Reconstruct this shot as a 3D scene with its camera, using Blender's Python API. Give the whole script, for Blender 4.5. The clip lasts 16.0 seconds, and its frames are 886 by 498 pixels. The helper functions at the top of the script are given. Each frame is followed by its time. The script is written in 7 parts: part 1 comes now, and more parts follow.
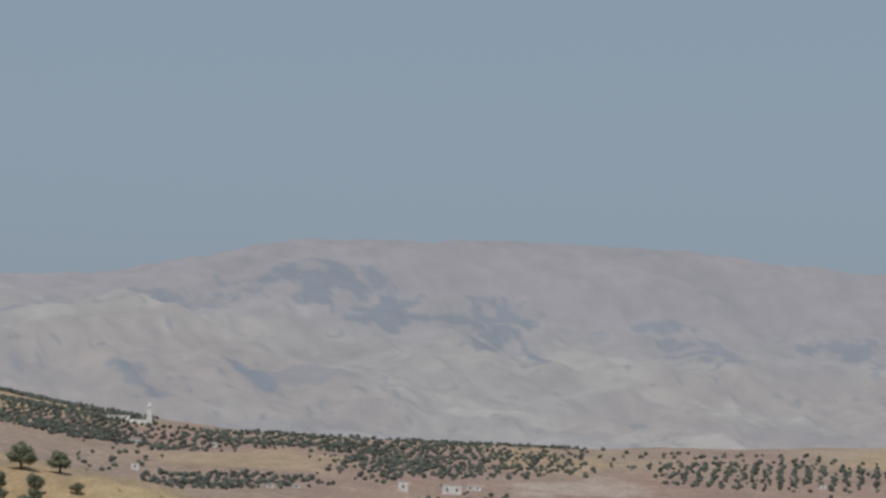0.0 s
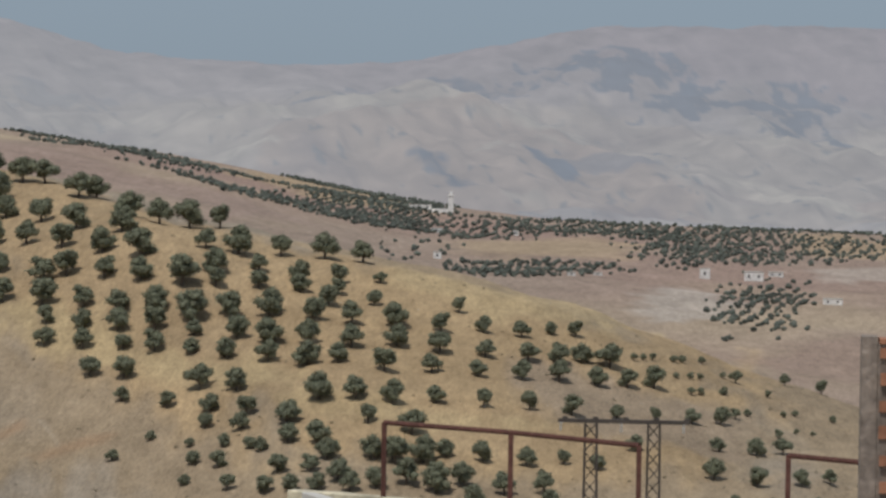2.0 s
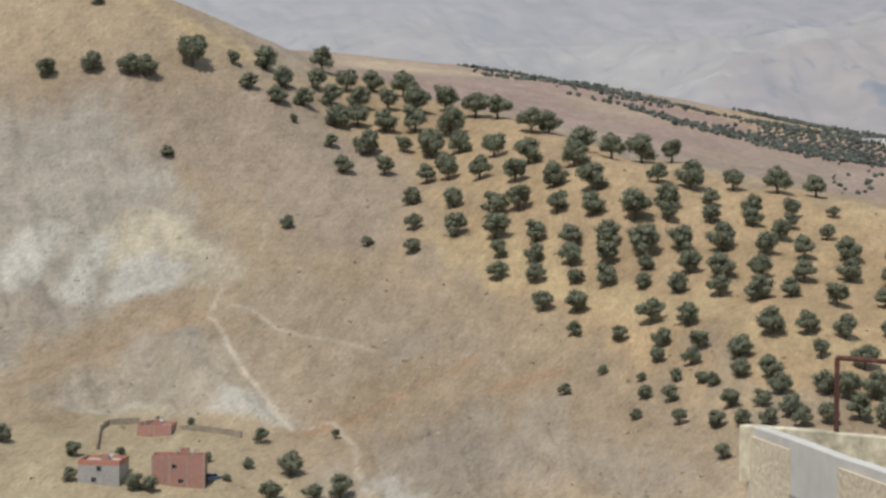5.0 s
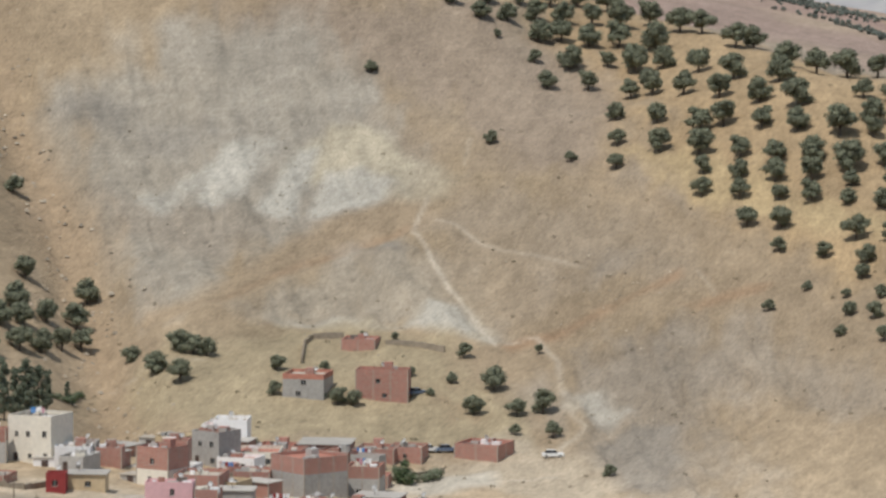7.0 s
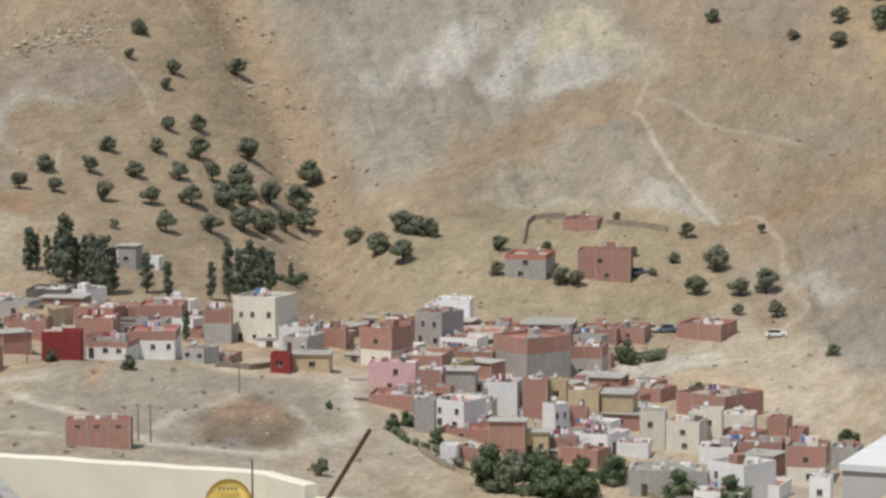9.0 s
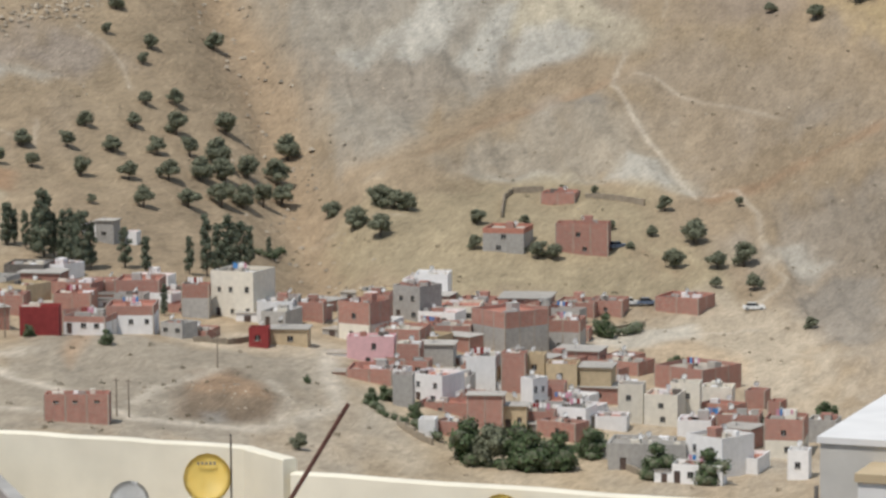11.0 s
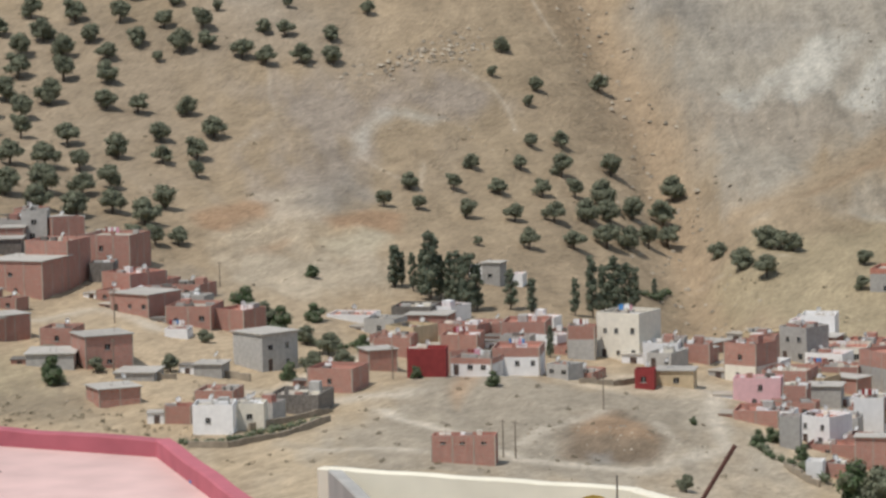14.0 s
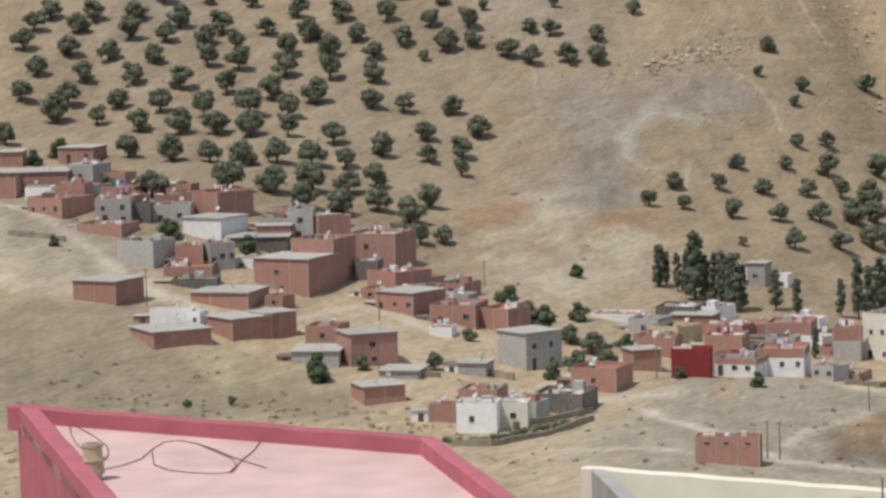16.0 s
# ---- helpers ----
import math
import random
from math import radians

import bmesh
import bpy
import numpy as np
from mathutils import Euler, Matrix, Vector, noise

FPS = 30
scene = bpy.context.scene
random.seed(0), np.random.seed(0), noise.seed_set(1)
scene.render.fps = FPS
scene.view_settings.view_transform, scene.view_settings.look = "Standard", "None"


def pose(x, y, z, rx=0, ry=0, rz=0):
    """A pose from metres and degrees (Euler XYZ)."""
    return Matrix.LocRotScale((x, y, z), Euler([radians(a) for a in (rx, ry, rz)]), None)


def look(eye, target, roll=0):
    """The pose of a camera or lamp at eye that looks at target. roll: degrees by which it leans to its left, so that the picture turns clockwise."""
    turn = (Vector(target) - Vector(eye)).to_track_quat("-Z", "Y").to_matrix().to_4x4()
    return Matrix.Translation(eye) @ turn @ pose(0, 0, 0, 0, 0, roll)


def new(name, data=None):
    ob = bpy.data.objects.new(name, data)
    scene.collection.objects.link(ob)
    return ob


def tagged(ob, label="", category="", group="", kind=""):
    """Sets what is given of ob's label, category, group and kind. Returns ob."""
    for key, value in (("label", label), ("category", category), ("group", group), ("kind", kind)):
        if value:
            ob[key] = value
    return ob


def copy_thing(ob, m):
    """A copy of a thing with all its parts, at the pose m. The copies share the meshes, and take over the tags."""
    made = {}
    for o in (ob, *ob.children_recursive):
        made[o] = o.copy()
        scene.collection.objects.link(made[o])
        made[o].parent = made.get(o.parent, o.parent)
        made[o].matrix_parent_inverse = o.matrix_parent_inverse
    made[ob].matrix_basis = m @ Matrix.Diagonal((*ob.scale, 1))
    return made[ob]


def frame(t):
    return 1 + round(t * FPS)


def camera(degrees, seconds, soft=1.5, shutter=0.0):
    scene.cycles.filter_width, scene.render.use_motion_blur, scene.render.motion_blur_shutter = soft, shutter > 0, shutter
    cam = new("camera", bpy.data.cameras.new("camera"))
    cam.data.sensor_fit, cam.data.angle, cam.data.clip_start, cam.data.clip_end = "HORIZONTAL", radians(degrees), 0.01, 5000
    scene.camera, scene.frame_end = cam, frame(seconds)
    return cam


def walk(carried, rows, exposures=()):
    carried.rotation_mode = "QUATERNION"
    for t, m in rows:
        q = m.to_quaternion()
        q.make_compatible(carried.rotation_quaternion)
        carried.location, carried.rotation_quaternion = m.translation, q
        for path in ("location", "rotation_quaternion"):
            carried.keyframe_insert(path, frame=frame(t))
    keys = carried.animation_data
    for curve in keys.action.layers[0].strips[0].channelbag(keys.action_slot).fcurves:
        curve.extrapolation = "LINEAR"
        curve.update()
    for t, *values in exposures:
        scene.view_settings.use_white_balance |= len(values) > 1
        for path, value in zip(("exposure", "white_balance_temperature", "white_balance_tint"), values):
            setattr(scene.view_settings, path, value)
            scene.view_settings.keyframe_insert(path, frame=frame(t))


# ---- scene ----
EYE = (0.0, 0.0, 80.0)
# seconds, bearing, elevation, roll in degrees
ROWS = [
    (0, -0.000, 2.100, 1.421),
    (0.5, -1.941, 1.564, 1.590),
    (1, -3.774, 0.668, 1.230),
    (1.5, -4.584, -0.671, 0.812),
    (2, -4.996, -1.582, 0.851),
    (2.5, -5.763, -2.102, 0.937),
    (3, -7.201, -2.114, 0.795),
    (3.5, -8.743, -2.266, 0.583),
    (4, -9.798, -2.381, 0.643),
    (4.5, -10.809, -2.764, 0.632),
    (5, -12.613, -2.777, 0.494),
    (5.2, -13.194, -2.659, 0.571),
    (7.3, -16.950, -4.455, 0.245),
    (7.5, -17.654, -4.546, 0.149),
    (8, -18.546, -4.773, -0.115),
    (8.5, -19.474, -5.590, -0.418),
    (9, -19.805, -6.263, -0.246),
    (9.5, -19.688, -6.036, -0.298),
    (10, -19.685, -6.485, -0.378),
    (10.2, -19.382, -6.644, -0.331),
    (12.3, -20.119, -6.722, -0.584),
    (12.5, -21.232, -6.711, -0.818),
    (13, -22.476, -6.421, -0.775),
    (13.5, -24.101, -6.092, -1.086),
    (14, -25.969, -5.908, -1.300),
    (14.5, -26.533, -5.523, -1.304),
    (15, -27.848, -5.335, -1.476),
    (15.5, -29.003, -5.535, -1.367),
    (16, -30.458, -5.811, -1.477),
]


def aim(b, e, roll):
    b, e = radians(b), radians(e)
    return look(EYE, (math.sin(b) * math.cos(e), math.cos(b) * math.cos(e), EYE[2] + math.sin(e)), roll)


cam = camera(14.89, 16.0, soft=2.8)
walk(cam, [(t, aim(b, e, roll)) for t, b, e, roll in ROWS],
     exposures=((0, -0.36), (1.5, -0.38), (2.2, -0.32), (3.0, -0.06), (3.6, 0.0), (16, 0.0)))

# ---- world and sun ----
SUN_BEARING, SUN_HEIGHT = -160.0, 58.0
world = bpy.data.worlds.new("sky")
scene.world = world
world.use_nodes = True
wn = world.node_tree
sky = wn.nodes.new("ShaderNodeTexSky")
sky.sky_type, sky.sun_disc = "NISHITA", False
sky.sun_elevation, sky.sun_rotation = radians(SUN_HEIGHT), radians(SUN_BEARING)
sky.altitude, sky.air_density, sky.dust_density, sky.ozone_density = 500, 0.8, 2.5, 2.0
wn.nodes["Background"].inputs["Strength"].default_value = 0.10
# thin summer haze evens the sky out
haze = wn.nodes.new("ShaderNodeMix")
haze.data_type = "RGBA"
haze.inputs["Factor"].default_value = 0.8
haze.inputs["B"].default_value = (3.35, 4.2, 5.15, 1)
wn.links.new(sky.outputs["Color"], haze.inputs["A"])
wn.links.new(haze.outputs["Result"], wn.nodes["Background"].inputs["Color"])
sun = new("sun", bpy.data.lights.new("sun", "SUN"))
sun.data.energy, sun.data.angle, sun.data.color = 3.2, radians(0.6), (1.0, 0.945, 0.875)
sb, se = radians(SUN_BEARING), radians(SUN_HEIGHT)
sun.matrix_world = look((math.sin(sb) * math.cos(se) * 50, math.cos(sb) * math.cos(se) * 50, 130), (0, 0, 80))


# ---- materials ----
def material(name, base, rough=0.85, metal=0.0, dark=0.7, light=1.2, grain=3.0, stain=0.25, bump_size=0.02, island=False, detail=6.0, spec=0.3):
    """Mottled surface: grain and larger stains round a base colour. grain, stain: features per metre."""
    m = bpy.data.materials.new(name)
    m.use_nodes = True
    n, k = m.node_tree.nodes, m.node_tree.links
    bsdf = n["Principled BSDF"]
    bsdf.inputs["Roughness"].default_value, bsdf.inputs["Metallic"].default_value = rough, metal
    bsdf.inputs["Specular IOR Level"].default_value = spec
    pos = n.new("ShaderNodeTexCoord").outputs["Object"]
    fine, big = n.new("ShaderNodeTexNoise"), n.new("ShaderNodeTexNoise")
    fine.inputs["Scale"].default_value, fine.inputs["Detail"].default_value = grain, detail
    big.inputs["Scale"].default_value, big.inputs["Detail"].default_value = stain, 5
    both = n.new("ShaderNodeMath")
    both.operation = "MULTIPLY_ADD"
    both.inputs[1].default_value = 0.6
    half = n.new("ShaderNodeMath")
    half.operation, half.inputs[1].default_value = "MULTIPLY", 0.4
    k.new(pos, fine.inputs["Vector"]), k.new(pos, big.inputs["Vector"])
    k.new(big.outputs["Fac"], half.inputs[0])
    k.new(fine.outputs["Fac"], both.inputs[0]), k.new(half.outputs[0], both.inputs[2])
    ramp = n.new("ShaderNodeValToRGB")
    ramp.color_ramp.elements[0].position, ramp.color_ramp.elements[1].position = 0.32, 0.68
    ramp.color_ramp.elements[0].color = (*[c * dark for c in base], 1)
    ramp.color_ramp.elements[1].color = (*[min(c * light, 1) for c in base], 1)
    k.new(both.outputs[0], ramp.inputs["Fac"])
    colour = ramp.outputs["Color"]
    vary = n.new("ShaderNodeHueSaturation")
    source = n.new("ShaderNodeNewGeometry").outputs["Random Per Island"] if island else n.new("ShaderNodeObjectInfo").outputs["Random"]
    span = n.new("ShaderNodeMapRange")
    span.inputs["To Min"].default_value, span.inputs["To Max"].default_value = (0.6, 1.4) if island else (0.88, 1.12)
    k.new(source, span.inputs["Value"]), k.new(span.outputs[0], vary.inputs["Value"]), k.new(colour, vary.inputs["Color"])
    k.new(vary.outputs["Color"], bsdf.inputs["Base Color"])
    if bump_size:
        b = n.new("ShaderNodeBump")
        b.inputs["Distance"].default_value, b.inputs["Strength"].default_value = bump_size, 0.8
        k.new(fine.outputs["Fac"], b.inputs["Height"]), k.new(b.outputs["Normal"], bsdf.inputs["Normal"])
    return m


def brickwork(name, base, mortar=(0.36, 0.31, 0.27)):
    """Hollow clay blocks in rough mortar, uneven in colour."""
    m = material(name, base, dark=0.72, light=1.2, grain=1.3, stain=0.2)
    n, k = m.node_tree.nodes, m.node_tree.links
    vary = next(x for x in n if x.bl_idname == "ShaderNodeHueSaturation")
    old = vary.inputs["Color"].links[0].from_socket
    tex = n.new("ShaderNodeTexBrick")
    tex.inputs["Scale"].default_value = 1.0
    tex.inputs["Brick Width"].default_value, tex.inputs["Row Height"].default_value = 0.32, 0.21
    tex.inputs["Mortar Size"].default_value, tex.inputs["Bias"].default_value = 0.018, -0.2
    tex.inputs["Color1"].default_value = tex.inputs["Color2"].default_value = (1, 1, 1, 1)
    tex.inputs["Mortar"].default_value = (0, 0, 0, 1)
    split, join, add = n.new("ShaderNodeSeparateXYZ"), n.new("ShaderNodeCombineXYZ"), n.new("ShaderNodeMath")
    k.new(n.new("ShaderNodeTexCoord").outputs["Object"], split.inputs[0])
    k.new(split.outputs["X"], add.inputs[0]), k.new(split.outputs["Y"], add.inputs[1])
    k.new(add.outputs[0], join.inputs["X"]), k.new(split.outputs["Z"], join.inputs["Y"])
    k.new(join.outputs[0], tex.inputs["Vector"])
    mix = n.new("ShaderNodeMix")
    mix.data_type = "RGBA"
    mix.inputs["A"].default_value = (*mortar, 1)
    k.new(tex.outputs["Color"], mix.inputs["Factor"]), k.new(old, mix.inputs["B"])
    k.new(mix.outputs["Result"], vary.inputs["Color"])
    return m


MAT = {
    "brick": brickwork("clay block brickwork", (0.42, 0.195, 0.15)),
    "render": material("grey cement render", (0.42, 0.405, 0.38), dark=0.75, light=1.15, grain=1.5),
    "white": material("whitewash", (0.84, 0.83, 0.82), dark=0.86, light=1.05, grain=1.2, bump_size=0.01),
    "cream": material("cream render", (0.72, 0.675, 0.58), dark=0.85, light=1.08, grain=1.2, bump_size=0.01),
    "red": material("dark red paint", (0.27, 0.045, 0.045), dark=0.85, light=1.15, grain=1.0, bump_size=0.01),
    "pink": material("pale pink paint", (0.72, 0.45, 0.47), dark=0.85, light=1.08, grain=1.2, bump_size=0.01),
    "ochre": material("ochre render", (0.54, 0.43, 0.28), dark=0.8, light=1.12, grain=1.2),
    "dark": material("weathered boards and shaded openings", (0.16, 0.145, 0.13), dark=0.6, light=1.5, grain=2.0),
    "concrete": material("pale concrete", (0.44, 0.41, 0.37), dark=0.75, light=1.15, grain=2.0),
    "roof": material("dusty roof screed", (0.42, 0.37, 0.31), dark=0.7, light=1.2, grain=0.8),
    "roof_red": material("red roof wash", (0.42, 0.19, 0.14), dark=0.75, light=1.2, grain=0.8),
    "pane": material("dusty dark glass", (0.03, 0.032, 0.036), rough=0.2, bump_size=0, spec=0.5),
    "frame": material("painted metal frame", (0.5, 0.5, 0.48), rough=0.5, bump_size=0),
    "door": material("brown metal door", (0.10, 0.07, 0.06), rough=0.5, bump_size=0),
    "bark": material("grey olive bark", (0.13, 0.105, 0.08), dark=0.6, light=1.4, grain=6),
    "olive": material("olive leaves", (0.172, 0.184, 0.122), rough=0.6, dark=0.75, light=1.3, grain=1.2, bump_size=0, island=True),
    # inner foliage: olive leaf tone darkened, crown shade put into the colour
    "shade_leaf": material("shaded inner foliage", (0.15, 0.16, 0.106), rough=0.8, grain=2.0, bump_size=0),
    "bright_leaf": material("green garden leaves", (0.085, 0.125, 0.055), rough=0.6, dark=0.75, light=1.3, grain=1.2, bump_size=0, island=True),
    "tall_leaf": material("dark eucalyptus leaves", (0.11, 0.135, 0.092), rough=0.6, dark=0.75, light=1.3, grain=1.2, bump_size=0, island=True),
    "dry_bush": material("dry thorny brush", (0.24, 0.205, 0.14), grain=2.0, bump_size=0, island=True),
    "old_mortar": material("stained old mortar", (0.24, 0.20, 0.17), dark=0.5, light=1.5, grain=6, bump_size=0.05),
    "cloth_pink": material("pink cloth", (0.6, 0.3, 0.38), bump_size=0),
    "stained": material("stained cream paint", (0.80, 0.72, 0.53), dark=0.42, light=1.15, grain=5.0, stain=0.9, bump_size=0.01),
    "plaster": material("pale grey plaster", (0.60, 0.58, 0.54), dark=0.85, light=1.08, grain=2.0, bump_size=0.01),
    "old_brick": material("crumbling old brick", (0.40, 0.19, 0.115), dark=0.5, light=1.35, grain=5, stain=2.0, bump_size=0.04),
    "wood_pole": material("weathered timber pole", (0.22, 0.18, 0.14), grain=5),
    "rock": material("pale limestone", (0.36, 0.305, 0.235), dark=0.7, light=1.2, grain=1.0, island=True),
    "rust": material("rusted steel", (0.11, 0.05, 0.04), rough=0.75, metal=0.3, dark=0.6, light=1.5, grain=8, bump_size=0.003),
    "lattice": material("dull galvanised steel", (0.10, 0.085, 0.075), rough=0.6, metal=0.4, grain=5, bump_size=0),
    "dish_white": material("white enamel", (0.75, 0.75, 0.74), rough=0.4, bump_size=0),
    "dish_yellow": material("yellow enamel", (0.88, 0.70, 0.24), rough=0.45, dark=0.93, light=1.05, bump_size=0),
    "pink_wall": material("raspberry wall paint", (0.455, 0.135, 0.165), dark=0.82, light=1.12, grain=2.0, stain=0.6),
    "pink_floor": material("faded pink roof screed", (0.62, 0.43, 0.40), dark=0.80, light=1.08, grain=1.2, stain=0.5),
    "cream_wall": material("pale cream masonry paint", (0.90, 0.84, 0.69), dark=0.88, light=1.04, grain=1.5, stain=0.7),
    "stucco": material("rough pebbled stucco", (0.70, 0.60, 0.44), dark=0.72, light=1.2, grain=9, bump_size=0.05),
    "cable": material("dark red cable", (0.17, 0.075, 0.075), rough=0.5, bump_size=0),
    "clay": material("dusty cream clay", (0.50, 0.42, 0.30), dark=0.7, light=1.15, grain=7, stain=2.0),
    "pink_cloth": material("bright pink cloth", (0.55, 0.06, 0.16), bump_size=0),
    "car_white": material("white car paint", (0.72, 0.72, 0.70), rough=0.3, bump_size=0, dark=0.92, light=1.04),
    "car_blue": material("grey-blue car paint", (0.13, 0.17, 0.24), rough=0.3, bump_size=0, dark=0.9, light=1.05),
    "clothes_blue": material("blue cloth", (0.08, 0.25, 0.55), bump_size=0),
    "far_leaf": material("distant olive foliage", (0.092, 0.104, 0.088), dark=0.8, light=1.2, grain=0.3, bump_size=0, island=True),
    "far_wall": material("distant whitewash", (0.75, 0.74, 0.72), bump_size=0, grain=0.5),
}


def soil_material():
    """Bare dry earth: the soil's own colours, stones, tufts and ruts."""
    m = bpy.data.materials.new("dry earth")
    m.use_nodes = True
    n, k = m.node_tree.nodes, m.node_tree.links
    bsdf = n["Principled BSDF"]
    bsdf.inputs["Roughness"].default_value, bsdf.inputs["Specular IOR Level"].default_value = 0.95, 0.1
    soil = n.new("ShaderNodeAttribute")
    soil.attribute_name = "soil"
    lay = n.new("ShaderNodeMapping")
    lay.inputs["Rotation"].default_value = (0, 0, radians(-18))
    lay.inputs["Scale"].default_value = (1, 0.3, 0.8)
    k.new(n.new("ShaderNodeTexCoord").outputs["Object"], lay.inputs["Vector"])
    pos = lay.outputs["Vector"]
    value = None
    for scale, low, high, rough in ((1.6, 0.80, 1.20, 0.65), (0.30, 0.80, 1.20, 0.7), (0.06, 0.92, 1.08, 0.6)):
        tex, span = n.new("ShaderNodeTexNoise"), n.new("ShaderNodeMapRange")
        tex.inputs["Scale"].default_value, tex.inputs["Detail"].default_value, tex.inputs["Roughness"].default_value = scale, 5, rough
        k.new(pos, tex.inputs["Vector"])
        span.inputs["From Min"].default_value, span.inputs["From Max"].default_value = 0.3, 0.7
        span.inputs["To Min"].default_value, span.inputs["To Max"].default_value = low, high
        k.new(tex.outputs["Fac"], span.inputs["Value"])
        if value is None:
            value, first = span.outputs[0], tex
        else:
            mul = n.new("ShaderNodeMath")
            mul.operation = "MULTIPLY"
            k.new(value, mul.inputs[0]), k.new(span.outputs[0], mul.inputs[1])
            value = mul.outputs[0]
    # grazing terraces follow the contours
    level, terraces, span = n.new("ShaderNodeMapping"), n.new("ShaderNodeTexNoise"), n.new("ShaderNodeMapRange")
    level.inputs["Scale"].default_value = (0.05, 0.05, 0.9)
    k.new(n.new("ShaderNodeTexCoord").outputs["Object"], level.inputs["Vector"])
    k.new(level.outputs["Vector"], terraces.inputs["Vector"])
    terraces.inputs["Scale"].default_value, terraces.inputs["Detail"].default_value = 1.0, 4
    span.inputs["From Min"].default_value, span.inputs["From Max"].default_value = 0.3, 0.7
    span.inputs["To Min"].default_value, span.inputs["To Max"].default_value = 0.95, 1.05
    mul = n.new("ShaderNodeMath")
    mul.operation = "MULTIPLY"
    k.new(terraces.outputs["Fac"], span.inputs["Value"])
    k.new(value, mul.inputs[0]), k.new(span.outputs[0], mul.inputs[1])
    value = mul.outputs[0]
    # dark tufts and stones
    spots, cut = n.new("ShaderNodeTexVoronoi"), n.new("ShaderNodeMapRange")
    spots.inputs["Scale"].default_value = 0.45
    k.new(pos, spots.inputs["Vector"])
    cut.inputs["From Min"].default_value, cut.inputs["From Max"].default_value = 0.10, 0.32
    cut.inputs["To Min"].default_value, cut.inputs["To Max"].default_value = 0.86, 1.0
    k.new(spots.outputs["Distance"], cut.inputs["Value"])
    mul = n.new("ShaderNodeMath")
    mul.operation = "MULTIPLY"
    k.new(value, mul.inputs[0]), k.new(cut.outputs[0], mul.inputs[1])
    vary = n.new("ShaderNodeHueSaturation")
    k.new(soil.outputs["Color"], vary.inputs["Color"]), k.new(mul.outputs[0], vary.inputs["Value"])
    k.new(vary.outputs["Color"], bsdf.inputs["Base Color"])
    b = n.new("ShaderNodeBump")
    b.inputs["Distance"].default_value, b.inputs["Strength"].default_value = 0.5, 1.0
    k.new(value, b.inputs["Height"]), k.new(b.outputs["Normal"], bsdf.inputs["Normal"])
    return m


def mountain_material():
    """Far ranges: dry grassland, fields and dark woods, with haze painted in as bluish emission."""
    m = bpy.data.materials.new("far mountains with painted haze")
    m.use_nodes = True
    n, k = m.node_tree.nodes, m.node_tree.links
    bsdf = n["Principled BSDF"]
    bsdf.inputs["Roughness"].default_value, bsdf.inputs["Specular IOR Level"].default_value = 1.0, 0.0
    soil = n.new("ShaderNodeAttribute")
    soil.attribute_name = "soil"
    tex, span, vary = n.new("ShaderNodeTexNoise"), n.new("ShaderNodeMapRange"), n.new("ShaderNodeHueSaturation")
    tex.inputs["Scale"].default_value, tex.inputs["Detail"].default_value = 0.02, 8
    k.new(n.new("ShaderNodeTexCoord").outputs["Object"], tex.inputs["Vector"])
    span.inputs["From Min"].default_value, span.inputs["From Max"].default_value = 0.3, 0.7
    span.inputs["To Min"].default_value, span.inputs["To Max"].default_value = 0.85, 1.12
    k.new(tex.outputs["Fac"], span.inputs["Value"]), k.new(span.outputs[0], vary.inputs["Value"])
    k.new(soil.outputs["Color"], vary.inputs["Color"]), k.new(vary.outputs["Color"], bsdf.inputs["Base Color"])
    # haze over the range, put into the surface as an even bluish glow
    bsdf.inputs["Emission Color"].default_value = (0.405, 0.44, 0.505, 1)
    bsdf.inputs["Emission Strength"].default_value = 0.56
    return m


# ---- the land: slopes as seen from the roof, by bearing and distance ----
EYE_Z = 80.0
BEARINGS = [-60, -44, -38, -32, -26, -22, -18, -14, -10, -6, -2, 2, 6, 12, 24]
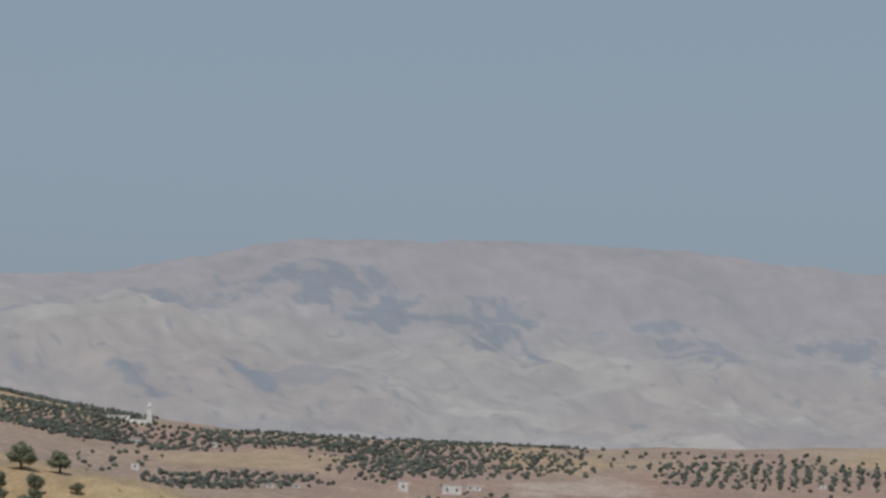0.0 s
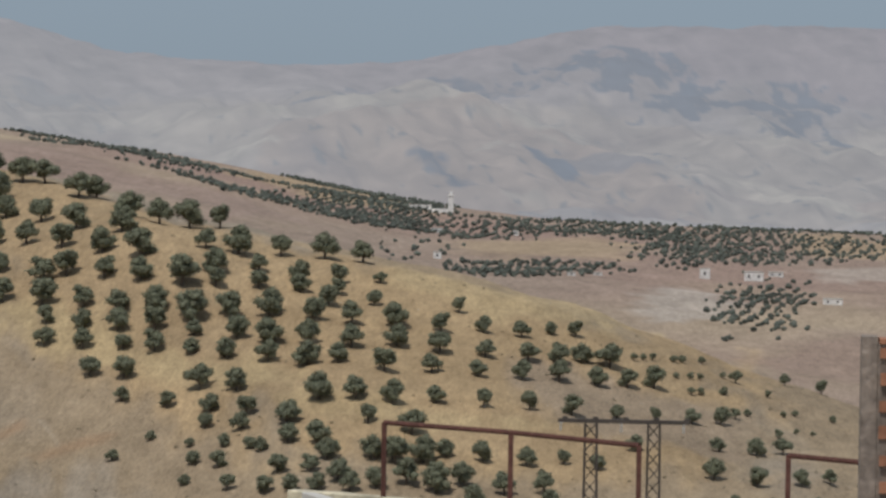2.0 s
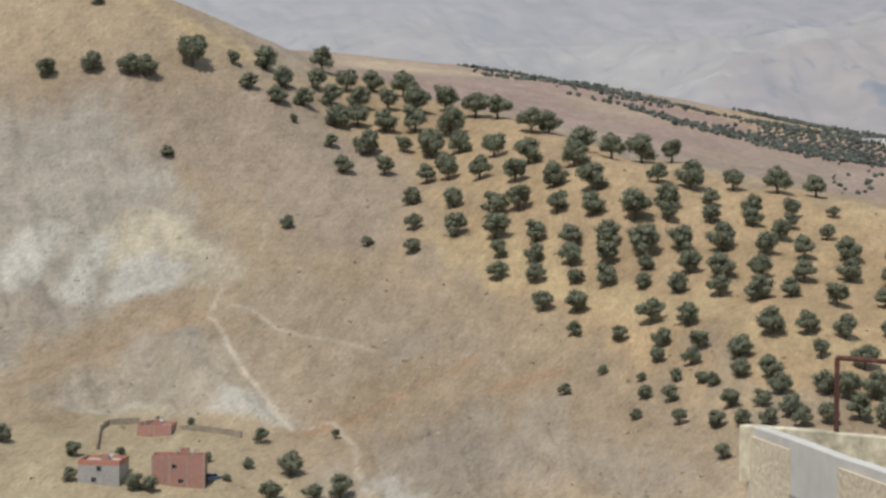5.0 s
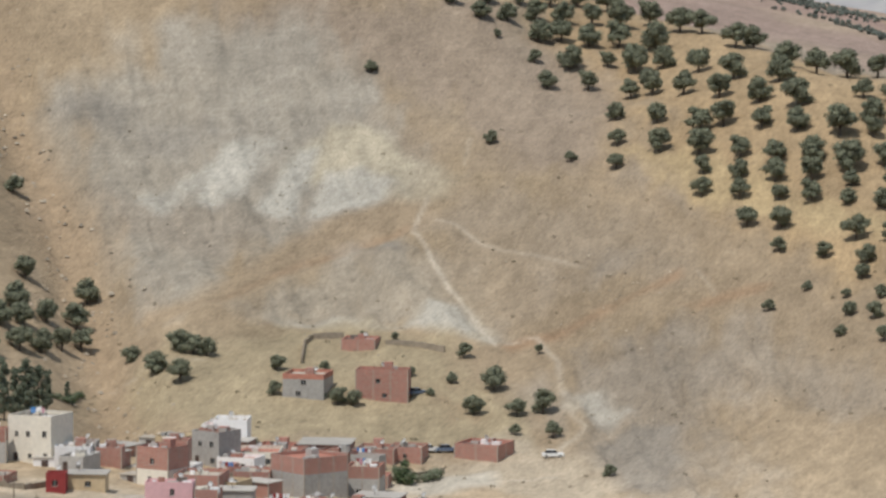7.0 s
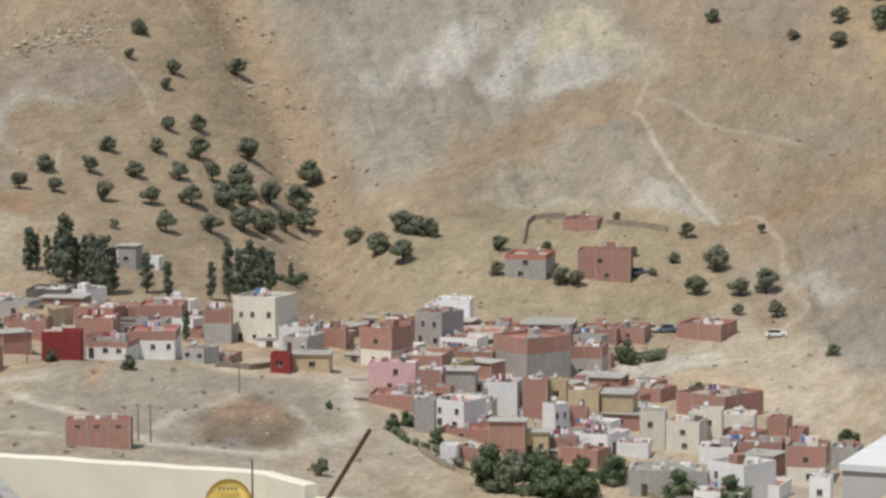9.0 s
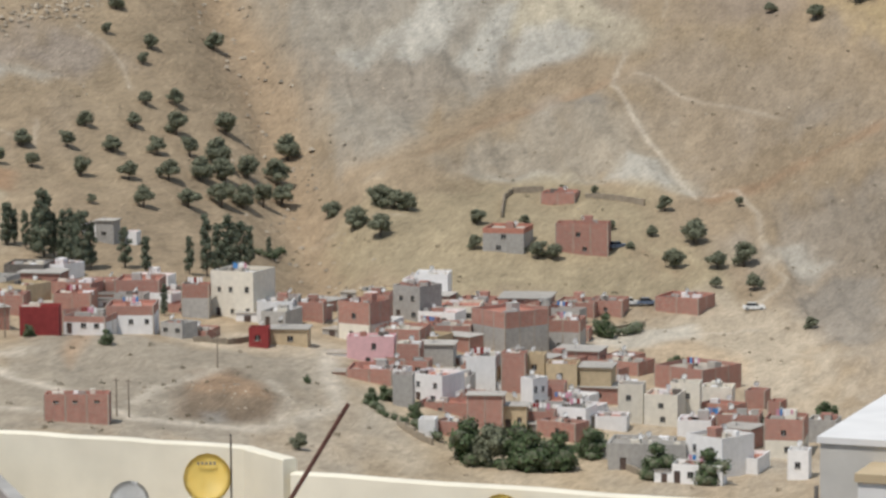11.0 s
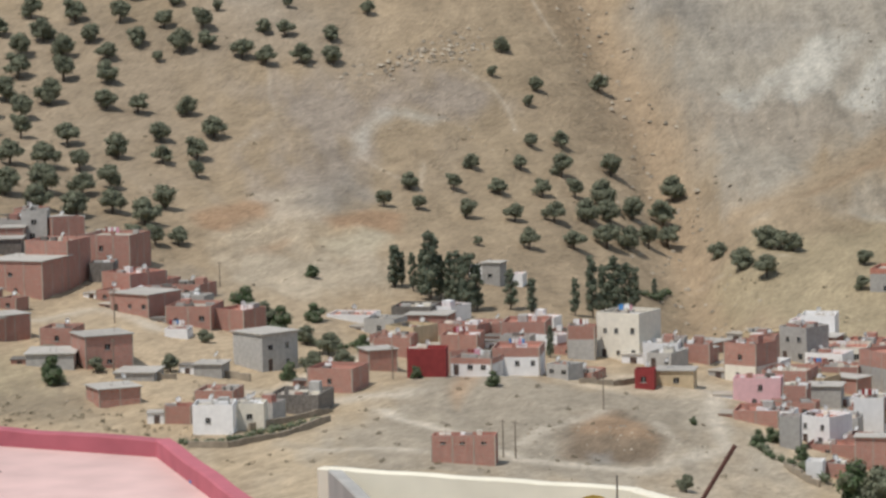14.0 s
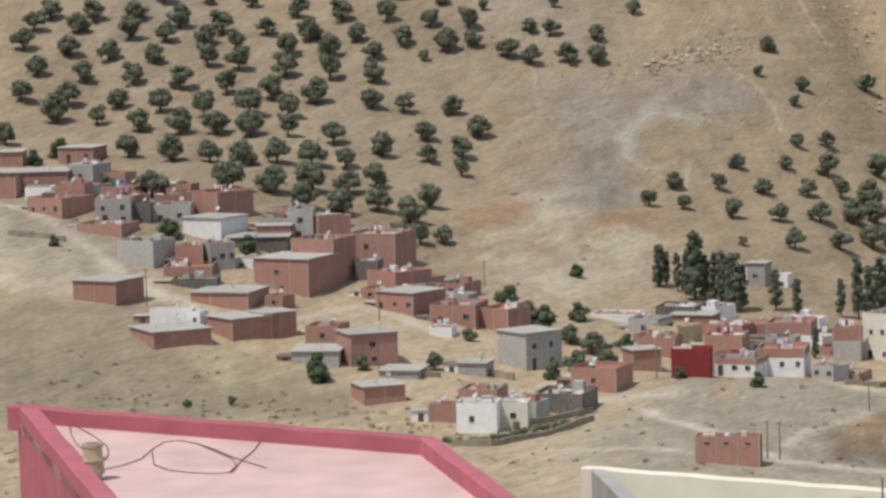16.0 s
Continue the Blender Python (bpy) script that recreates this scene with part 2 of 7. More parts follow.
# elevation in degrees from the roof at each bearing, one list for each distance
LAND = [
    (0, None),
    (90, [-20.0] * 15),
    (300, [-12.0, -12.0, -12.2, -12.2, -12.4, -12.6, -12.8, -12.8, -12.8, -12.5, -12, -12, -12, -12, -12]),
    (450, [-9.3, -9.3, -9.4, -9.6, -9.5, -10.1, -10.8, -10.8, -10.5, -10, -9.5, -9.5, -9.5, -10, -10]),
    (540, [-6.9, -6.9, -7.0, -7.4, -8.0, -8.2, -8.7, -8.9, -8.6, -8.0, -7.8, -8.0, -8.4, -9, -9]),
    (620, [-5.0, -5.0, -5.1, -5.6, -6.4, -6.9, -7.2, -7.3, -6.6, -6.0, -6.0, -6.3, -7.0, -7.6, -8]),
    (700, [-3.5, -3.5, -3.6, -3.7, -4.3, -5.2, -5.3, -4.8, -4.0, -3.6, -4.2, -4.9, -5.9, -6.6, -7]),
    (790, [-1.0, -1.0, -1.0, -1.0, -1.4, -2.3, -2.4, -2.2, -1.3, -1.85, -2.75, -4.05, -5.3, -6.1, -6.5]),
    (900, [1.8, 1.8, 1.8, 1.8, 1.8, 1.7, 1.45, 0.1, -0.95, -2.6, -3.4, -4.6, -5.6, -6.2, -6.3]),
    (960, [2.6, 2.6, 2.6, 2.6, 2.5, 2.2, 1.40, 0.0, -1.4, -3.1, -3.8, -4.8, -5.6, -6.0, -6.0]),
    (1150, [1.8, 1.8, 1.8, 1.8, 1.6, 1.0, 0.0, -1.2, -2.2, -3.2, -3.9, -4.5, -5.0, -5.2, -5.2]),
    (1700, [0.4, 0.4, 0.4, 0.4, 0.3, 0.2, 0.0, -0.3, -1.0, -1.9, -2.2, -2.5, -2.6, -2.6, -2.6]),
    (2600, [0.6, 0.6, 0.6, 0.6, 0.6, 0.6, 0.4, 0.25, -0.16, -0.8, -1.12, -1.2, -1.22, -1.1, -1.1]),
    (2900, [-0.4, -0.4, -0.4, -0.4, -0.4, -0.3, -0.2, -0.2, -0.7, -1.3, -1.5, -1.6, -1.6, -1.5, -1.5]),
]
MOUNTAINS = [
    (2850, [-1.4] * 15),
    (3300, [-0.5, -0.5, -0.5, -0.5, -0.4, -0.3, -0.3, -0.25, -0.35, -0.8, -0.95, -1.05, -1.05, -1.0, -1.0]),
    (3800, [0.4, 0.4, 0.4, 0.4, 0.4, 0.4, 0.45, 0.5, 0.4, 0.25, 0.0, -0.3, -0.5, -0.5, -0.5]),
    (4250, [1.0, 1.0, 1.0, 1.0, 1.0, 1.0, 1.1, 1.1, 0.9, 0.95, 0.95, 0.8, 0.7, 0.7, 0.7]),
    (4650, [2.0, 2.0, 2.2, 2.5, 2.6, 2.5, 2.4, 2.38, 1.60, 1.52, 2.18, 2.18, 1.95, 1.6, 1.6]),
    (4900, [1.2] * 15),
]


def cubic(t, ts, vs):
    """Smooth curve through the values vs (last axis) at ts."""
    ts, vs, t = np.asarray(ts, float), np.asarray(vs, float), np.asarray(t, float)
    m = np.gradient(vs, ts, axis=-1)
    d = np.diff(vs, axis=-1) / np.diff(ts)
    lo = np.minimum(np.abs(np.concatenate([d[..., :1], d], -1)), np.abs(np.concatenate([d, d[..., -1:]], -1))) * 2.5
    m = np.clip(m, -lo, lo)
    i = np.clip(np.searchsorted(ts, t) - 1, 0, len(ts) - 2)
    h = ts[i + 1] - ts[i]
    s = np.clip((t - ts[i]) / h, 0, 1)
    a, b, c, e = 2 * s**3 - 3 * s**2 + 1, s**3 - 2 * s**2 + s, -2 * s**3 + 3 * s**2, s**3 - s**2
    if vs.ndim == 1:
        return a * vs[i] + b * h * m[i] + c * vs[i + 1] + e * h * m[i + 1]
    k = np.arange(vs.shape[0])
    return a * vs[k, i] + b * h * m[k, i] + c * vs[k, i + 1] + e * h * m[k, i + 1]


def lattice(ix, iy, seed):
    n = (ix * 374761393 + iy * 668265263 + seed * 974711) & 0x7FFFFFFF
    n = ((n ^ (n >> 13)) * 1274126177) & 0x7FFFFFFF
    return ((n ^ (n >> 16)) & 0xFFFF) / 65535.0 * 2 - 1


def wave(x, y, size, seed=0):
    """Smooth value noise, -1 to 1."""
    x, y = np.asarray(x, float) / size, np.asarray(y, float) / size
    ix, iy = np.floor(x).astype(np.int64), np.floor(y).astype(np.int64)
    fx, fy = x - ix, y - iy
    fx, fy = fx * fx * (3 - 2 * fx), fy * fy * (3 - 2 * fy)
    a, b = lattice(ix, iy, seed), lattice(ix + 1, iy, seed)
    c, d = lattice(ix, iy + 1, seed), lattice(ix + 1, iy + 1, seed)
    return (a + (b - a) * fx) * (1 - fy) + (c + (d - c) * fx) * fy


def fbm(x, y, size, octaves=4, seed=0):
    return sum(wave(x, y, size / 2**k, seed + k * 17) / 2**k for k in range(octaves)) / 1.6


def height(x, y, lines=LAND):
    """Height of the smooth land under the points x, y."""
    x, y = np.atleast_1d(np.asarray(x, float)), np.atleast_1d(np.asarray(y, float))
    r, b = np.maximum(np.hypot(x, y), 1e-3), np.degrees(np.arctan2(x, y))
    b = np.clip(np.where(b > 150, b - 360, b), -60, 24)
    rs = [line[0] for line in lines]
    zs = []
    for dist, elev in lines:
        zs.append(np.full(len(r), -27.0) if elev is None else dist * np.tan(np.radians(cubic(b, BEARINGS, elev))))
    return EYE_Z + cubic(r, rs, np.stack(zs, 1))


def near_line(x, y, pts):
    """Distance from the points to a polyline."""
    best = np.full(np.shape(x), 1e9)
    for (ax, ay), (bx, by) in zip(pts, pts[1:]):
        dx, dy = bx - ax, by - ay
        u = np.clip(((x - ax) * dx + (y - ay) * dy) / (dx * dx + dy * dy), 0, 1)
        best = np.minimum(best, np.hypot(x - ax - u * dx, y - ay - u * dy))
    return best


def at_bearing(b, r):
    return r * math.sin(math.radians(b)), r * math.cos(math.radians(b))


def ground_z(x, y):
    x, y = np.atleast_1d(np.asarray(x, float)), np.atleast_1d(np.asarray(y, float))
    z = height(x, y)
    r = np.hypot(x, y)
    hill = np.clip((r - 400) / 150, 0, 1)
    z = z + hill * (2.2 * fbm(x, y, 90, 3, 5) + 0.7 * fbm(x, y, 22, 3, 9))
    # spurs and rills run down the slopes
    u, v = np.radians(np.degrees(np.arctan2(x, y))) * 700, r * 0.45
    slope = np.clip((r - 590) / 60, 0, 1) * np.clip((930 - r) / 60, 0, 1)
    z = z + slope * (2.6 * fbm(u, v, 46, 4, 55) - 1.4 * np.abs(fbm(u, v, 22, 3, 61)))
    far = np.clip((r - 1100) / 300, 0, 1)
    z = z + far * 9 * fbm(x, y, 420, 4, 31)
    for cx, cy, rad, rise in ((-187, 443, 9, 2.0), (-222, 466, 17, 2.5), (-216, 640, 26, 2.0)):
        z = z + rise * np.exp(-(((x - cx) ** 2 + (y - cy) ** 2) / rad**2))
    # the gully between the two hills
    g = near_line(x, y, GULLY)
    z = z - 7.0 * np.exp(-((g / 11) ** 2)) - 1.5 * np.exp(-((g / 40) ** 2))
    return z


GULLY = [at_bearing(*p) for p in ((-24.6, 900), (-23.6, 820), (-22.6, 760), (-21.9, 700), (-21.6, 640), (-21.9, 605))]
REGIONS, TRACKS = [], []


def region(tone, soft, most, *outline):
    """A patch of soil: tone, width of its edge in metres, how much it covers, its outline on the plan."""
    REGIONS.append((tone, soft, most, list(outline)))


def track(wide, most, *line):
    """A trodden path: half its width in metres, how bare it is, its line on the plan."""
    TRACKS.append((wide, most, list(line)))


# stubble, marl, scree, tilled and trodden soil
region("tilled", 25, 0.7, (-471, 608), (-443, 634), (-408, 654), (-371, 663), (-345, 661), (-342, 650), (-360, 636), (-345, 605), (-333, 570), (-346, 554), (-362, 531), (-388, 534), (-430, 553))
region("gold", 14, 0.85, (-523, 1997), (-178, 848), (-111, 787), (-69, 763), (-31, 772), (7, 1450), (4, 660), (-25, 641), (-57, 637), (-84, 648), (-110, 671), (-136, 698), (-151, 718), (-174, 746), (-198, 810), (-214, 818))
region("straw", 6, 0.9, (-177, 753), (-155, 741), (-136, 723), (-116, 705), (-89, 687), (-95, 678), (-124, 698), (-145, 711), (-162, 730))
region("straw", 6, 0.7, (-95, 678), (-60, 669), (-32, 675), (-37, 666), (-70, 660), (-92, 670))
region("straw", 8, 0.7, (-77, 774), (-51, 774), (-34, 1473), (-24, 756), (-55, 748), (-74, 755))
region("brown", 10, 0.7, (-47, 716), (-25, 721), (4, 726), (4, 672), (-15, 672), (-38, 675), (-49, 700))
region("brown", 14, 0.85, (-291, 796), (-252, 812), (-231, 827), (-217, 823), (-202, 808), (-183, 780), (-179, 747), (-189, 736), (-205, 747), (-226, 775), (-242, 779), (-258, 777), (-275, 778), (-284, 777))
region("straw", 7, 0.8, (-273, 839), (-261, 841), (-247, 844), (-237, 848), (-239, 834), (-254, 833), (-268, 833))
region("tan", 14, 0.8, (-212, 739), (-188, 732), (-157, 709), (-135, 683), (-141, 669), (-163, 684), (-184, 699), (-200, 712), (-213, 729))
region("rubble", 8, 0.8, (-171, 687), (-167, 696), (-158, 693), (-158, 682), (-161, 673), (-167, 678))
region("rubble", 14, 0.65, (-155, 626), (-156, 654), (-148, 661), (-139, 664), (-121, 649), (-105, 624), (-91, 599), (-123, 608), (-147, 618))
region("marl", 14, 0.8, (-320, 751), (-305, 756), (-300, 773), (-288, 789), (-271, 795), (-252, 788), (-242, 776), (-228, 750), (-221, 732), (-235, 722), (-240, 701), (-244, 675), (-250, 655), (-257, 656), (-263, 667), (-273, 686), (-283, 701), (-293, 716), (-308, 735))
region("rubble", 5, 0.6, (-288, 714), (-274, 707), (-262, 716), (-252, 718), (-244, 716), (-247, 689), (-261, 692), (-273, 697))
region("grey", 5, 0.55, (-314, 743), (-303, 750), (-291, 750), (-289, 736), (-301, 738))
region("grey", 5, 0.45, (-288, 743), (-274, 751), (-268, 749), (-272, 733), (-283, 730))
region("pale", 4, 0.85, (-262, 749), (-256, 748), (-256, 726), (-258, 715), (-265, 713), (-265, 724), (-265, 741))
region("cream", 4, 0.9, (-249, 747), (-247, 759), (-238, 760), (-227, 752), (-221, 746), (-223, 739), (-231, 738), (-242, 736), (-246, 733), (-249, 736))
region("pale", 3, 1.0, (-252, 720), (-250, 734), (-249, 747), (-246, 751), (-243, 732), (-242, 721), (-246, 719))
region("pale", 3, 0.95, (-240, 723), (-241, 740), (-233, 742), (-224, 738), (-223, 729), (-231, 722), (-237, 719))
region("pale", 3, 0.7, (-276, 710), (-270, 724), (-266, 735), (-265, 744), (-263, 742), (-262, 726), (-269, 707))
region("cream", 5, 0.6, (-222, 743), (-216, 746), (-209, 741), (-209, 730), (-214, 729), (-220, 727), (-224, 731))
region("spur", 5, 0.95, (-214, 729), (-207, 721), (-210, 710), (-220, 703), (-229, 689), (-236, 667), (-247, 648), (-255, 654), (-245, 664), (-241, 694), (-234, 719), (-223, 729))
region("rust", 4, 0.5, (-226, 706), (-213, 714), (-213, 709), (-229, 691), (-236, 674), (-240, 663), (-234, 689))
region("marl", 10, 0.6, (-224, 706), (-213, 704), (-203, 694), (-192, 676), (-176, 653), (-194, 657), (-213, 663), (-228, 658), (-234, 660), (-230, 677), (-225, 693))
region("pale", 4, 0.8, (-199, 659), (-197, 673), (-189, 673), (-177, 653), (-185, 655))
region("pale", 4, 0.6, (-229, 660), (-214, 666), (-197, 658), (-205, 656), (-223, 657))
region("grey", 3, 0.5, (-222, 703), (-213, 704), (-207, 698), (-215, 695))
region("tan", 10, 0.6, (-207, 723), (-189, 729), (-168, 707), (-164, 677), (-173, 667), (-178, 660), (-196, 689), (-206, 706))
region("rubble", 14, 0.7, (-159, 636), (-157, 649), (-150, 658), (-138, 665), (-124, 653), (-91, 481), (-103, 483), (-120, 528), (-134, 572), (-147, 598), (-155, 621))
region("grey", 4, 0.6, (-142, 597), (-138, 607), (-129, 606), (-117, 554), (-123, 547), (-134, 572))
region("pale", 4, 0.7, (-155, 624), (-149, 626), (-141, 615), (-143, 610), (-152, 616))
region("rust", 3, 0.8, (-176, 651), (-165, 662), (-158, 670), (-145, 683), (-144, 679), (-157, 666), (-162, 657), (-172, 647))
region("rust", 3, 0.8, (-179, 619), (-172, 617), (-162, 604), (-163, 599), (-172, 610))
region("rust", 3, 0.7, (-142, 667), (-130, 673), (-123, 672), (-126, 667), (-137, 664))
region("ochre", 12, 0.75, (-334, 732), (-324, 735), (-313, 734), (-296, 715), (-279, 693), (-266, 669), (-258, 656), (-258, 642), (-265, 643), (-281, 688), (-301, 715), (-316, 717), (-326, 718))
region("mauve", 12, 0.8, (-356, 632), (-343, 650), (-334, 648), (-322, 668), (-310, 671), (-306, 655), (-318, 642), (-319, 618), (-310, 604), (-306, 573), (-317, 571), (-330, 604), (-345, 618))
region("pale", 4, 0.55, (-325, 636), (-323, 645), (-314, 647), (-314, 640), (-320, 636), (-320, 625), (-319, 614), (-323, 622))
region("sand", 9, 0.55, (-308, 536), (-315, 557), (-316, 582), (-306, 578), (-302, 562), (-301, 541), (-302, 533))
region("grey", 5, 0.5, (-311, 578), (-315, 606), (-311, 601), (-305, 595), (-303, 576))
region("rust", 3, 0.95, (-322, 554), (-321, 570), (-316, 571), (-314, 566), (-313, 549), (-317, 547))
region("rust", 3, 0.95, (-303, 572), (-301, 587), (-296, 591), (-291, 578), (-298, 573), (-300, 569))
region("rust", 3, 0.7, (-304, 542), (-303, 554), (-300, 545))
region("cream", 4, 0.7, (-297, 560), (-296, 573), (-292, 574), (-287, 559), (-291, 553))
region("sand", 8, 0.85, (-301, 516), (-305, 532), (-299, 546), (-284, 558), (-277, 544), (-283, 526), (-293, 519))
region("straw_green", 10, 0.95, (-247, 617), (-244, 628), (-235, 635), (-223, 658), (-207, 660), (-185, 655), (-173, 620), (-157, 596), (-173, 587), (-200, 585), (-217, 587), (-241, 607))
region("sand", 8, 0.9, (-168, 550), (-170, 562), (-163, 572), (-165, 589), (-156, 596), (-139, 577), (-120, 528), (-108, 488), (-121, 510), (-150, 540), (-160, 537))
region("pale", 3, 0.6, (-167, 549), (-162, 565), (-156, 574), (-152, 561), (-159, 544))
region("ochre", 5, 0.6, (-157, 542), (-152, 558), (-137, 538), (-136, 524), (-151, 536))
region("knoll", 8, 0.9, (-221, 413), (-224, 437), (-235, 473), (-234, 493), (-214, 475), (-202, 482), (-192, 491), (-180, 465), (-173, 433), (-178, 413), (-189, 400), (-202, 392))
region("sand", 4, 0.7, (-224, 496), (-210, 501), (-194, 502), (-191, 488), (-202, 482), (-213, 477))
region("debris", 4, 0.95, (-195, 438), (-200, 456), (-197, 465), (-182, 446), (-178, 439), (-179, 428), (-187, 422))
region("rust", 3, 0.5, (-199, 450), (-198, 458), (-191, 460), (-181, 441), (-186, 438), (-193, 439))
region("grey", 2, 0.8, (-187, 428), (-185, 432), (-182, 426), (-183, 421))
region("rust", 2, 0.6, (-222, 456), (-230, 477), (-231, 489), (-220, 460), (-216, 447))
region("scrub", 8, 0.8, (-345, 433), (-340, 450), (-325, 454), (-306, 440), (-286, 446), (-270, 430), (-262, 414), (-280, 397), (-299, 382))
region("straw_green", 6, 0.6, (-305, 437), (-295, 450), (-284, 443), (-277, 425), (-288, 420))
region("sand", 10, 0.7, (-381, 483), (-362, 477), (-342, 470), (-335, 467), (-340, 455), (-352, 445))
track(2.2, 0.9, (-396, 502), (-377, 494), (-363, 487), (-348, 476), (-337, 469), (-329, 466), (-324, 466))
track(1.6, 0.6, (-322, 463), (-313, 464), (-304, 471), (-301, 484), (-293, 482), (-284, 477))
track(1.2, 0.7, (-255, 443), (-250, 454), (-252, 485), (-256, 510))
track(2.0, 0.85, (-238, 444), (-233, 451), (-228, 452), (-228, 457))
track(1.2, 0.9, (-225, 441), (-220, 436), (-214, 434), (-207, 428), (-198, 420), (-190, 413), (-185, 418), (-178, 424), (-176, 439), (-176, 453), (-185, 473), (-194, 496))
track(0.9, 0.7, (-196, 426), (-199, 449), (-199, 462))
track(0.9, 0.7, (-190, 461), (-181, 446), (-178, 435))
track(1.2, 0.7, (-218, 408), (-213, 411), (-204, 411))
track(0.9, 0.8, (-214, 731), (-213, 722), (-211, 710), (-205, 700), (-198, 689), (-191, 677), (-183, 663), (-176, 651))
track(1.0, 0.7, (-176, 651), (-169, 656), (-161, 642), (-157, 627), (-151, 613), (-147, 608), (-148, 588))
track(0.8, 0.5, (-212, 759), (-211, 754), (-210, 747))
track(0.9, 0.6, (-333, 728), (-327, 723), (-319, 715), (-316, 712))
track(0.8, 0.6, (-321, 672), (-314, 671), (-308, 665), (-301, 654))
track(0.7, 0.5, (-353, 641), (-348, 631), (-340, 619), (-337, 610), (-337, 598))
track(0.7, 0.5, (-306, 620), (-300, 606), (-317, 613))
track(0.6, 0.5, (-142, 682), (-139, 677), (-136, 670))
track(1.0, 0.5, (-208, 718), (-188, 702), (-169, 691))
track(0.9, 0.45, (-247, 623), (-242, 628), (-229, 627))
track(1.2, 0.8, (-165, 543), (-158, 552), (-151, 566), (-143, 571))
region("far_pink", 30, 0.8, (-457, 1975), (-432, 2050), (-335, 1935), (-263, 1938), (-234, 1867), (-270, 1769), (-329, 1849), (-401, 1813))
region("far_gold", 25, 0.95, (-335, 2169), (-331, 2438), (-290, 2447), (-212, 2315), (-205, 2154), (-268, 2141))
region("far_gold", 20, 0.6, (-161, 1952), (-89, 2096), (-59, 2040), (-66, 1865), (-119, 1814), (-147, 1827))
region("far_gold", 15, 0.8, (32, 2235), (71, 2321), (111, 2117), (83, 2020), (42, 2001))
region("far_pale", 15, 0.8, (-46, 1577), (-31, 1718), (-13, 1689), (-2, 1631), (-22, 1516), (-42, 1511))
region("far_gold", 25, 0.5, (-145, 1946), (-84, 2045), (-73, 1931), (-124, 1827))
region("far_pale", 20, 0.6, (39, 1876), (95, 1995), (118, 1883), (57, 1830))
region("far_pink", 20, 0.8, (115, 2513), (212, 2429), (255, 2170), (215, 2070), (154, 2171))
region("far_gold", 20, 0.8, (244, 2109), (307, 2328), (350, 2277), (326, 2118), (275, 2086))
region("far_red", 20, 0.8, (6, 1404), (36, 1506), (66, 1527), (60, 1382), (21, 1321))


# ---- the ground ----
def sheet(name, xs, ys, zs, colours, mat):
    """One mesh from a grid of points (rows x columns)."""
    rows, cols = xs.shape
    me = bpy.data.meshes.new(name)
    co = np.stack([xs, ys, zs], -1).reshape(-1, 3)
    i = np.arange((rows - 1) * cols).reshape(rows - 1, cols)[:, :-1].ravel()
    quads = np.stack([i, i + 1, i + cols + 1, i + cols], 1)[:, ::-1]
    me.vertices.add(len(co))
    me.vertices.foreach_set("co", co.ravel())
    me.loops.add(quads.size)
    me.loops.foreach_set("vertex_index", quads.ravel())
    me.polygons.add(len(quads))
    me.polygons.foreach_set("loop_start", np.arange(0, quads.size, 4))
    me.polygons.foreach_set("use_smooth", np.ones(len(quads), bool))
    me.update(calc_edges=True)
    att = me.color_attributes.new("soil", "FLOAT_COLOR", "POINT")
    att.data.foreach_set("color", np.concatenate([colours.reshape(-1, 3), np.ones((len(co), 1))], 1).ravel())
    me.materials.append(mat)
    return new(name, me)


def blend(colour, tone, weight):
    return colour + (np.array(tone) - colour) * np.clip(weight, 0, 1)[:, None]


def inside(x, y, pts):
    """How far points lie inside an outline (metres, negative outside)."""
    hit = np.zeros(np.shape(x), bool)
    for (ax, ay), (bx, by) in zip(pts, pts[1:] + pts[:1]):
        if ay != by:
            hit ^= ((ay > y) != (by > y)) & (x < (bx - ax) * (y - ay) / (by - ay) + ax)
    return np.where(hit, 1, -1) * near_line(x, y, pts + pts[:1])


TONES = {
    "tilled": (0.40, 0.318, 0.228), "gold": (0.51, 0.368, 0.212), "straw": (0.56, 0.43, 0.25), "brown": (0.375, 0.30, 0.23), "tan": (0.41, 0.33, 0.24),
    "rubble": (0.39, 0.33, 0.26), "marl": (0.425, 0.388, 0.325), "grey": (0.30, 0.275, 0.24), "pale": (0.58, 0.545, 0.47), "cream": (0.58, 0.51, 0.38),
    "spur": (0.425, 0.328, 0.222), "rust": (0.43, 0.285, 0.178), "ochre": (0.455, 0.335, 0.215), "mauve": (0.40, 0.338, 0.28), "sand": (0.52, 0.435, 0.325),
    "straw_green": (0.44, 0.36, 0.235), "knoll": (0.345, 0.297, 0.232), "debris": (0.22, 0.165, 0.115), "scrub": (0.265, 0.218, 0.155),
    "far_pink": (0.335, 0.25, 0.208), "far_gold": (0.395, 0.30, 0.20), "far_pale": (0.43, 0.375, 0.325), "far_red": (0.30, 0.22, 0.178),
}


def patch(x, y, outline, soft, jitter):
    """Cover of an outline with a broken edge: the rows near it, and 0 to 1 for each."""
    px, py = [p[0] for p in outline], [p[1] for p in outline]
    near = np.nonzero((x > min(px) - soft) & (x < max(px) + soft) & (y > min(py) - soft) & (y < max(py) + soft))[0]
    if not len(near):
        return near, np.zeros(0)
    return near, np.clip(0.5 + inside(x[near], y[near], outline) / soft + (1.0 if soft < 6 else 1.9) * jitter[near], 0, 1)


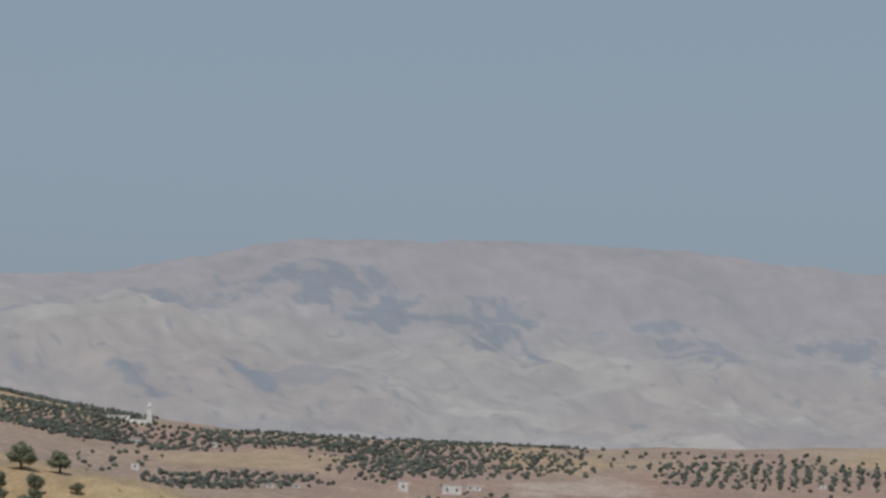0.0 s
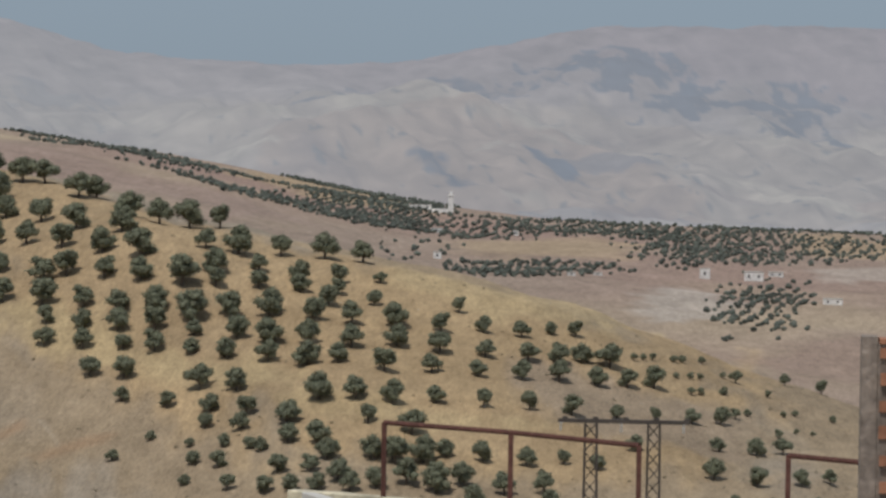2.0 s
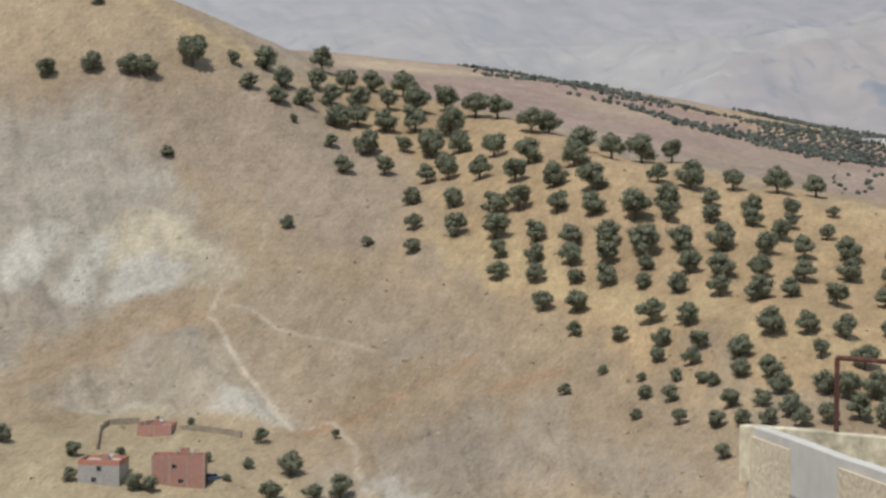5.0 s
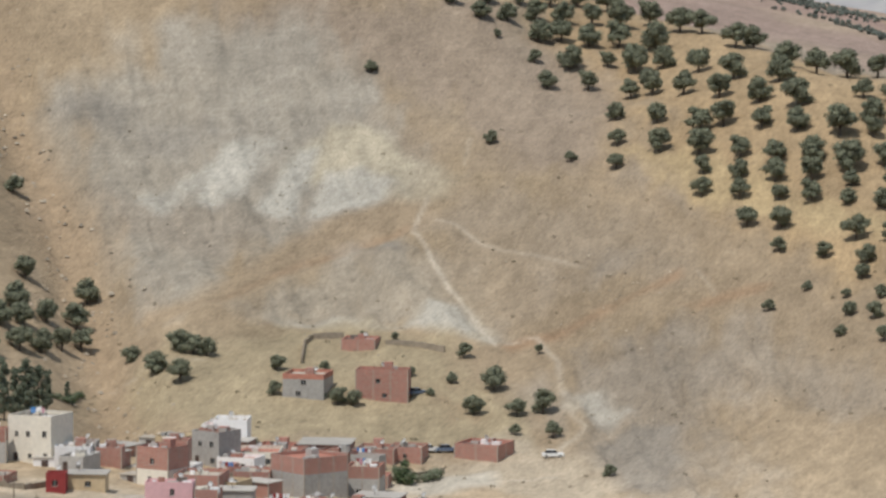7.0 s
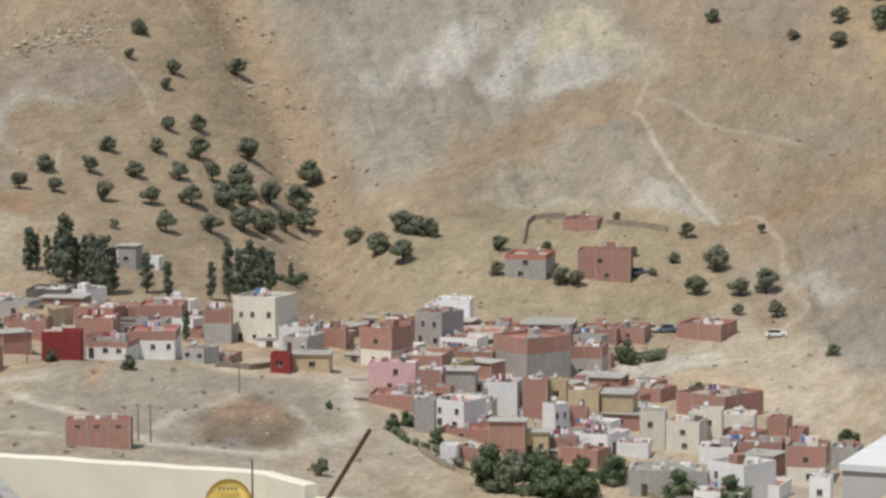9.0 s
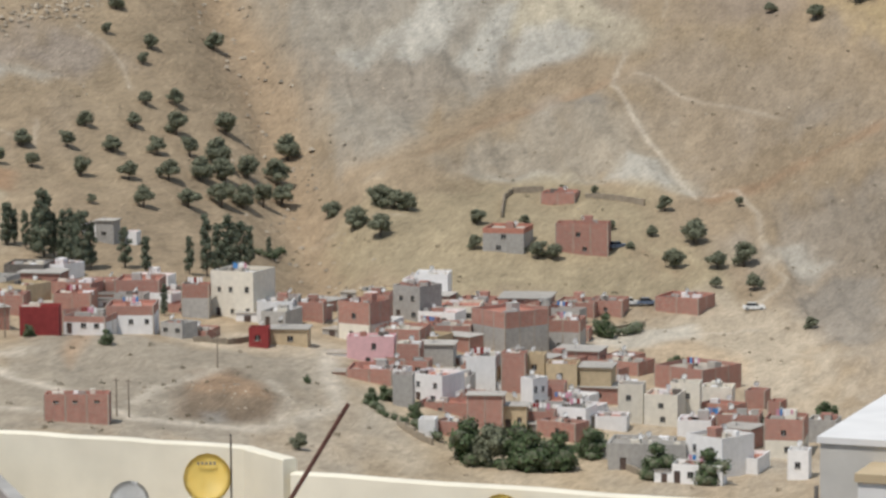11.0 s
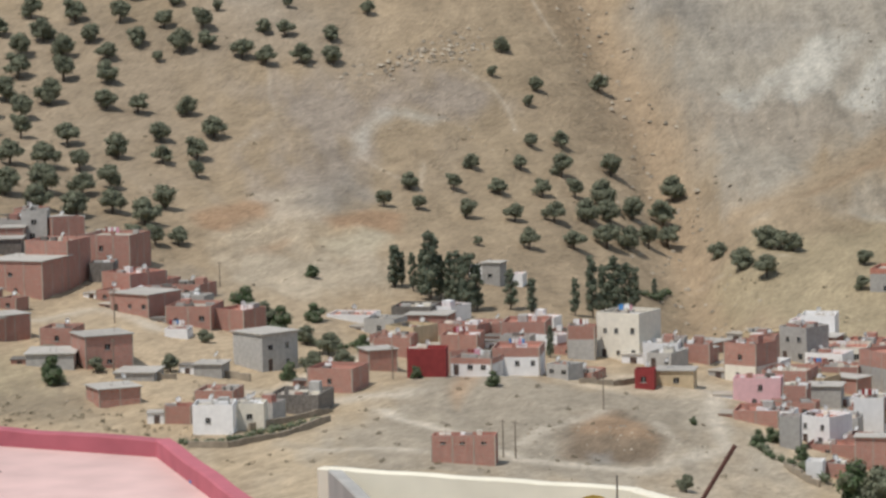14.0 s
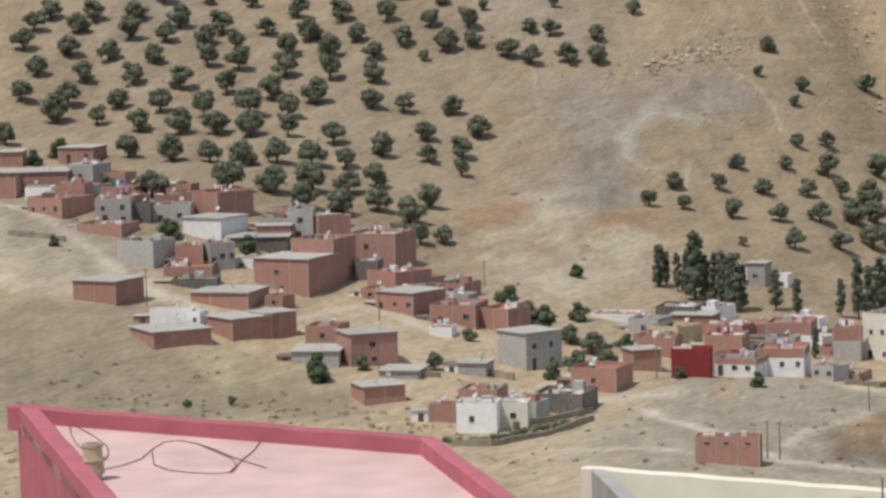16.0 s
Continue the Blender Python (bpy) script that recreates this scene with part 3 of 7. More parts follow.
def soil_colours(x, y):
    """The earth's colours over the plan: stubble, marl, rubble, tracks."""
    r = np.hypot(x, y)
    u, v = np.arctan2(x, y) * 700, r * 0.35
    n1, n2, n3 = fbm(u, v, 60, 4, 71), fbm(u, v, 14, 4, 83), fbm(x, y, 260, 4, 97)
    n4 = fbm(u, v, 4.5, 3, 89)
    jitter = 0.35 * n2 + 0.40 * n4
    c = np.tile(np.array([0.455, 0.352, 0.236]), (len(x), 1))
    c = blend(c, (0.40, 0.308, 0.208), 0.35 + 0.9 * n1 + 0.5 * n2)
    c = blend(c, (0.43, 0.37, 0.29), np.clip((560 - r) / 90, 0, 1) * (0.6 + n2) * (1 - 0.8 * np.clip((-27 - np.degrees(np.arctan2(x, y))) / 4, 0, 1)))
    # fields of the middle distance
    far = np.clip((r - 1000) / 120, 0, 1)
    f = np.tile(np.array([0.335, 0.26, 0.208]), (len(x), 1))
    f = blend(f, (0.33, 0.235, 0.195), 1.2 * n3 + 0.4)
    f = blend(f, (0.44, 0.35, 0.25), 1.6 * fbm(x, y, 170, 3, 123) - 0.1)
    c = c + (f - c) * far[:, None]
    # grazed and trampled ground shows through in greyer patches
    worn = np.clip(2.2 * fbm(u + 0.7 * v, v, 34, 5, 131) - 0.25, 0, 1) * np.clip((r - 540) / 60, 0, 1) * (1 - far)
    c = blend(c, (0.40, 0.345, 0.28), 0.7 * worn)
    c = blend(c, (0.50, 0.39, 0.255), 0.5 * np.clip(2.2 * fbm(u - 0.5 * v, v, 40, 5, 137) - 0.3, 0, 1) * (1 - far))
    for tone, soft, most, outline in REGIONS:
        near, cover = patch(x, y, outline, soft, jitter)
        if len(near):
            c[near] = blend(c[near], TONES[tone], most * cover)
    # broken tones, in streaks down the fall and in flecks
    hill = np.clip((r - 540) / 60, 0, 1) * np.clip((960 - r) / 40, 0, 1)
    c = c * (1 + hill * (0.12 * fbm(u + 0.6 * v, v, 22, 4, 79)) + 0.13 * n4 + 0.08 * n2)[:, None]
    # the trodden dust about the village is paler than the open slopes, the far fields darker
    c = c * (1 - (0.25 - 0.20 * far) * np.clip((r - 560) / 60, 0, 1))[:, None]
    for wide, most, line in TRACKS:
        px, py = [p[0] for p in line], [p[1] for p in line]
        near = np.nonzero((x > min(px) - 9) & (x < max(px) + 9) & (y > min(py) - 9) & (y < max(py) + 9))[0]
        if len(near):
            d = near_line(x[near] + 0.9 * n2[near], y[near] + 0.9 * n1[near], line) / np.where(r[near] > 570, 0.75 * wide, 1.5 * wide)
            c[near] = blend(c[near], (0.56, 0.49, 0.395), most * np.where(r[near] > 570, 0.6, 1.0) * (1.0 + 0.6 * n2[near]) * np.exp(-((d / 0.9) ** 2)))
    g = near_line(x, y, GULLY)
    return blend(c, (0.37, 0.27, 0.175), 0.5 * np.exp(-((g / 5) ** 2)))


fine = np.arange(-40.5, 10.01, 0.055)
turns = np.concatenate([np.arange(-180, -40.5, 6.0), fine, np.arange(12, 180.1, 6.0)])
rings = np.concatenate([np.arange(0, 400, 20), np.arange(400, 960, 1.7), np.arange(960, 1400, 20), np.arange(1400, 2400, 7), np.arange(2400, 2900, 40)])
bb, rr = np.meshgrid(np.radians(turns), rings)
gx, gy = rr * np.sin(bb), rr * np.cos(bb)
gz = ground_z(gx.ravel(), gy.ravel()).reshape(gx.shape)
# broken clods and rills on the slopes
rough = np.clip((rr - 400) / 60, 0, 1) * np.clip((1000 - rr) / 40, 0, 1)
gz = gz + rough * (0.35 * fbm(gx.ravel(), gy.ravel(), 6, 3, 201).reshape(gx.shape))
bare = np.zeros(gx.size)
for tone, soft, most, outline in REGIONS:
    if tone in ("marl", "rubble"):
        near, cover = patch(gx.ravel(), gy.ravel(), outline, 8, np.zeros(gx.size))
        bare[near] = np.maximum(bare[near], cover)
# rills fan down the bare marl, with sharp crests between them
rills = 1.6 * fbm(bb.ravel() * 1400 + 0.25 * rr.ravel(), rr.ravel() * 0.5, 17, 4, 211) + 1.6 * (0.35 - np.abs(fbm(bb.ravel() * 1400 + 0.25 * rr.ravel(), rr.ravel() * 0.3, 9, 3, 223)))
gz = gz + rough * (bare * rills).reshape(gx.shape)
SPUR = [(-207, 705), (-222, 690), (-232, 672), (-238, 655), (-243, 640)]
gz = gz + rough * 2.4 * np.exp(-((near_line(gx.ravel(), gy.ravel(), SPUR) / 9) ** 2)).reshape(gx.shape)
ground = tagged(sheet("ground", gx, gy, gz, soil_colours(gx.ravel(), gy.ravel()), soil_material()),
                "dry ochre hillsides with stubble, grey marl and dirt tracks", "ground", kind="structure")


WOODS, UPLANDS, RIDGES = [], [], []
# ground tones kept dark, since the painted haze glow is added on top
UPLAND_TONES = {"mauve": (0.118, 0.098, 0.098), "foot": (0.150, 0.116, 0.092), "beige": (0.158, 0.134, 0.110), "pale": (0.205, 0.182, 0.148), "red": (0.105, 0.084, 0.075)}


def wood(most, *outline):
    WOODS.append((most, list(outline)))


def upland(tone, soft, most, *outline):
    UPLANDS.append((tone, soft, most, list(outline)))


def ridge(rise, wide, *line):
    RIDGES.append((rise, wide, list(line)))


ridge(20, 70, (-435, 3636), (-276, 3861), (-208, 3793), (-132, 3635), (-43, 3354))
ridge(14, 60, (-48, 3701), (1, 3879), (80, 3954), (143, 3882), (244, 3831))
ridge(16, 80, (132, 3540), (272, 3865), (412, 3974), (539, 3937))
ridge(18, 70, (-554, 3777), (-390, 3899), (-277, 4154), (-203, 4326))
ridge(10, 50, (-455, 3512), (-406, 3589), (-340, 3530), (-246, 3310))
ridge(12, 60, (-984, 3915), (-806, 3842), (-740, 4023), (-604, 3816))
ridge(12, 60, (-736, 4193), (-597, 4224), (-434, 4041), (-318, 3864))
ridge(12, 60, (-522, 3418), (-460, 3666), (-359, 3641), (-261, 3481))
upland("mauve", 40, 0.8, (-224, 4426), (-127, 4613), (12, 4618), (243, 4616), (392, 4556), (625, 4588), (585, 4287), (440, 4263), (300, 4301), (156, 4282), (57, 4333), (-59, 4333))
upland("beige", 40, 0.8, (-496, 3821), (-383, 3967), (-196, 4184), (-54, 4067), (80, 3976), (280, 3984), (543, 3971), (451, 3284), (218, 3084), (13, 3205), (-149, 3244), (-312, 3254), (-437, 3374))
upland("pale", 25, 0.7, (-488, 3760), (-426, 3873), (-312, 3901), (-334, 3718), (-408, 3611), (-461, 3558))
upland("pale", 25, 0.6, (80, 3932), (140, 4189), (195, 4169), (248, 4010), (175, 3857), (103, 3815))
upland("pale", 15, 0.7, (-280, 3596), (-239, 3695), (-239, 3603), (-264, 3540))
upland("pale", 12, 0.7, (-414, 3558), (-378, 3612), (-366, 3554), (-402, 3512))
upland("red", 20, 0.6, (-259, 3886), (-203, 3823), (-132, 3635), (-80, 3525), (-128, 3540), (-208, 3695))
upland("pale", 25, 0.6, (-700, 3571), (-665, 3867), (-544, 3852), (-467, 3762), (-506, 3583), (-607, 3461))
upland("beige", 40, 0.7, (-1056, 4033), (-870, 4149), (-587, 4156), (-369, 4073), (-302, 3348), (-487, 3456), (-663, 3445), (-902, 3447))
upland("pale", 14, 0.7, (-421, 3584), (-379, 3593), (-369, 3555), (-408, 3524))
upland("foot", 14, 0.85, (-506, 3622), (-371, 3841), (-276, 3861), (-202, 3798), (-132, 3635), (-43, 3354), (-8, 3130), (-143, 3113), (-275, 3142), (-449, 3224))
upland("foot", 14, 0.7, (116, 3425), (201, 3736), (305, 3880), (441, 3938), (567, 3901), (464, 3184), (272, 3111), (118, 3166))
upland("pale", 10, 0.8, (-281, 3529), (-260, 3643), (-238, 3686), (-240, 3620), (-265, 3549))
wood(0.9, (-280, 4391), (-231, 4428), (-105, 4409), (-75, 4371), (-101, 4302), (-157, 4267), (-203, 4326))
wood(0.9, (-114, 4241), (-58, 4286), (49, 4310), (112, 4214), (81, 4017), (54, 3960), (7, 4137), (-97, 4131))
wood(0.7, (-395, 4373), (-306, 4356), (-238, 4313), (-320, 4260), (-445, 4229))
wood(0.8, (269, 4249), (290, 4251), (291, 4158), (351, 3966), (315, 3921), (266, 4086))
wood(0.8, (437, 4235), (496, 4250), (574, 4202), (539, 3937), (489, 4073), (418, 4108))
wood(1.0, (-238, 3673), (-219, 3663), (-140, 3403), (-157, 3408), (-205, 3535))
wood(1.0, (-336, 3489), (-314, 3505), (-251, 3306), (-279, 3303))
wood(0.6, (-541, 4156), (-433, 4119), (-435, 4011), (-519, 3991))
wood(0.7, (-146, 3826), (-76, 3845), (-62, 3794), (-137, 3765))
wood(0.5, (162, 4226), (182, 4215), (180, 4159), (163, 4161))
wood(0.5, (-178, 3600), (-95, 3615), (-81, 3550), (-163, 3539))
wood(0.6, (-481, 4337), (-262, 4321), (-277, 4227), (-412, 4232))
wood(0.5, (-545, 4157), (-468, 4097), (-494, 3977))
wood(0.5, (-852, 4175), (-768, 4186), (-777, 4008), (-899, 4067))


def mountains():
    tb = np.concatenate([np.arange(-180, -42, 6.0), np.arange(-42, 14, 0.06), np.arange(18, 180.1, 6.0)])
    rg = np.arange(2850, 4901, 11)
    b, r = np.meshgrid(np.radians(tb), rg)
    x, y = (r * np.sin(b)).ravel(), (r * np.cos(b)).ravel()
    d = np.hypot(x, y)
    z = height(x, y, MOUNTAINS)
    fall = np.clip((d - 2900) / 300, 0, 1)
    top = np.clip((4650 - d) / 450, 0.1, 1)
    # valleys run down towards the plain
    u, v = b.ravel() * 4200 + 0.15 * d, d * 0.42
    crest = 1 - np.abs(fbm(u, v, 420, 3, 301)) * 2.2
    z = z + fall * top * (26 * (crest - 0.6) + 16 * fbm(u, v, 150, 4, 331)) + fall * (6 * fbm(u, v, 40, 3, 351) + 16 * top * (0.5 - np.abs(fbm(u, v, 75, 3, 371))))
    for rise, wide, line in RIDGES:
        z = z + rise * np.exp(-np.abs(near_line(x, y, line) / wide) ** 1.4)
    fleck, mid = fbm(u, v, 16, 4, 481), fbm(u, v, 60, 4, 487)
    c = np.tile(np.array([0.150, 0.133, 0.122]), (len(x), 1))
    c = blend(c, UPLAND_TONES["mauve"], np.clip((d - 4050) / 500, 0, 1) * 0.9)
    for tone, soft, most, outline in UPLANDS:
        near, cover = patch(x, y, outline, soft, 0.8 * mid + 0.4 * fleck)
        c[near] = blend(c[near], UPLAND_TONES[tone], most * cover)
    low = np.clip((4200 - d) / 300, 0, 1)
    c = blend(c, UPLAND_TONES["pale"], low * np.clip(2.2 * fbm(u, v * 1.5, 90, 4, 401) - 0.45, 0, 0.8))
    c = blend(c, UPLAND_TONES["red"], low * np.clip(2.0 * fbm(u, v * 1.5, 120, 4, 411) - 0.4, 0, 0.8))
    for most, outline in WOODS:
        soft, rag = (26, 1.0) if most < 1 else (9, 0.35)
        near, cover = patch(x, y, outline, soft, rag * (1.5 * mid + 1.8 * fleck - 0.1))
        c[near] = blend(c[near], (0.045, 0.055, 0.07), most * cover)
    # scattered trees and hedges
    c = blend(c, (0.06, 0.066, 0.07), low * np.clip(7 * (fbm(u, v, 18, 3, 461) - 0.5), 0, 0.7))
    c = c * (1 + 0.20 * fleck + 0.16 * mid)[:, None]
    # thicker haze towards the west, put into the base colour
    west_haze = np.clip((-5 - np.degrees(b.ravel())) / 6, 0, 1)
    c = blend(c, (0.17, 0.16, 0.145), 0.35 * west_haze)
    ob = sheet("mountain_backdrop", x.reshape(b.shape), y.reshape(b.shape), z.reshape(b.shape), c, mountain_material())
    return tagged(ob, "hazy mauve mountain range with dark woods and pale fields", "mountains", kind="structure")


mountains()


# ---- helpers for things ----
def thing(name, x, y, z, turn=0.0):
    ob = new(name)
    ob.empty_display_size = 0.5
    ob.matrix_basis = pose(x, y, z, 0, 0, turn)
    return ob


def part(name, bm, mat, parent=None, label="", smooth=False):
    me = bpy.data.meshes.new(name)
    bm.to_mesh(me)
    bm.free()
    me.materials.append(MAT[mat])
    if smooth:
        me.polygons.foreach_set("use_smooth", np.ones(len(me.polygons), bool))
    ob = new(name, me)
    ob.parent = parent
    if label:
        tagged(ob, label)
    return ob


def box(bm, x0, x1, y0, y1, z0, z1, m=None):
    v = [bm.verts.new((x, y, z)) for z in (z0, z1) for x, y in ((x0, y0), (x1, y0), (x1, y1), (x0, y1))]
    if m is not None:
        for p in v:
            p.co = m @ p.co
    for f in ((3, 2, 1, 0), (4, 5, 6, 7), (0, 1, 5, 4), (1, 2, 6, 5), (2, 3, 7, 6), (3, 0, 4, 7)):
        bm.faces.new([v[i] for i in f])
    return bm


def boxed(*args):
    return box(bmesh.new(), *args)


def tube(bm, a, b, ra, rb=None, sides=8):
    a, b = Vector(a), Vector(b)
    rb = ra if rb is None else rb
    q = (b - a).to_track_quat("Z", "Y")
    rings = []
    for p, r in ((a, ra), (b, rb)):
        rings.append([bm.verts.new(p + q @ Vector((math.cos(i * math.tau / sides) * r, math.sin(i * math.tau / sides) * r, 0))) for i in range(sides)])
    for i in range(sides):
        j = (i + 1) % sides
        bm.faces.new((rings[0][i], rings[0][j], rings[1][j], rings[1][i]))
    bm.faces.new(rings[0][::-1]), bm.faces.new(rings[1])
    return bm


def path_tube(bm, pts, r, sides=6):
    """One bent tube along the points."""
    pts = [Vector(p) for p in pts]
    rings = []
    for i, p in enumerate(pts):
        q = (pts[min(i + 1, len(pts) - 1)] - pts[max(i - 1, 0)]).to_track_quat("Z", "Y")
        rings.append([bm.verts.new(p + q @ Vector((math.cos(k * math.tau / sides) * r, math.sin(k * math.tau / sides) * r, 0))) for k in range(sides)])
    for a, b in zip(rings, rings[1:]):
        for k in range(sides):
            bm.faces.new((a[k], a[(k + 1) % sides], b[(k + 1) % sides], b[k]))
    bm.faces.new(rings[0][::-1]), bm.faces.new(rings[-1])
    return bm


def land(x, y):
    return float(ground_z(x, y)[0])


# ---- trees ----
def leaf_cloud(rng, clumps, per, size):
    """Leaves as small bent quads over the surface of several clumps."""
    bm = bmesh.new()
    for (cx, cy, cz), cr in clumps:
        for _ in range(per):
            d = Vector((rng.gauss(0, 1), rng.gauss(0, 1), rng.gauss(0, 1))).normalized()
            p = Vector((cx, cy, cz)) + Vector((d.x, d.y, d.z * 0.85)) * cr * rng.uniform(0.65, 1.2)
            n = (d + Vector((rng.uniform(-1, 1), rng.uniform(-1, 1), rng.uniform(-0.4, 1))) * 0.9).normalized()
            u = n.orthogonal().normalized()
            u = Matrix.Rotation(rng.uniform(0, 6.3), 3, n) @ u
            w = n.cross(u)
            s = size * rng.uniform(0.6, 1.3)
            v = [bm.verts.new(p + u * s * a + w * s * 0.55 * b + n * c * s) for a, b, c in ((-1, 0, -0.15), (0, -1, 0.1), (1, 0, -0.15), (0, 1, 0.1))]
            bm.faces.new(v)
    return bm


def core(rng, clumps, shrink=0.8):
    bm = bmesh.new()
    for (cx, cy, cz), cr in clumps:
        made = bmesh.ops.create_icosphere(bm, subdivisions=1, radius=1.0)
        for v in made["verts"]:
            v.co = Vector((cx, cy, cz)) + Vector((v.co.x, v.co.y, v.co.z * 0.85)) * cr * shrink * rng.uniform(0.85, 1.1)
    return bm


def olive_tree(seed, leaf="olive", lean=0.0, low=0.2):
    """A unit olive: about one metre across and one high."""
    rng = random.Random(seed)
    tree = thing("olive_tree", 0, 0, 0)
    bm = bmesh.new()
    fork = Vector((rng.uniform(-0.03, 0.03), rng.uniform(-0.03, 0.03), 0.22))
    tube(bm, (0, 0, -0.12), fork, 0.055, 0.042, 7)
    clumps = []
    k = rng.randint(15, 18)
    for i in range(k):
        a = i / k * math.tau + rng.uniform(-0.3, 0.3)
        rad = rng.uniform(0.10, 0.36)
        c = (math.cos(a) * rad + lean * 0.1, math.sin(a) * rad, rng.uniform(low + 0.08, low + 0.55))
        clumps.append((c, rng.uniform(0.15, 0.21)))
        if i % 2 == 0:
            tube(bm, fork, c, 0.025, 0.008, 5)
    for _ in range(3):
        clumps.append(((rng.uniform(-0.1, 0.1), rng.uniform(-0.1, 0.1), low + rng.uniform(0.2, 0.4)), 0.22))
    for _ in range(3):
        clumps.append(((rng.uniform(-0.14, 0.14), rng.uniform(-0.14, 0.14), rng.uniform(0.62, 0.78)), rng.uniform(0.14, 0.2)))
    part("trunk", bm, "bark", tree)
    crown = part("crown", leaf_cloud(rng, clumps, 78, 0.046), leaf, tree)
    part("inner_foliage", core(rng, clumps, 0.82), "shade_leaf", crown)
    return tree


def tall_tree(seed):
    """A unit eucalyptus or cypress: one metre high, narrow and ragged."""
    rng = random.Random(seed)
    tree = thing("tall_tree", 0, 0, 0)
    bm = bmesh.new()
    tube(bm, (0, 0, -0.06), (rng.uniform(-0.02, 0.02), 0, 0.85), 0.022, 0.006, 7)
    clumps = []
    for i in range(17):
        h = 0.17 + 0.75 * i / 17
        w = 0.15 * (1 - 0.75 * ((h - 0.3) / 0.7) ** 2 if h > 0.3 else 0.6 + h)
        a = i * 2.4 + rng.uniform(-0.4, 0.4)
        c = (math.cos(a) * w * rng.uniform(0.3, 0.9), math.sin(a) * w * rng.uniform(0.3, 0.9), h + rng.uniform(-0.03, 0.03))
        clumps.append((c, rng.uniform(0.075, 0.11) * (1.15 - 0.5 * h)))
        tube(bm, (0, 0, max(h - 0.08, 0.05)), c, 0.007, 0.003, 4)
    part("trunk", bm, "bark", tree)
    crown = part("crown", leaf_cloud(rng, clumps, 70, 0.024), "tall_leaf", tree)
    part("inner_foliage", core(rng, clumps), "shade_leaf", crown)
    return tree


def plant(kinds, spots, label, group, rng, tall=False):
    for x, y, size in spots:
        proto = rng.choice(kinds)
        high = size * (1.0 if tall else rng.uniform(1.02, 1.2))
        wide = size * (rng.uniform(0.7, 1.0) if tall else rng.uniform(1.04, 1.22))
        ob = copy_thing(proto, pose(x, y, land(x, y) - 0.05, 0, 0, rng.uniform(0, 360)))
        ob.scale = (wide, wide, high)
        text = label if size > 3.0 or tall else label.replace("olive", "young olive")
        if "village" in group:
            ob.name = "garden_tree"
        elif size < 3.0:
            ob.name = "olive_sapling"
        tagged(ob, text, "tree", group)


hill_orchard_1 = [
    (-279.6, 798.0, 5.4), (-278.2, 832.9, 4.4), (-269.3, 803.1, 5.6), (-260.3, 804.8, 5.6), (-256.4, 806.6, 5.4), (-248.1, 818.7, 8.8),
    (-242.8, 781.0, 3.5), (-240.6, 829.8, 4.0), (-234.2, 820.4, 4.6), (-233.7, 836.0, 6.1), (-227.1, 829.5, 5.7), (-225.7, 817.3, 5.1),
    (-225.5, 860.8, 6.8), (-221.4, 840.1, 5.5), (-220.2, 822.3, 5.1), (-219.7, 811.4, 2.5), (-216.0, 849.8, 6.4), (-215.8, 833.0, 6.0),
    (-211.6, 859.6, 5.9), (-210.7, 818.7, 5.6), (-210.0, 838.3, 6.0), (-208.8, 805.7, 3.6), (-206.3, 823.2, 5.9), (-206.1, 756.4, 3.4),
    (-203.7, 862.1, 6.8), (-203.0, 841.7, 6.1), (-202.6, 794.2, 4.6), (-199.7, 807.1, 6.4), (-199.0, 821.6, 6.2), (-195.8, 843.8, 6.9),
]
hill_orchard_2 = [
    (-192.3, 825.9, 7.1), (-192.0, 792.8, 5.2), (-191.1, 809.2, 4.7), (-190.3, 852.2, 7.0), (-184.5, 745.9, 2.8), (-184.2, 808.6, 6.9),
    (-183.0, 826.4, 7.9), (-181.3, 846.3, 6.9), (-179.7, 784.7, 4.8), (-179.2, 767.6, 4.5), (-177.5, 810.9, 5.5), (-175.4, 751.9, 3.9),
    (-174.9, 844.6, 6.3), (-174.6, 785.0, 5.9), (-172.3, 738.5, 3.8), (-167.6, 759.0, 4.7), (-166.4, 799.1, 6.5), (-165.1, 776.3, 5.6),
    (-163.5, 742.8, 5.3), (-162.4, 823.9, 7.0), (-159.1, 830.3, 6.2), (-155.9, 750.9, 5.9), (-155.0, 768.0, 6.0), (-154.5, 781.9, 6.6),
    (-153.2, 738.1, 6.0), (-150.9, 752.7, 6.1), (-150.0, 726.8, 4.0), (-148.5, 717.2, 4.4), (-145.4, 798.7, 6.2), (-144.3, 760.6, 6.2),
]
hill_orchard_3 = [
    (-143.1, 733.3, 5.0), (-142.2, 774.6, 6.3), (-141.0, 722.2, 4.4), (-140.8, 746.0, 5.1), (-139.2, 713.0, 4.6), (-137.0, 795.0, 6.2),
    (-134.7, 698.8, 4.3), (-134.1, 727.4, 5.4), (-133.9, 752.2, 7.1), (-132.6, 718.3, 5.4), (-131.7, 739.8, 5.5), (-130.5, 799.5, 6.8),
    (-130.0, 709.7, 3.6), (-127.1, 696.5, 4.7), (-125.8, 687.0, 3.3), (-125.7, 724.6, 5.6), (-124.3, 716.1, 5.3), (-124.0, 804.0, 5.7),
    (-122.5, 706.1, 4.8), (-122.2, 657.2, 2.7), (-121.2, 733.9, 6.9), (-120.2, 758.8, 4.9), (-116.7, 718.8, 7.0), (-116.1, 665.6, 2.3),
    (-115.4, 743.6, 5.5), (-115.2, 679.5, 3.7), (-115.0, 711.7, 3.6), (-114.3, 702.6, 3.8), (-114.2, 736.0, 5.2), (-112.5, 758.2, 6.4),
]
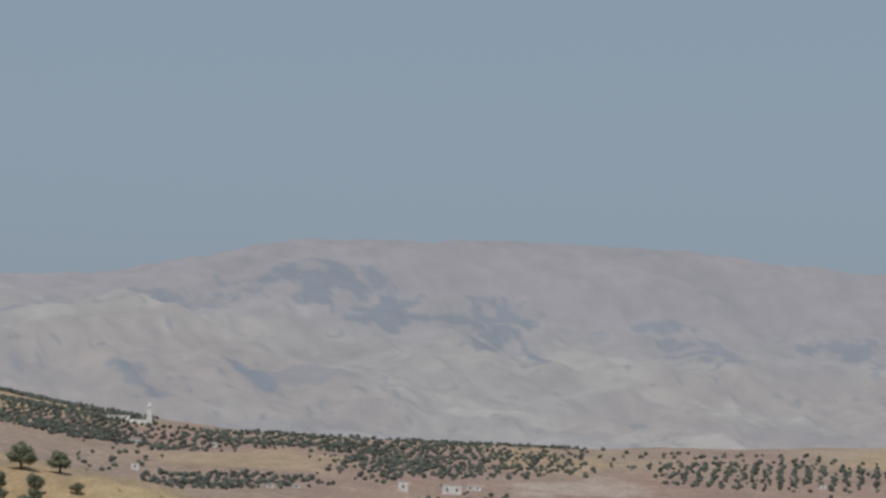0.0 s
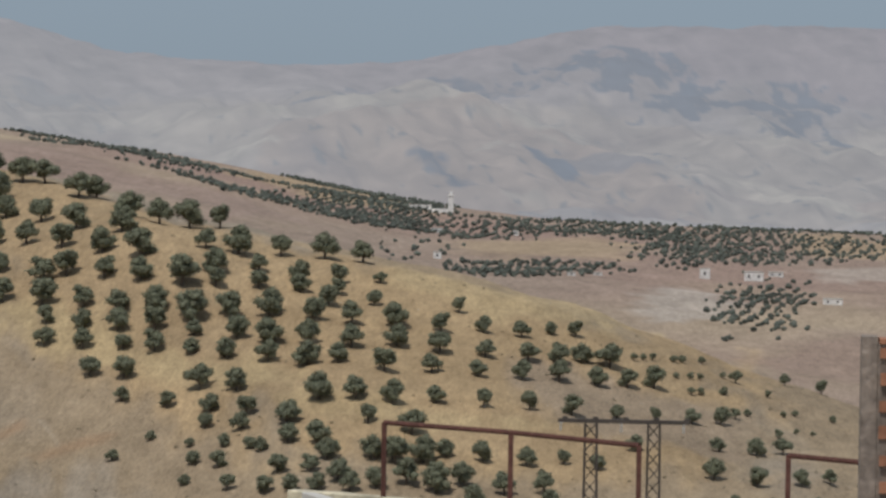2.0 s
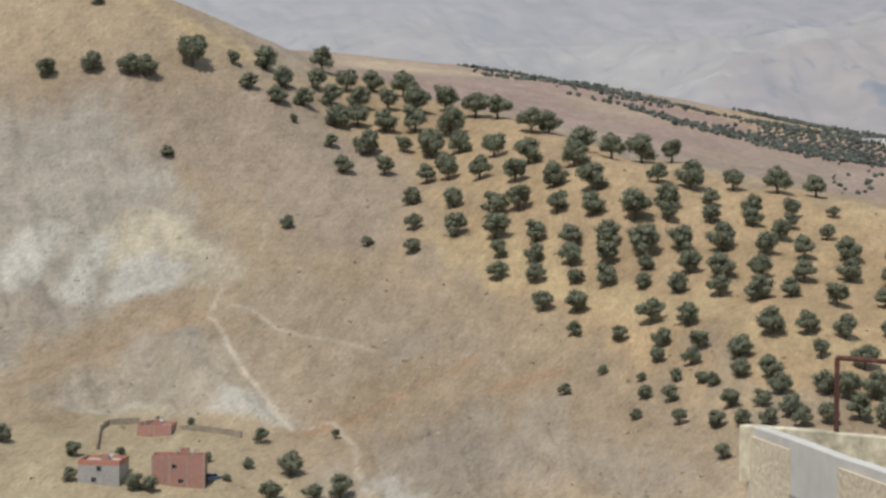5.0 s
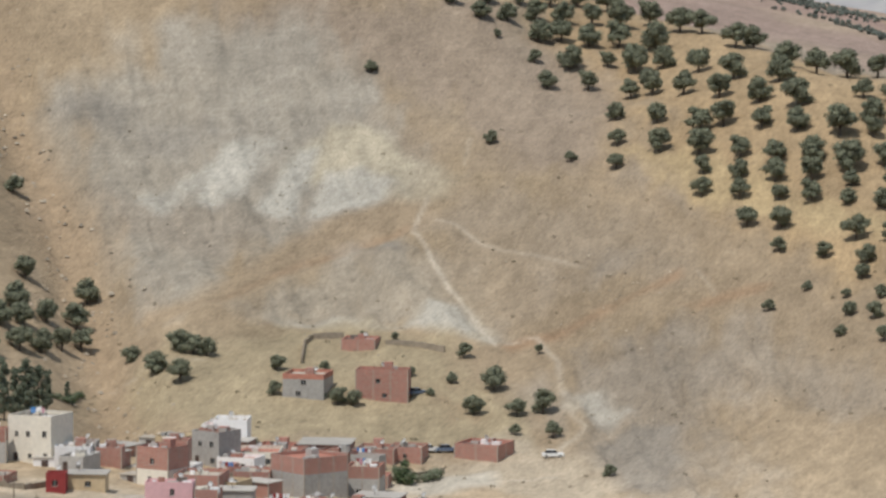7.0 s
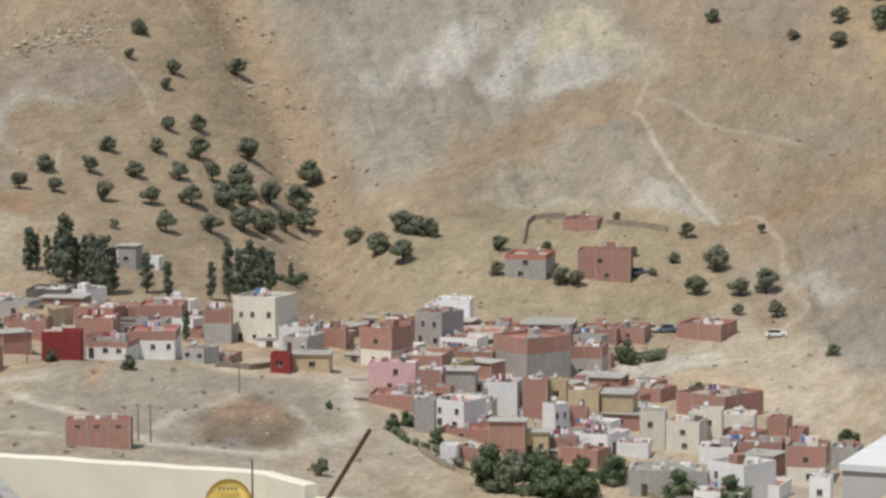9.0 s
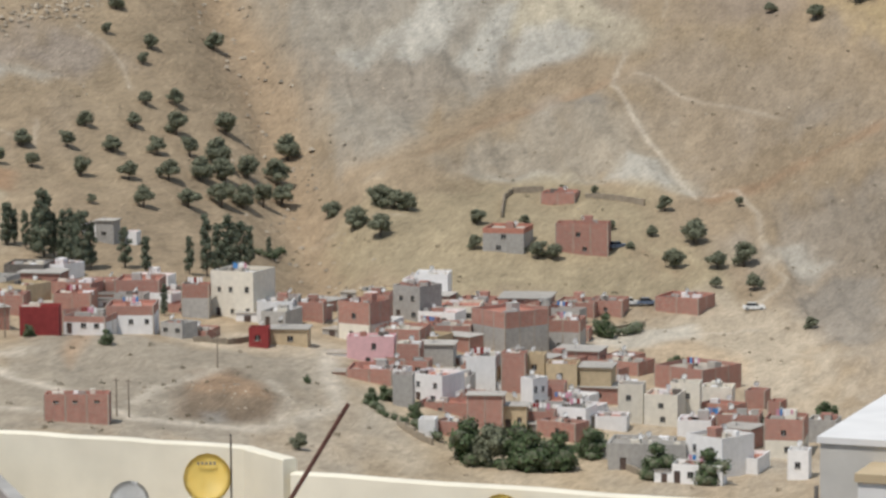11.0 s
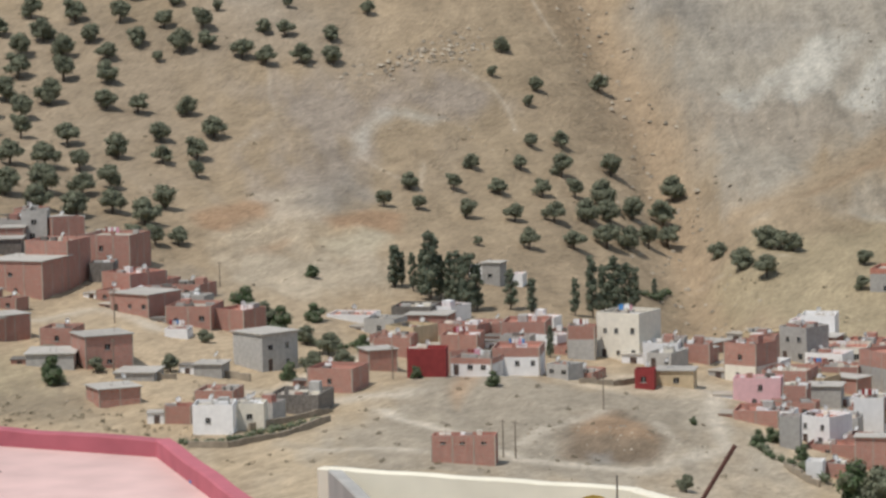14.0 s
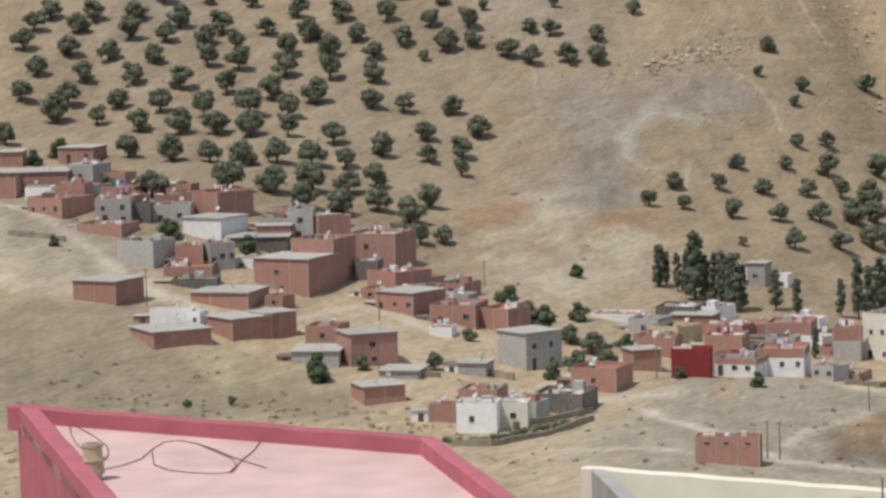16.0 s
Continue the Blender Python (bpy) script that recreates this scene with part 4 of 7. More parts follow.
hill_orchard_4 = [
    (-109.6, 685.0, 5.3), (-108.9, 722.0, 5.8), (-106.9, 657.0, 2.0), (-106.6, 748.8, 4.3), (-106.0, 698.8, 4.5), (-105.4, 709.1, 5.3),
    (-105.1, 672.0, 4.1), (-105.1, 738.4, 4.5), (-104.9, 639.6, 2.4), (-104.9, 664.1, 3.1), (-104.9, 648.4, 3.1), (-103.8, 764.8, 5.4),
    (-101.1, 680.2, 4.4), (-100.3, 722.5, 6.3), (-99.6, 653.9, 2.6), (-99.0, 644.2, 3.3), (-98.1, 704.8, 5.7), (-97.4, 660.1, 4.0),
    (-97.1, 667.3, 4.5), (-96.8, 694.4, 4.9), (-96.8, 745.6, 5.3), (-95.9, 738.5, 4.2), (-95.5, 632.0, 3.2), (-94.1, 768.4, 6.5),
    (-93.8, 650.5, 2.8), (-91.4, 648.5, 3.1), (-90.6, 720.3, 5.3), (-90.0, 705.6, 5.0), (-88.8, 731.9, 4.4), (-88.6, 749.0, 4.8),
]
hill_orchard_5 = [
    (-88.5, 691.9, 5.3), (-88.1, 661.1, 5.3), (-87.9, 627.8, 3.4), (-87.6, 740.8, 3.7), (-86.6, 651.1, 4.4), (-86.4, 636.1, 3.9),
    (-86.0, 773.6, 5.7), (-83.9, 609.7, 2.9), (-83.2, 671.0, 5.6), (-82.6, 626.3, 3.6), (-82.3, 719.2, 5.1), (-82.0, 693.3, 4.0),
    (-80.6, 649.4, 4.8), (-80.3, 702.6, 5.4), (-80.2, 635.8, 3.6), (-77.7, 641.3, 4.3), (-77.6, 625.9, 3.8), (-75.7, 671.0, 5.2),
    (-74.2, 630.1, 4.7), (-71.9, 659.5, 4.0), (-71.8, 687.8, 5.8), (-71.4, 625.5, 3.8), (-68.8, 642.7, 4.5), (-66.5, 627.7, 4.2),
]
east_orchard_1 = [
    (-79.7, 751.7, 2.8), (-79.2, 734.5, 3.7), (-73.1, 720.9, 5.3), (-71.3, 708.0, 5.2), (-68.2, 670.6, 4.9), (-64.6, 641.8, 5.4),
    (-63.5, 722.6, 4.8), (-63.1, 656.6, 4.8), (-62.6, 694.0, 4.4), (-62.2, 708.3, 4.7), (-61.4, 631.3, 5.3), (-61.2, 742.4, 3.5),
    (-60.0, 674.7, 3.8), (-59.5, 644.3, 5.2), (-55.7, 628.0, 5.9), (-55.4, 647.0, 3.9), (-54.7, 730.2, 3.7), (-53.4, 697.2, 3.7),
    (-53.0, 712.7, 4.3), (-50.7, 631.1, 4.6), (-50.3, 675.6, 3.8), (-48.2, 645.4, 4.1), (-47.8, 621.0, 3.7), (-46.7, 733.6, 3.9),
    (-44.6, 704.3, 4.2), (-44.2, 719.4, 4.1), (-42.8, 628.1, 4.6), (-41.5, 681.1, 3.9), (-40.7, 741.6, 3.0), (-39.8, 646.9, 3.9),
]
east_orchard_2 = [
    (-37.9, 722.5, 4.8), (-37.1, 709.3, 4.5), (-35.7, 745.4, 4.0), (-35.6, 630.3, 4.2), (-33.9, 620.9, 3.5), (-33.0, 728.3, 4.6),
    (-32.9, 680.4, 4.1), (-32.9, 649.3, 3.3), (-29.3, 714.3, 4.5), (-27.4, 729.5, 5.8), (-26.1, 648.0, 3.0), (-24.3, 690.0, 3.2),
    (-23.2, 720.0, 4.3), (-22.5, 741.0, 1.7), (-20.5, 744.8, 1.7), (-19.7, 665.7, 3.6), (-18.6, 748.5, 1.7), (-17.7, 725.0, 5.1),
    (-16.5, 696.8, 3.0), (-14.1, 753.9, 1.8), (-13.2, 740.4, 1.5), (-12.3, 756.3, 1.8), (-11.3, 615.7, 3.7), (-10.2, 744.6, 1.7),
    (-9.7, 731.6, 1.7), (-9.2, 703.3, 3.3), (-8.1, 746.8, 1.7), (-8.0, 769.1, 1.8), (-7.7, 733.6, 1.7), (-4.2, 655.7, 4.2),
]
east_orchard_3 = [
    (-3.5, 684.3, 3.2), (-3.2, 757.6, 1.5), (-3.2, 708.4, 3.8), (-2.8, 738.1, 2.0), (-0.4, 756.9, 2.8), (-0.2, 719.9, 2.2),
    (-0.1, 630.7, 3.2), (2.4, 725.5, 1.7), (4.2, 686.5, 3.7), (4.3, 655.3, 3.9), (6.8, 749.6, 1.7), (7.2, 634.6, 2.1),
    (8.9, 708.9, 2.1), (9.6, 689.9, 3.4), (10.1, 733.9, 1.5), (10.9, 780.3, 2.9), (12.6, 716.8, 1.4), (12.6, 737.8, 1.5),
    (12.8, 657.2, 3.3), (15.3, 634.6, 3.6), (16.2, 721.2, 1.4), (18.4, 663.5, 3.1), (19.4, 786.7, 3.4), (20.9, 743.5, 1.7),
]
gully_grove_1 = [
    (-320.1, 689.6, 3.5), (-316.1, 675.5, 2.5), (-306.6, 678.2, 3.5), (-304.8, 669.7, 2.9), (-302.8, 703.6, 4.3), (-302.4, 606.1, 3.6),
    (-300.7, 591.3, 4.0), (-297.9, 625.7, 3.5), (-295.3, 595.8, 2.9), (-295.1, 611.5, 3.6), (-294.9, 649.2, 3.3), (-291.9, 657.7, 3.8),
    (-291.9, 636.8, 3.3), (-288.5, 618.6, 3.9), (-286.2, 599.0, 3.8), (-285.3, 642.7, 4.9), (-282.7, 627.1, 3.9), (-282.0, 661.4, 4.8),
    (-279.0, 605.3, 3.8), (-279.0, 635.5, 4.2), (-275.9, 581.9, 1.9), (-274.8, 615.1, 4.5), (-274.6, 639.4, 5.6), (-272.1, 625.4, 5.2),
    (-271.6, 670.2, 6.0), (-270.0, 644.4, 4.9), (-270.0, 632.2, 5.0), (-269.2, 590.7, 4.3), (-267.2, 653.6, 5.9), (-265.2, 603.2, 4.2),
]
gully_grove_2 = [
    (-264.6, 617.5, 5.2), (-262.8, 624.7, 4.7), (-262.8, 635.1, 4.8), (-262.1, 643.9, 4.9), (-247.6, 635.1, 4.5), (-238.4, 623.5, 4.7),
    (-236.4, 631.8, 4.9), (-233.1, 631.0, 4.9), (-230.2, 631.2, 4.0), (-229.6, 614.2, 4.8), (-213.0, 624.0, 3.3), (-208.6, 609.2, 2.8),
    (-203.9, 626.1, 2.2), (-203.6, 650.5, 1.8), (-197.3, 651.0, 1.6), (-195.4, 607.8, 3.8), (-192.6, 608.7, 3.2), (-187.1, 628.7, 2.0),
    (-180.2, 618.4, 1.9), (-180.0, 641.5, 2.9), (-178.2, 626.4, 2.4), (-169.2, 610.3, 4.2), (-169.1, 623.6, 5.0), (-166.1, 646.7, 2.2),
    (-161.3, 611.5, 3.6), (-158.6, 600.4, 2.3), (-156.7, 613.7, 4.9), (-151.6, 601.6, 3.3), (-133.7, 570.3, 2.5),
]
west_orchard_1 = [
    (-459.1, 610.6, 5.1), (-458.2, 603.4, 4.3), (-453.5, 592.4, 5.0), (-450.5, 615.0, 5.3), (-449.0, 607.4, 5.0), (-444.1, 596.6, 5.2),
    (-443.0, 583.3, 4.4), (-442.8, 620.2, 4.8), (-437.4, 610.2, 5.3), (-436.5, 569.2, 4.8), (-435.3, 599.2, 5.4), (-433.1, 586.8, 5.1),
    (-431.2, 620.8, 5.3), (-429.1, 612.0, 4.7), (-429.1, 575.4, 5.3), (-424.9, 601.2, 4.9), (-424.7, 565.4, 5.9), (-424.5, 547.8, 4.6),
    (-423.2, 591.0, 5.1), (-422.0, 623.6, 5.5), (-421.3, 616.2, 4.7), (-418.1, 577.7, 4.5), (-415.8, 567.5, 4.2), (-414.0, 617.1, 4.5),
    (-413.5, 605.3, 5.6), (-412.4, 627.0, 4.5), (-411.9, 592.4, 5.1), (-411.3, 638.2, 5.1), (-406.5, 606.6, 5.4), (-406.2, 576.8, 5.2),
]
west_orchard_2 = [
    (-404.0, 565.8, 4.9), (-402.0, 619.4, 4.9), (-401.9, 641.6, 5.3), (-401.7, 628.2, 5.5), (-400.7, 593.2, 5.5), (-396.3, 609.2, 5.8),
    (-395.8, 577.3, 5.6), (-394.5, 624.5, 5.2), (-393.5, 565.1, 5.5), (-393.3, 633.4, 4.5), (-392.1, 644.8, 5.0), (-390.8, 595.5, 5.7),
    (-390.7, 543.3, 4.7), (-388.0, 582.6, 5.8), (-387.7, 569.9, 5.1), (-386.9, 612.4, 5.6), (-384.4, 626.1, 4.4), (-382.6, 635.9, 4.7),
    (-382.2, 646.9, 4.5), (-381.3, 597.8, 5.7), (-380.9, 586.4, 5.4), (-380.9, 544.1, 5.3), (-380.4, 570.7, 5.7), (-377.3, 614.0, 5.0),
    (-375.4, 549.1, 5.1), (-375.2, 631.9, 2.7), (-374.0, 649.8, 5.5), (-374.0, 575.3, 5.0), (-373.2, 638.1, 5.4), (-369.8, 643.5, 4.2),
]
west_orchard_3 = [
    (-369.7, 601.3, 4.7), (-368.0, 549.6, 5.3), (-366.5, 517.0, 5.3), (-364.2, 555.9, 5.1), (-364.2, 577.2, 4.6), (-364.0, 604.5, 4.2),
    (-362.9, 657.5, 3.5), (-360.0, 641.8, 4.7), (-359.7, 561.6, 5.8), (-358.1, 658.4, 3.7), (-357.5, 528.4, 6.2), (-355.7, 610.0, 4.5),
    (-354.6, 642.7, 4.9), (-354.2, 565.4, 4.4), (-352.9, 577.5, 5.2), (-351.8, 535.3, 6.0), (-350.8, 591.1, 4.4), (-348.9, 680.2, 3.1),
    (-348.8, 662.0, 3.5), (-348.8, 648.6, 4.9), (-347.9, 543.1, 5.8), (-344.3, 580.6, 4.3), (-343.4, 548.7, 5.2), (-343.4, 599.7, 5.1),
    (-343.1, 651.9, 4.4), (-342.4, 531.1, 5.1), (-341.6, 556.3, 4.8), (-340.6, 587.7, 4.8), (-336.2, 534.7, 5.1), (-334.9, 577.7, 4.0),
]
west_orchard_4 = [
    (-332.6, 542.0, 5.1), (-328.3, 553.6, 5.1), (-325.1, 540.9, 5.3), (-319.0, 527.4, 4.1), (-317.0, 531.1, 4.3), (-314.7, 535.4, 4.1),
]
west_orchard_5 = [
    (-448.4, 644.3, 3.8), (-439.1, 648.3, 4.7), (-430.4, 652.9, 3.3), (-428.9, 664.6, 3.9), (-418.3, 667.8, 3.9), (-406.9, 667.8, 4.4), (-397.1, 669.0, 4.4), (-395.0, 678.4, 3.6), (-442.7, 631.2, 4.9), (-434.6, 636.8, 3.5), (-425.2, 640.7, 3.8), (-419.8, 655.0, 4.4), (-408.8, 656.0, 4.9), (-398.0, 659.2, 4.9), (-386.6, 659.0, 4.3), (-380.3, 673.0, 3.2), (-378.9, 685.2, 3.8), (-360.6, 681.5, 4.6), (-364.7, 691.7, 3.0), (-356.5, 690.4, 4.4), (-349.6, 693.9, 3.8), (-342.2, 700.9, 3.5), (-376.3, 660.3, 2.7), (-363.9, 670.7, 2.9), (-348.9, 711.0, 3.6), (-341.4, 719.1, 3.1), (-356.3, 701.7, 3.0),
]
village_tree_1 = [
    (-232.8, 467.5, 2.3), (-217.3, 462.5, 2.4), (-216.0, 524.1, 2.8), (-208.3, 523.9, 2.8), (-189.5, 527.7, 2.4), (-185.6, 464.9, 1.3),
    (-174.1, 461.3, 2.5), (-173.6, 465.8, 2.5), (-168.0, 417.8, 2.4), (-166.7, 460.2, 2.4), (-166.0, 554.1, 4.2), (-152.2, 441.0, 6.2),
    (-148.9, 441.5, 6.4), (-145.6, 442.3, 6.0), (-145.6, 525.9, 3.3), (-142.6, 441.0, 5.8), (-137.6, 453.0, 4.6), (-139.4, 443.3, 6.0),
    (-124.8, 441.3, 5.0), (-121.0, 480.8, 3.3), (-117.2, 440.5, 5.2), (-112.5, 490.2, 3.4),
]
yard_tree_1 = [
    (-406.1, 532.7, 3.3), (-405.7, 540.6, 4.1), (-375.6, 515.0, 3.2), (-361.6, 479.2, 2.0), (-349.8, 498.1, 4.1), (-333.7, 499.3, 3.6),
    (-288.2, 537.4, 2.6), (-284.0, 407.5, 1.3), (-283.6, 504.0, 4.4), (-279.6, 412.6, 1.5), (-278.2, 434.3, 4.5), (-277.1, 445.3, 2.6),
    (-275.7, 496.6, 4.2), (-274.8, 474.9, 2.7), (-271.9, 495.6, 4.1), (-271.6, 507.0, 3.5), (-268.9, 453.7, 2.8), (-263.8, 489.3, 3.3),
    (-258.3, 486.8, 3.7), (-255.0, 492.6, 3.3), (-251.9, 469.1, 3.9), (-251.4, 460.6, 3.0), (-249.2, 474.4, 3.6),
]
tall_tree_1 = [
    (-274.9, 544.1, 8.6), (-274.4, 546.0, 7.1), (-271.6, 544.9, 7.6), (-269.7, 544.5, 8.1), (-266.8, 542.4, 13.6), (-265.5, 543.8, 8.6),
    (-263.5, 543.5, 9.6), (-261.1, 542.1, 10.5), (-258.3, 540.3, 11.5), (-257.6, 542.3, 9.0), (-253.4, 547.5, 8.0), (-249.1, 547.1, 7.5),
    (-247.8, 601.4, 4.3), (-244.5, 556.0, 7.6), (-243.9, 582.3, 8.9), (-243.6, 577.4, 9.9), (-242.8, 570.1, 11.4), (-242.7, 564.8, 10.2),
    (-242.4, 558.9, 12.2), (-229.5, 511.2, 5.8),
]
DISTANT_GROVES = []


def grove(step, *outline):
    """A far orchard: metres between trees, its outline on the plan."""
    DISTANT_GROVES.append((step, list(outline)))


grove(10, (-63, 2164), (32, 2281), (85, 2283), (97, 2034), (41, 1934), (-41, 1839))
grove(13, (101, 2285), (198, 2263), (282, 2134), (307, 2108), (296, 2032), (179, 2046), (112, 2064))
grove(9, (-169, 2131), (-80, 2218), (9, 2260), (9, 2210), (-77, 2156), (-165, 2083))
grove(6, (-532, 2464), (-466, 2316), (-433, 2355), (-388, 2324), (-342, 2243), (-299, 2196), (-271, 2282), (-241, 2368), (-215, 2460), (-176, 2011), (-201, 1974), (-233, 1969), (-271, 1990), (-300, 1967), (-344, 2062), (-381, 2070), (-423, 2104), (-495, 2310))
grove(5, (-327, 2442), (-290, 2447), (-251, 2467), (-222, 2468), (-209, 2320), (-238, 2306), (-281, 2368), (-320, 2388))
grove(8, (-188, 2147), (-120, 2331), (-41, 2245), (-39, 2161), (-107, 2090), (-171, 1960))
grove(10, (-77, 2217), (-4, 2358), (104, 2443), (91, 2136), (15, 2115), (-2, 1853), (-39, 1837), (-68, 1969))
grove(7, (-14, 1512), (-5, 1750), (10, 1839), (34, 1826), (39, 1759), (24, 1523), (6, 1452), (-11, 1476))
grove(7, (-152, 1745), (-123, 1813), (-63, 1819), (-55, 1765), (-100, 1678), (-142, 1674))
grove(8, (131, 2089), (186, 2133), (273, 2067), (317, 2059), (295, 1912), (198, 1903), (130, 1924))
grove(9, (-141, 1722), (-88, 1799), (-53, 1827), (-82, 1689), (-128, 1623))
grove(18, (-202, 1885), (-153, 2061), (-151, 1803), (-179, 1724))
grower = random.Random(4)
olives = [olive_tree(s, low=0.14 + 0.03 * (s % 4)) for s in range(8)]
garden = [olive_tree(40 + s, "bright_leaf", low=0.03) for s in range(3)]
talls = [tall_tree(60 + s) for s in range(5)]
for grove in (hill_orchard_1, hill_orchard_2, hill_orchard_3, hill_orchard_4, hill_orchard_5, east_orchard_1, east_orchard_2, east_orchard_3):
    plant(olives, grove, "dark green olive tree on a golden stubble slope", "hill orchard olives", grower)
for grove in (gully_grove_1, gully_grove_2):
    plant(olives, grove, "dark green olive tree on a dry ochre slope", "olives by the gully", grower)
for grove in (west_orchard_1, west_orchard_2, west_orchard_3, west_orchard_4, west_orchard_5):
    plant(olives, grove, "round dark olive tree on a tilled brown slope", "western orchard olives", grower)
for grove in (village_tree_1, yard_tree_1):
    plant(garden + olives[:2], grove, "leafy green tree among village houses", "village trees", grower)
plant(talls, tall_tree_1, "tall dark eucalyptus tree in a windbreak row", "windbreak trees", grower, tall=True)
for proto in olives + garden + talls:
    for ob in (*proto.children_recursive, proto):
        bpy.data.objects.remove(ob)


def distant_groves():
    """Far orchards and hedges, as one mass of small crowns."""
    rng = np.random.default_rng(8)
    verts, faces = [], []
    ball = bmesh.new()
    bmesh.ops.create_icosphere(ball, subdivisions=2, radius=1.0)
    unit = np.array([v.co[:] for v in ball.verts])
    tris = np.array([[v.index for v in f.verts] for f in ball.faces])
    ball.free()
    base = 0
    for step, outline in DISTANT_GROVES:
        ox, oy = [p[0] for p in outline], [p[1] for p in outline]
        gx, gy = np.meshgrid(np.arange(min(ox), max(ox), step), np.arange(min(oy), max(oy), step))
        px = (gx + 0.12 * gy % step + rng.normal(0, step * 0.16, gx.shape)).ravel()
        py = (gy + rng.normal(0, step * 0.16, gx.shape)).ravel()
        kept = (inside(px, py, outline) > rng.normal(0, step, px.shape)) & (rng.uniform(0, 1, px.shape) < 0.8 + 0.9 * wave(px, py, 60, 3))
        px, py = px[kept], py[kept]
        pz = ground_z(px, py)
        for x, y, z in zip(px, py, pz):
            size = rng.uniform(0.8, 1.6)
            lump = 1 + 0.42 * rng.uniform(-1, 1, len(unit))
            verts.append(unit * lump[:, None] * np.array([size, size, size * 0.85]) + np.array([x, y, z + size * 0.75]))
            faces.append(tris + base)
            base += len(unit)
    me = bpy.data.meshes.new("distant_orchards")
    me.from_pydata(np.concatenate(verts).tolist(), [], np.concatenate(faces).tolist())
    me.materials.append(MAT["far_leaf"])
    return tagged(new("distant_orchards", me), "distant grey-green olive orchards across a pale plain", "orchard", kind="stuff")


distant_groves()


def distant_house(x, y, turn, w, h):
    home = thing("distant_house", x, y, land(x, y), turn)
    part("wall", boxed(-w / 2, w / 2, 0, w * 0.7, -2, h), "far_wall", home)
    part("roof", boxed(-w / 2 - 0.2, w / 2 + 0.2, -0.2, w * 0.7 + 0.2, h, h + 0.25), "concrete", home)
    for i in range(max(1, int(w // 4))):
        u = -w / 2 + (i + 0.5) * w / max(1, int(w // 4))
        part("window", boxed(u - 0.5, u + 0.5, -0.06, 0.1, h * 0.35, h * 0.7), "pane", home)
    tagged(home, "small white farmhouse among far orchards", "house", "distant farmhouses")


def mosque(x, y):
    m = thing("mosque", x, y, land(x, y), 5)
    part("hall", boxed(-13, -1.5, 0, 9, -3, 3.2), "far_wall", m)
    tower = part("minaret", boxed(-1.7, 1.7, 0, 3.4, -3, 11.5), "far_wall", m, "tall white square minaret")
    part("balcony", boxed(-2.1, 2.1, -0.4, 3.8, 11.5, 12.1), "far_wall", tower)
    part("lantern", boxed(-0.8, 0.8, 0.9, 2.5, 12.1, 14.6), "far_wall", tower)
    tagged(m, "distant white mosque with a square minaret", "mosque")


mosque(-186, 2181)


# ---- village houses ----
def wall_face(bm, a, along, z0, z1, holes, out):
    """An upright wall from a, with real recesses for the openings. holes: u0, u1, v0, v1 in metres; out: outward normal."""
    width = along.length
    u, deep = along.normalized(), -out * 0.22
    us = sorted({0.0, width, *[h for hole in holes for h in hole[:2]]})
    vs = sorted({z0, z1, *[h for hole in holes for h in hole[2:]]})

    def at(p, q, d=Vector()):
        return bm.verts.new(Vector(a) + u * p + Vector((0, 0, q)) + d)

    def quad(*v):
        f = bm.faces.new(v)
        return f
    for p0, p1 in zip(us, us[1:]):
        for q0, q1 in zip(vs, vs[1:]):
            if not any(h[0] <= p0 and p1 <= h[1] and h[2] <= q0 and q1 <= h[3] for h in holes):
                quad(at(p0, q0), at(p1, q0), at(p1, q1), at(p0, q1))
    for p0, p1, q0, q1 in holes:
        for (s0, t0), (s1, t1) in (((p0, q0), (p1, q0)), ((p1, q0), (p1, q1)), ((p1, q1), (p0, q1)), ((p0, q1), (p0, q0))):
            quad(at(s0, t0), at(s1, t1), at(s1, t1, deep), at(s0, t0, deep))


STYLE = {
    "brick": (("brick", 1.0),), "render": (("render", 1.0),), "white": (("white", 1.0),), "cream": (("cream", 1.0),), "red": (("red", 1.0),),
    "pink": (("pink", 1.0),), "ochre": (("ochre", 1.0),), "dark": (("dark", 1.0),), "white_brick": (("white", 0.68), ("brick", 1.0)),
    "grey_brick": (("render", 0.62), ("brick", 1.0)), "farm": (("render", 0.8), ("roof_red", 1.0)), "brick_cream": (("cream", 0.45), ("brick", 1.0)),
}
LOOKS = {
    "brick": "unplastered red clay-block house with a flat roof", "render": "grey cement-rendered house with a flat roof", "white": "whitewashed flat-roofed village house",
    "cream": "cream-rendered flat-roofed village house", "red": "dark red painted flat-roofed village house", "pink": "pale pink flat-roofed village house",
    "ochre": "ochre-rendered flat-roofed village house", "dark": "low weathered shed of dark grey boards, also used for shaded porches", "white_brick": "white house with a bare red brick parapet",
    "grey_brick": "grey rendered house with unfinished red brick above", "brick_cream": "red brick house with a cream lower storey", "farm": "pale grey farmhouse with a red parapet",
}
mason = random.Random(12)


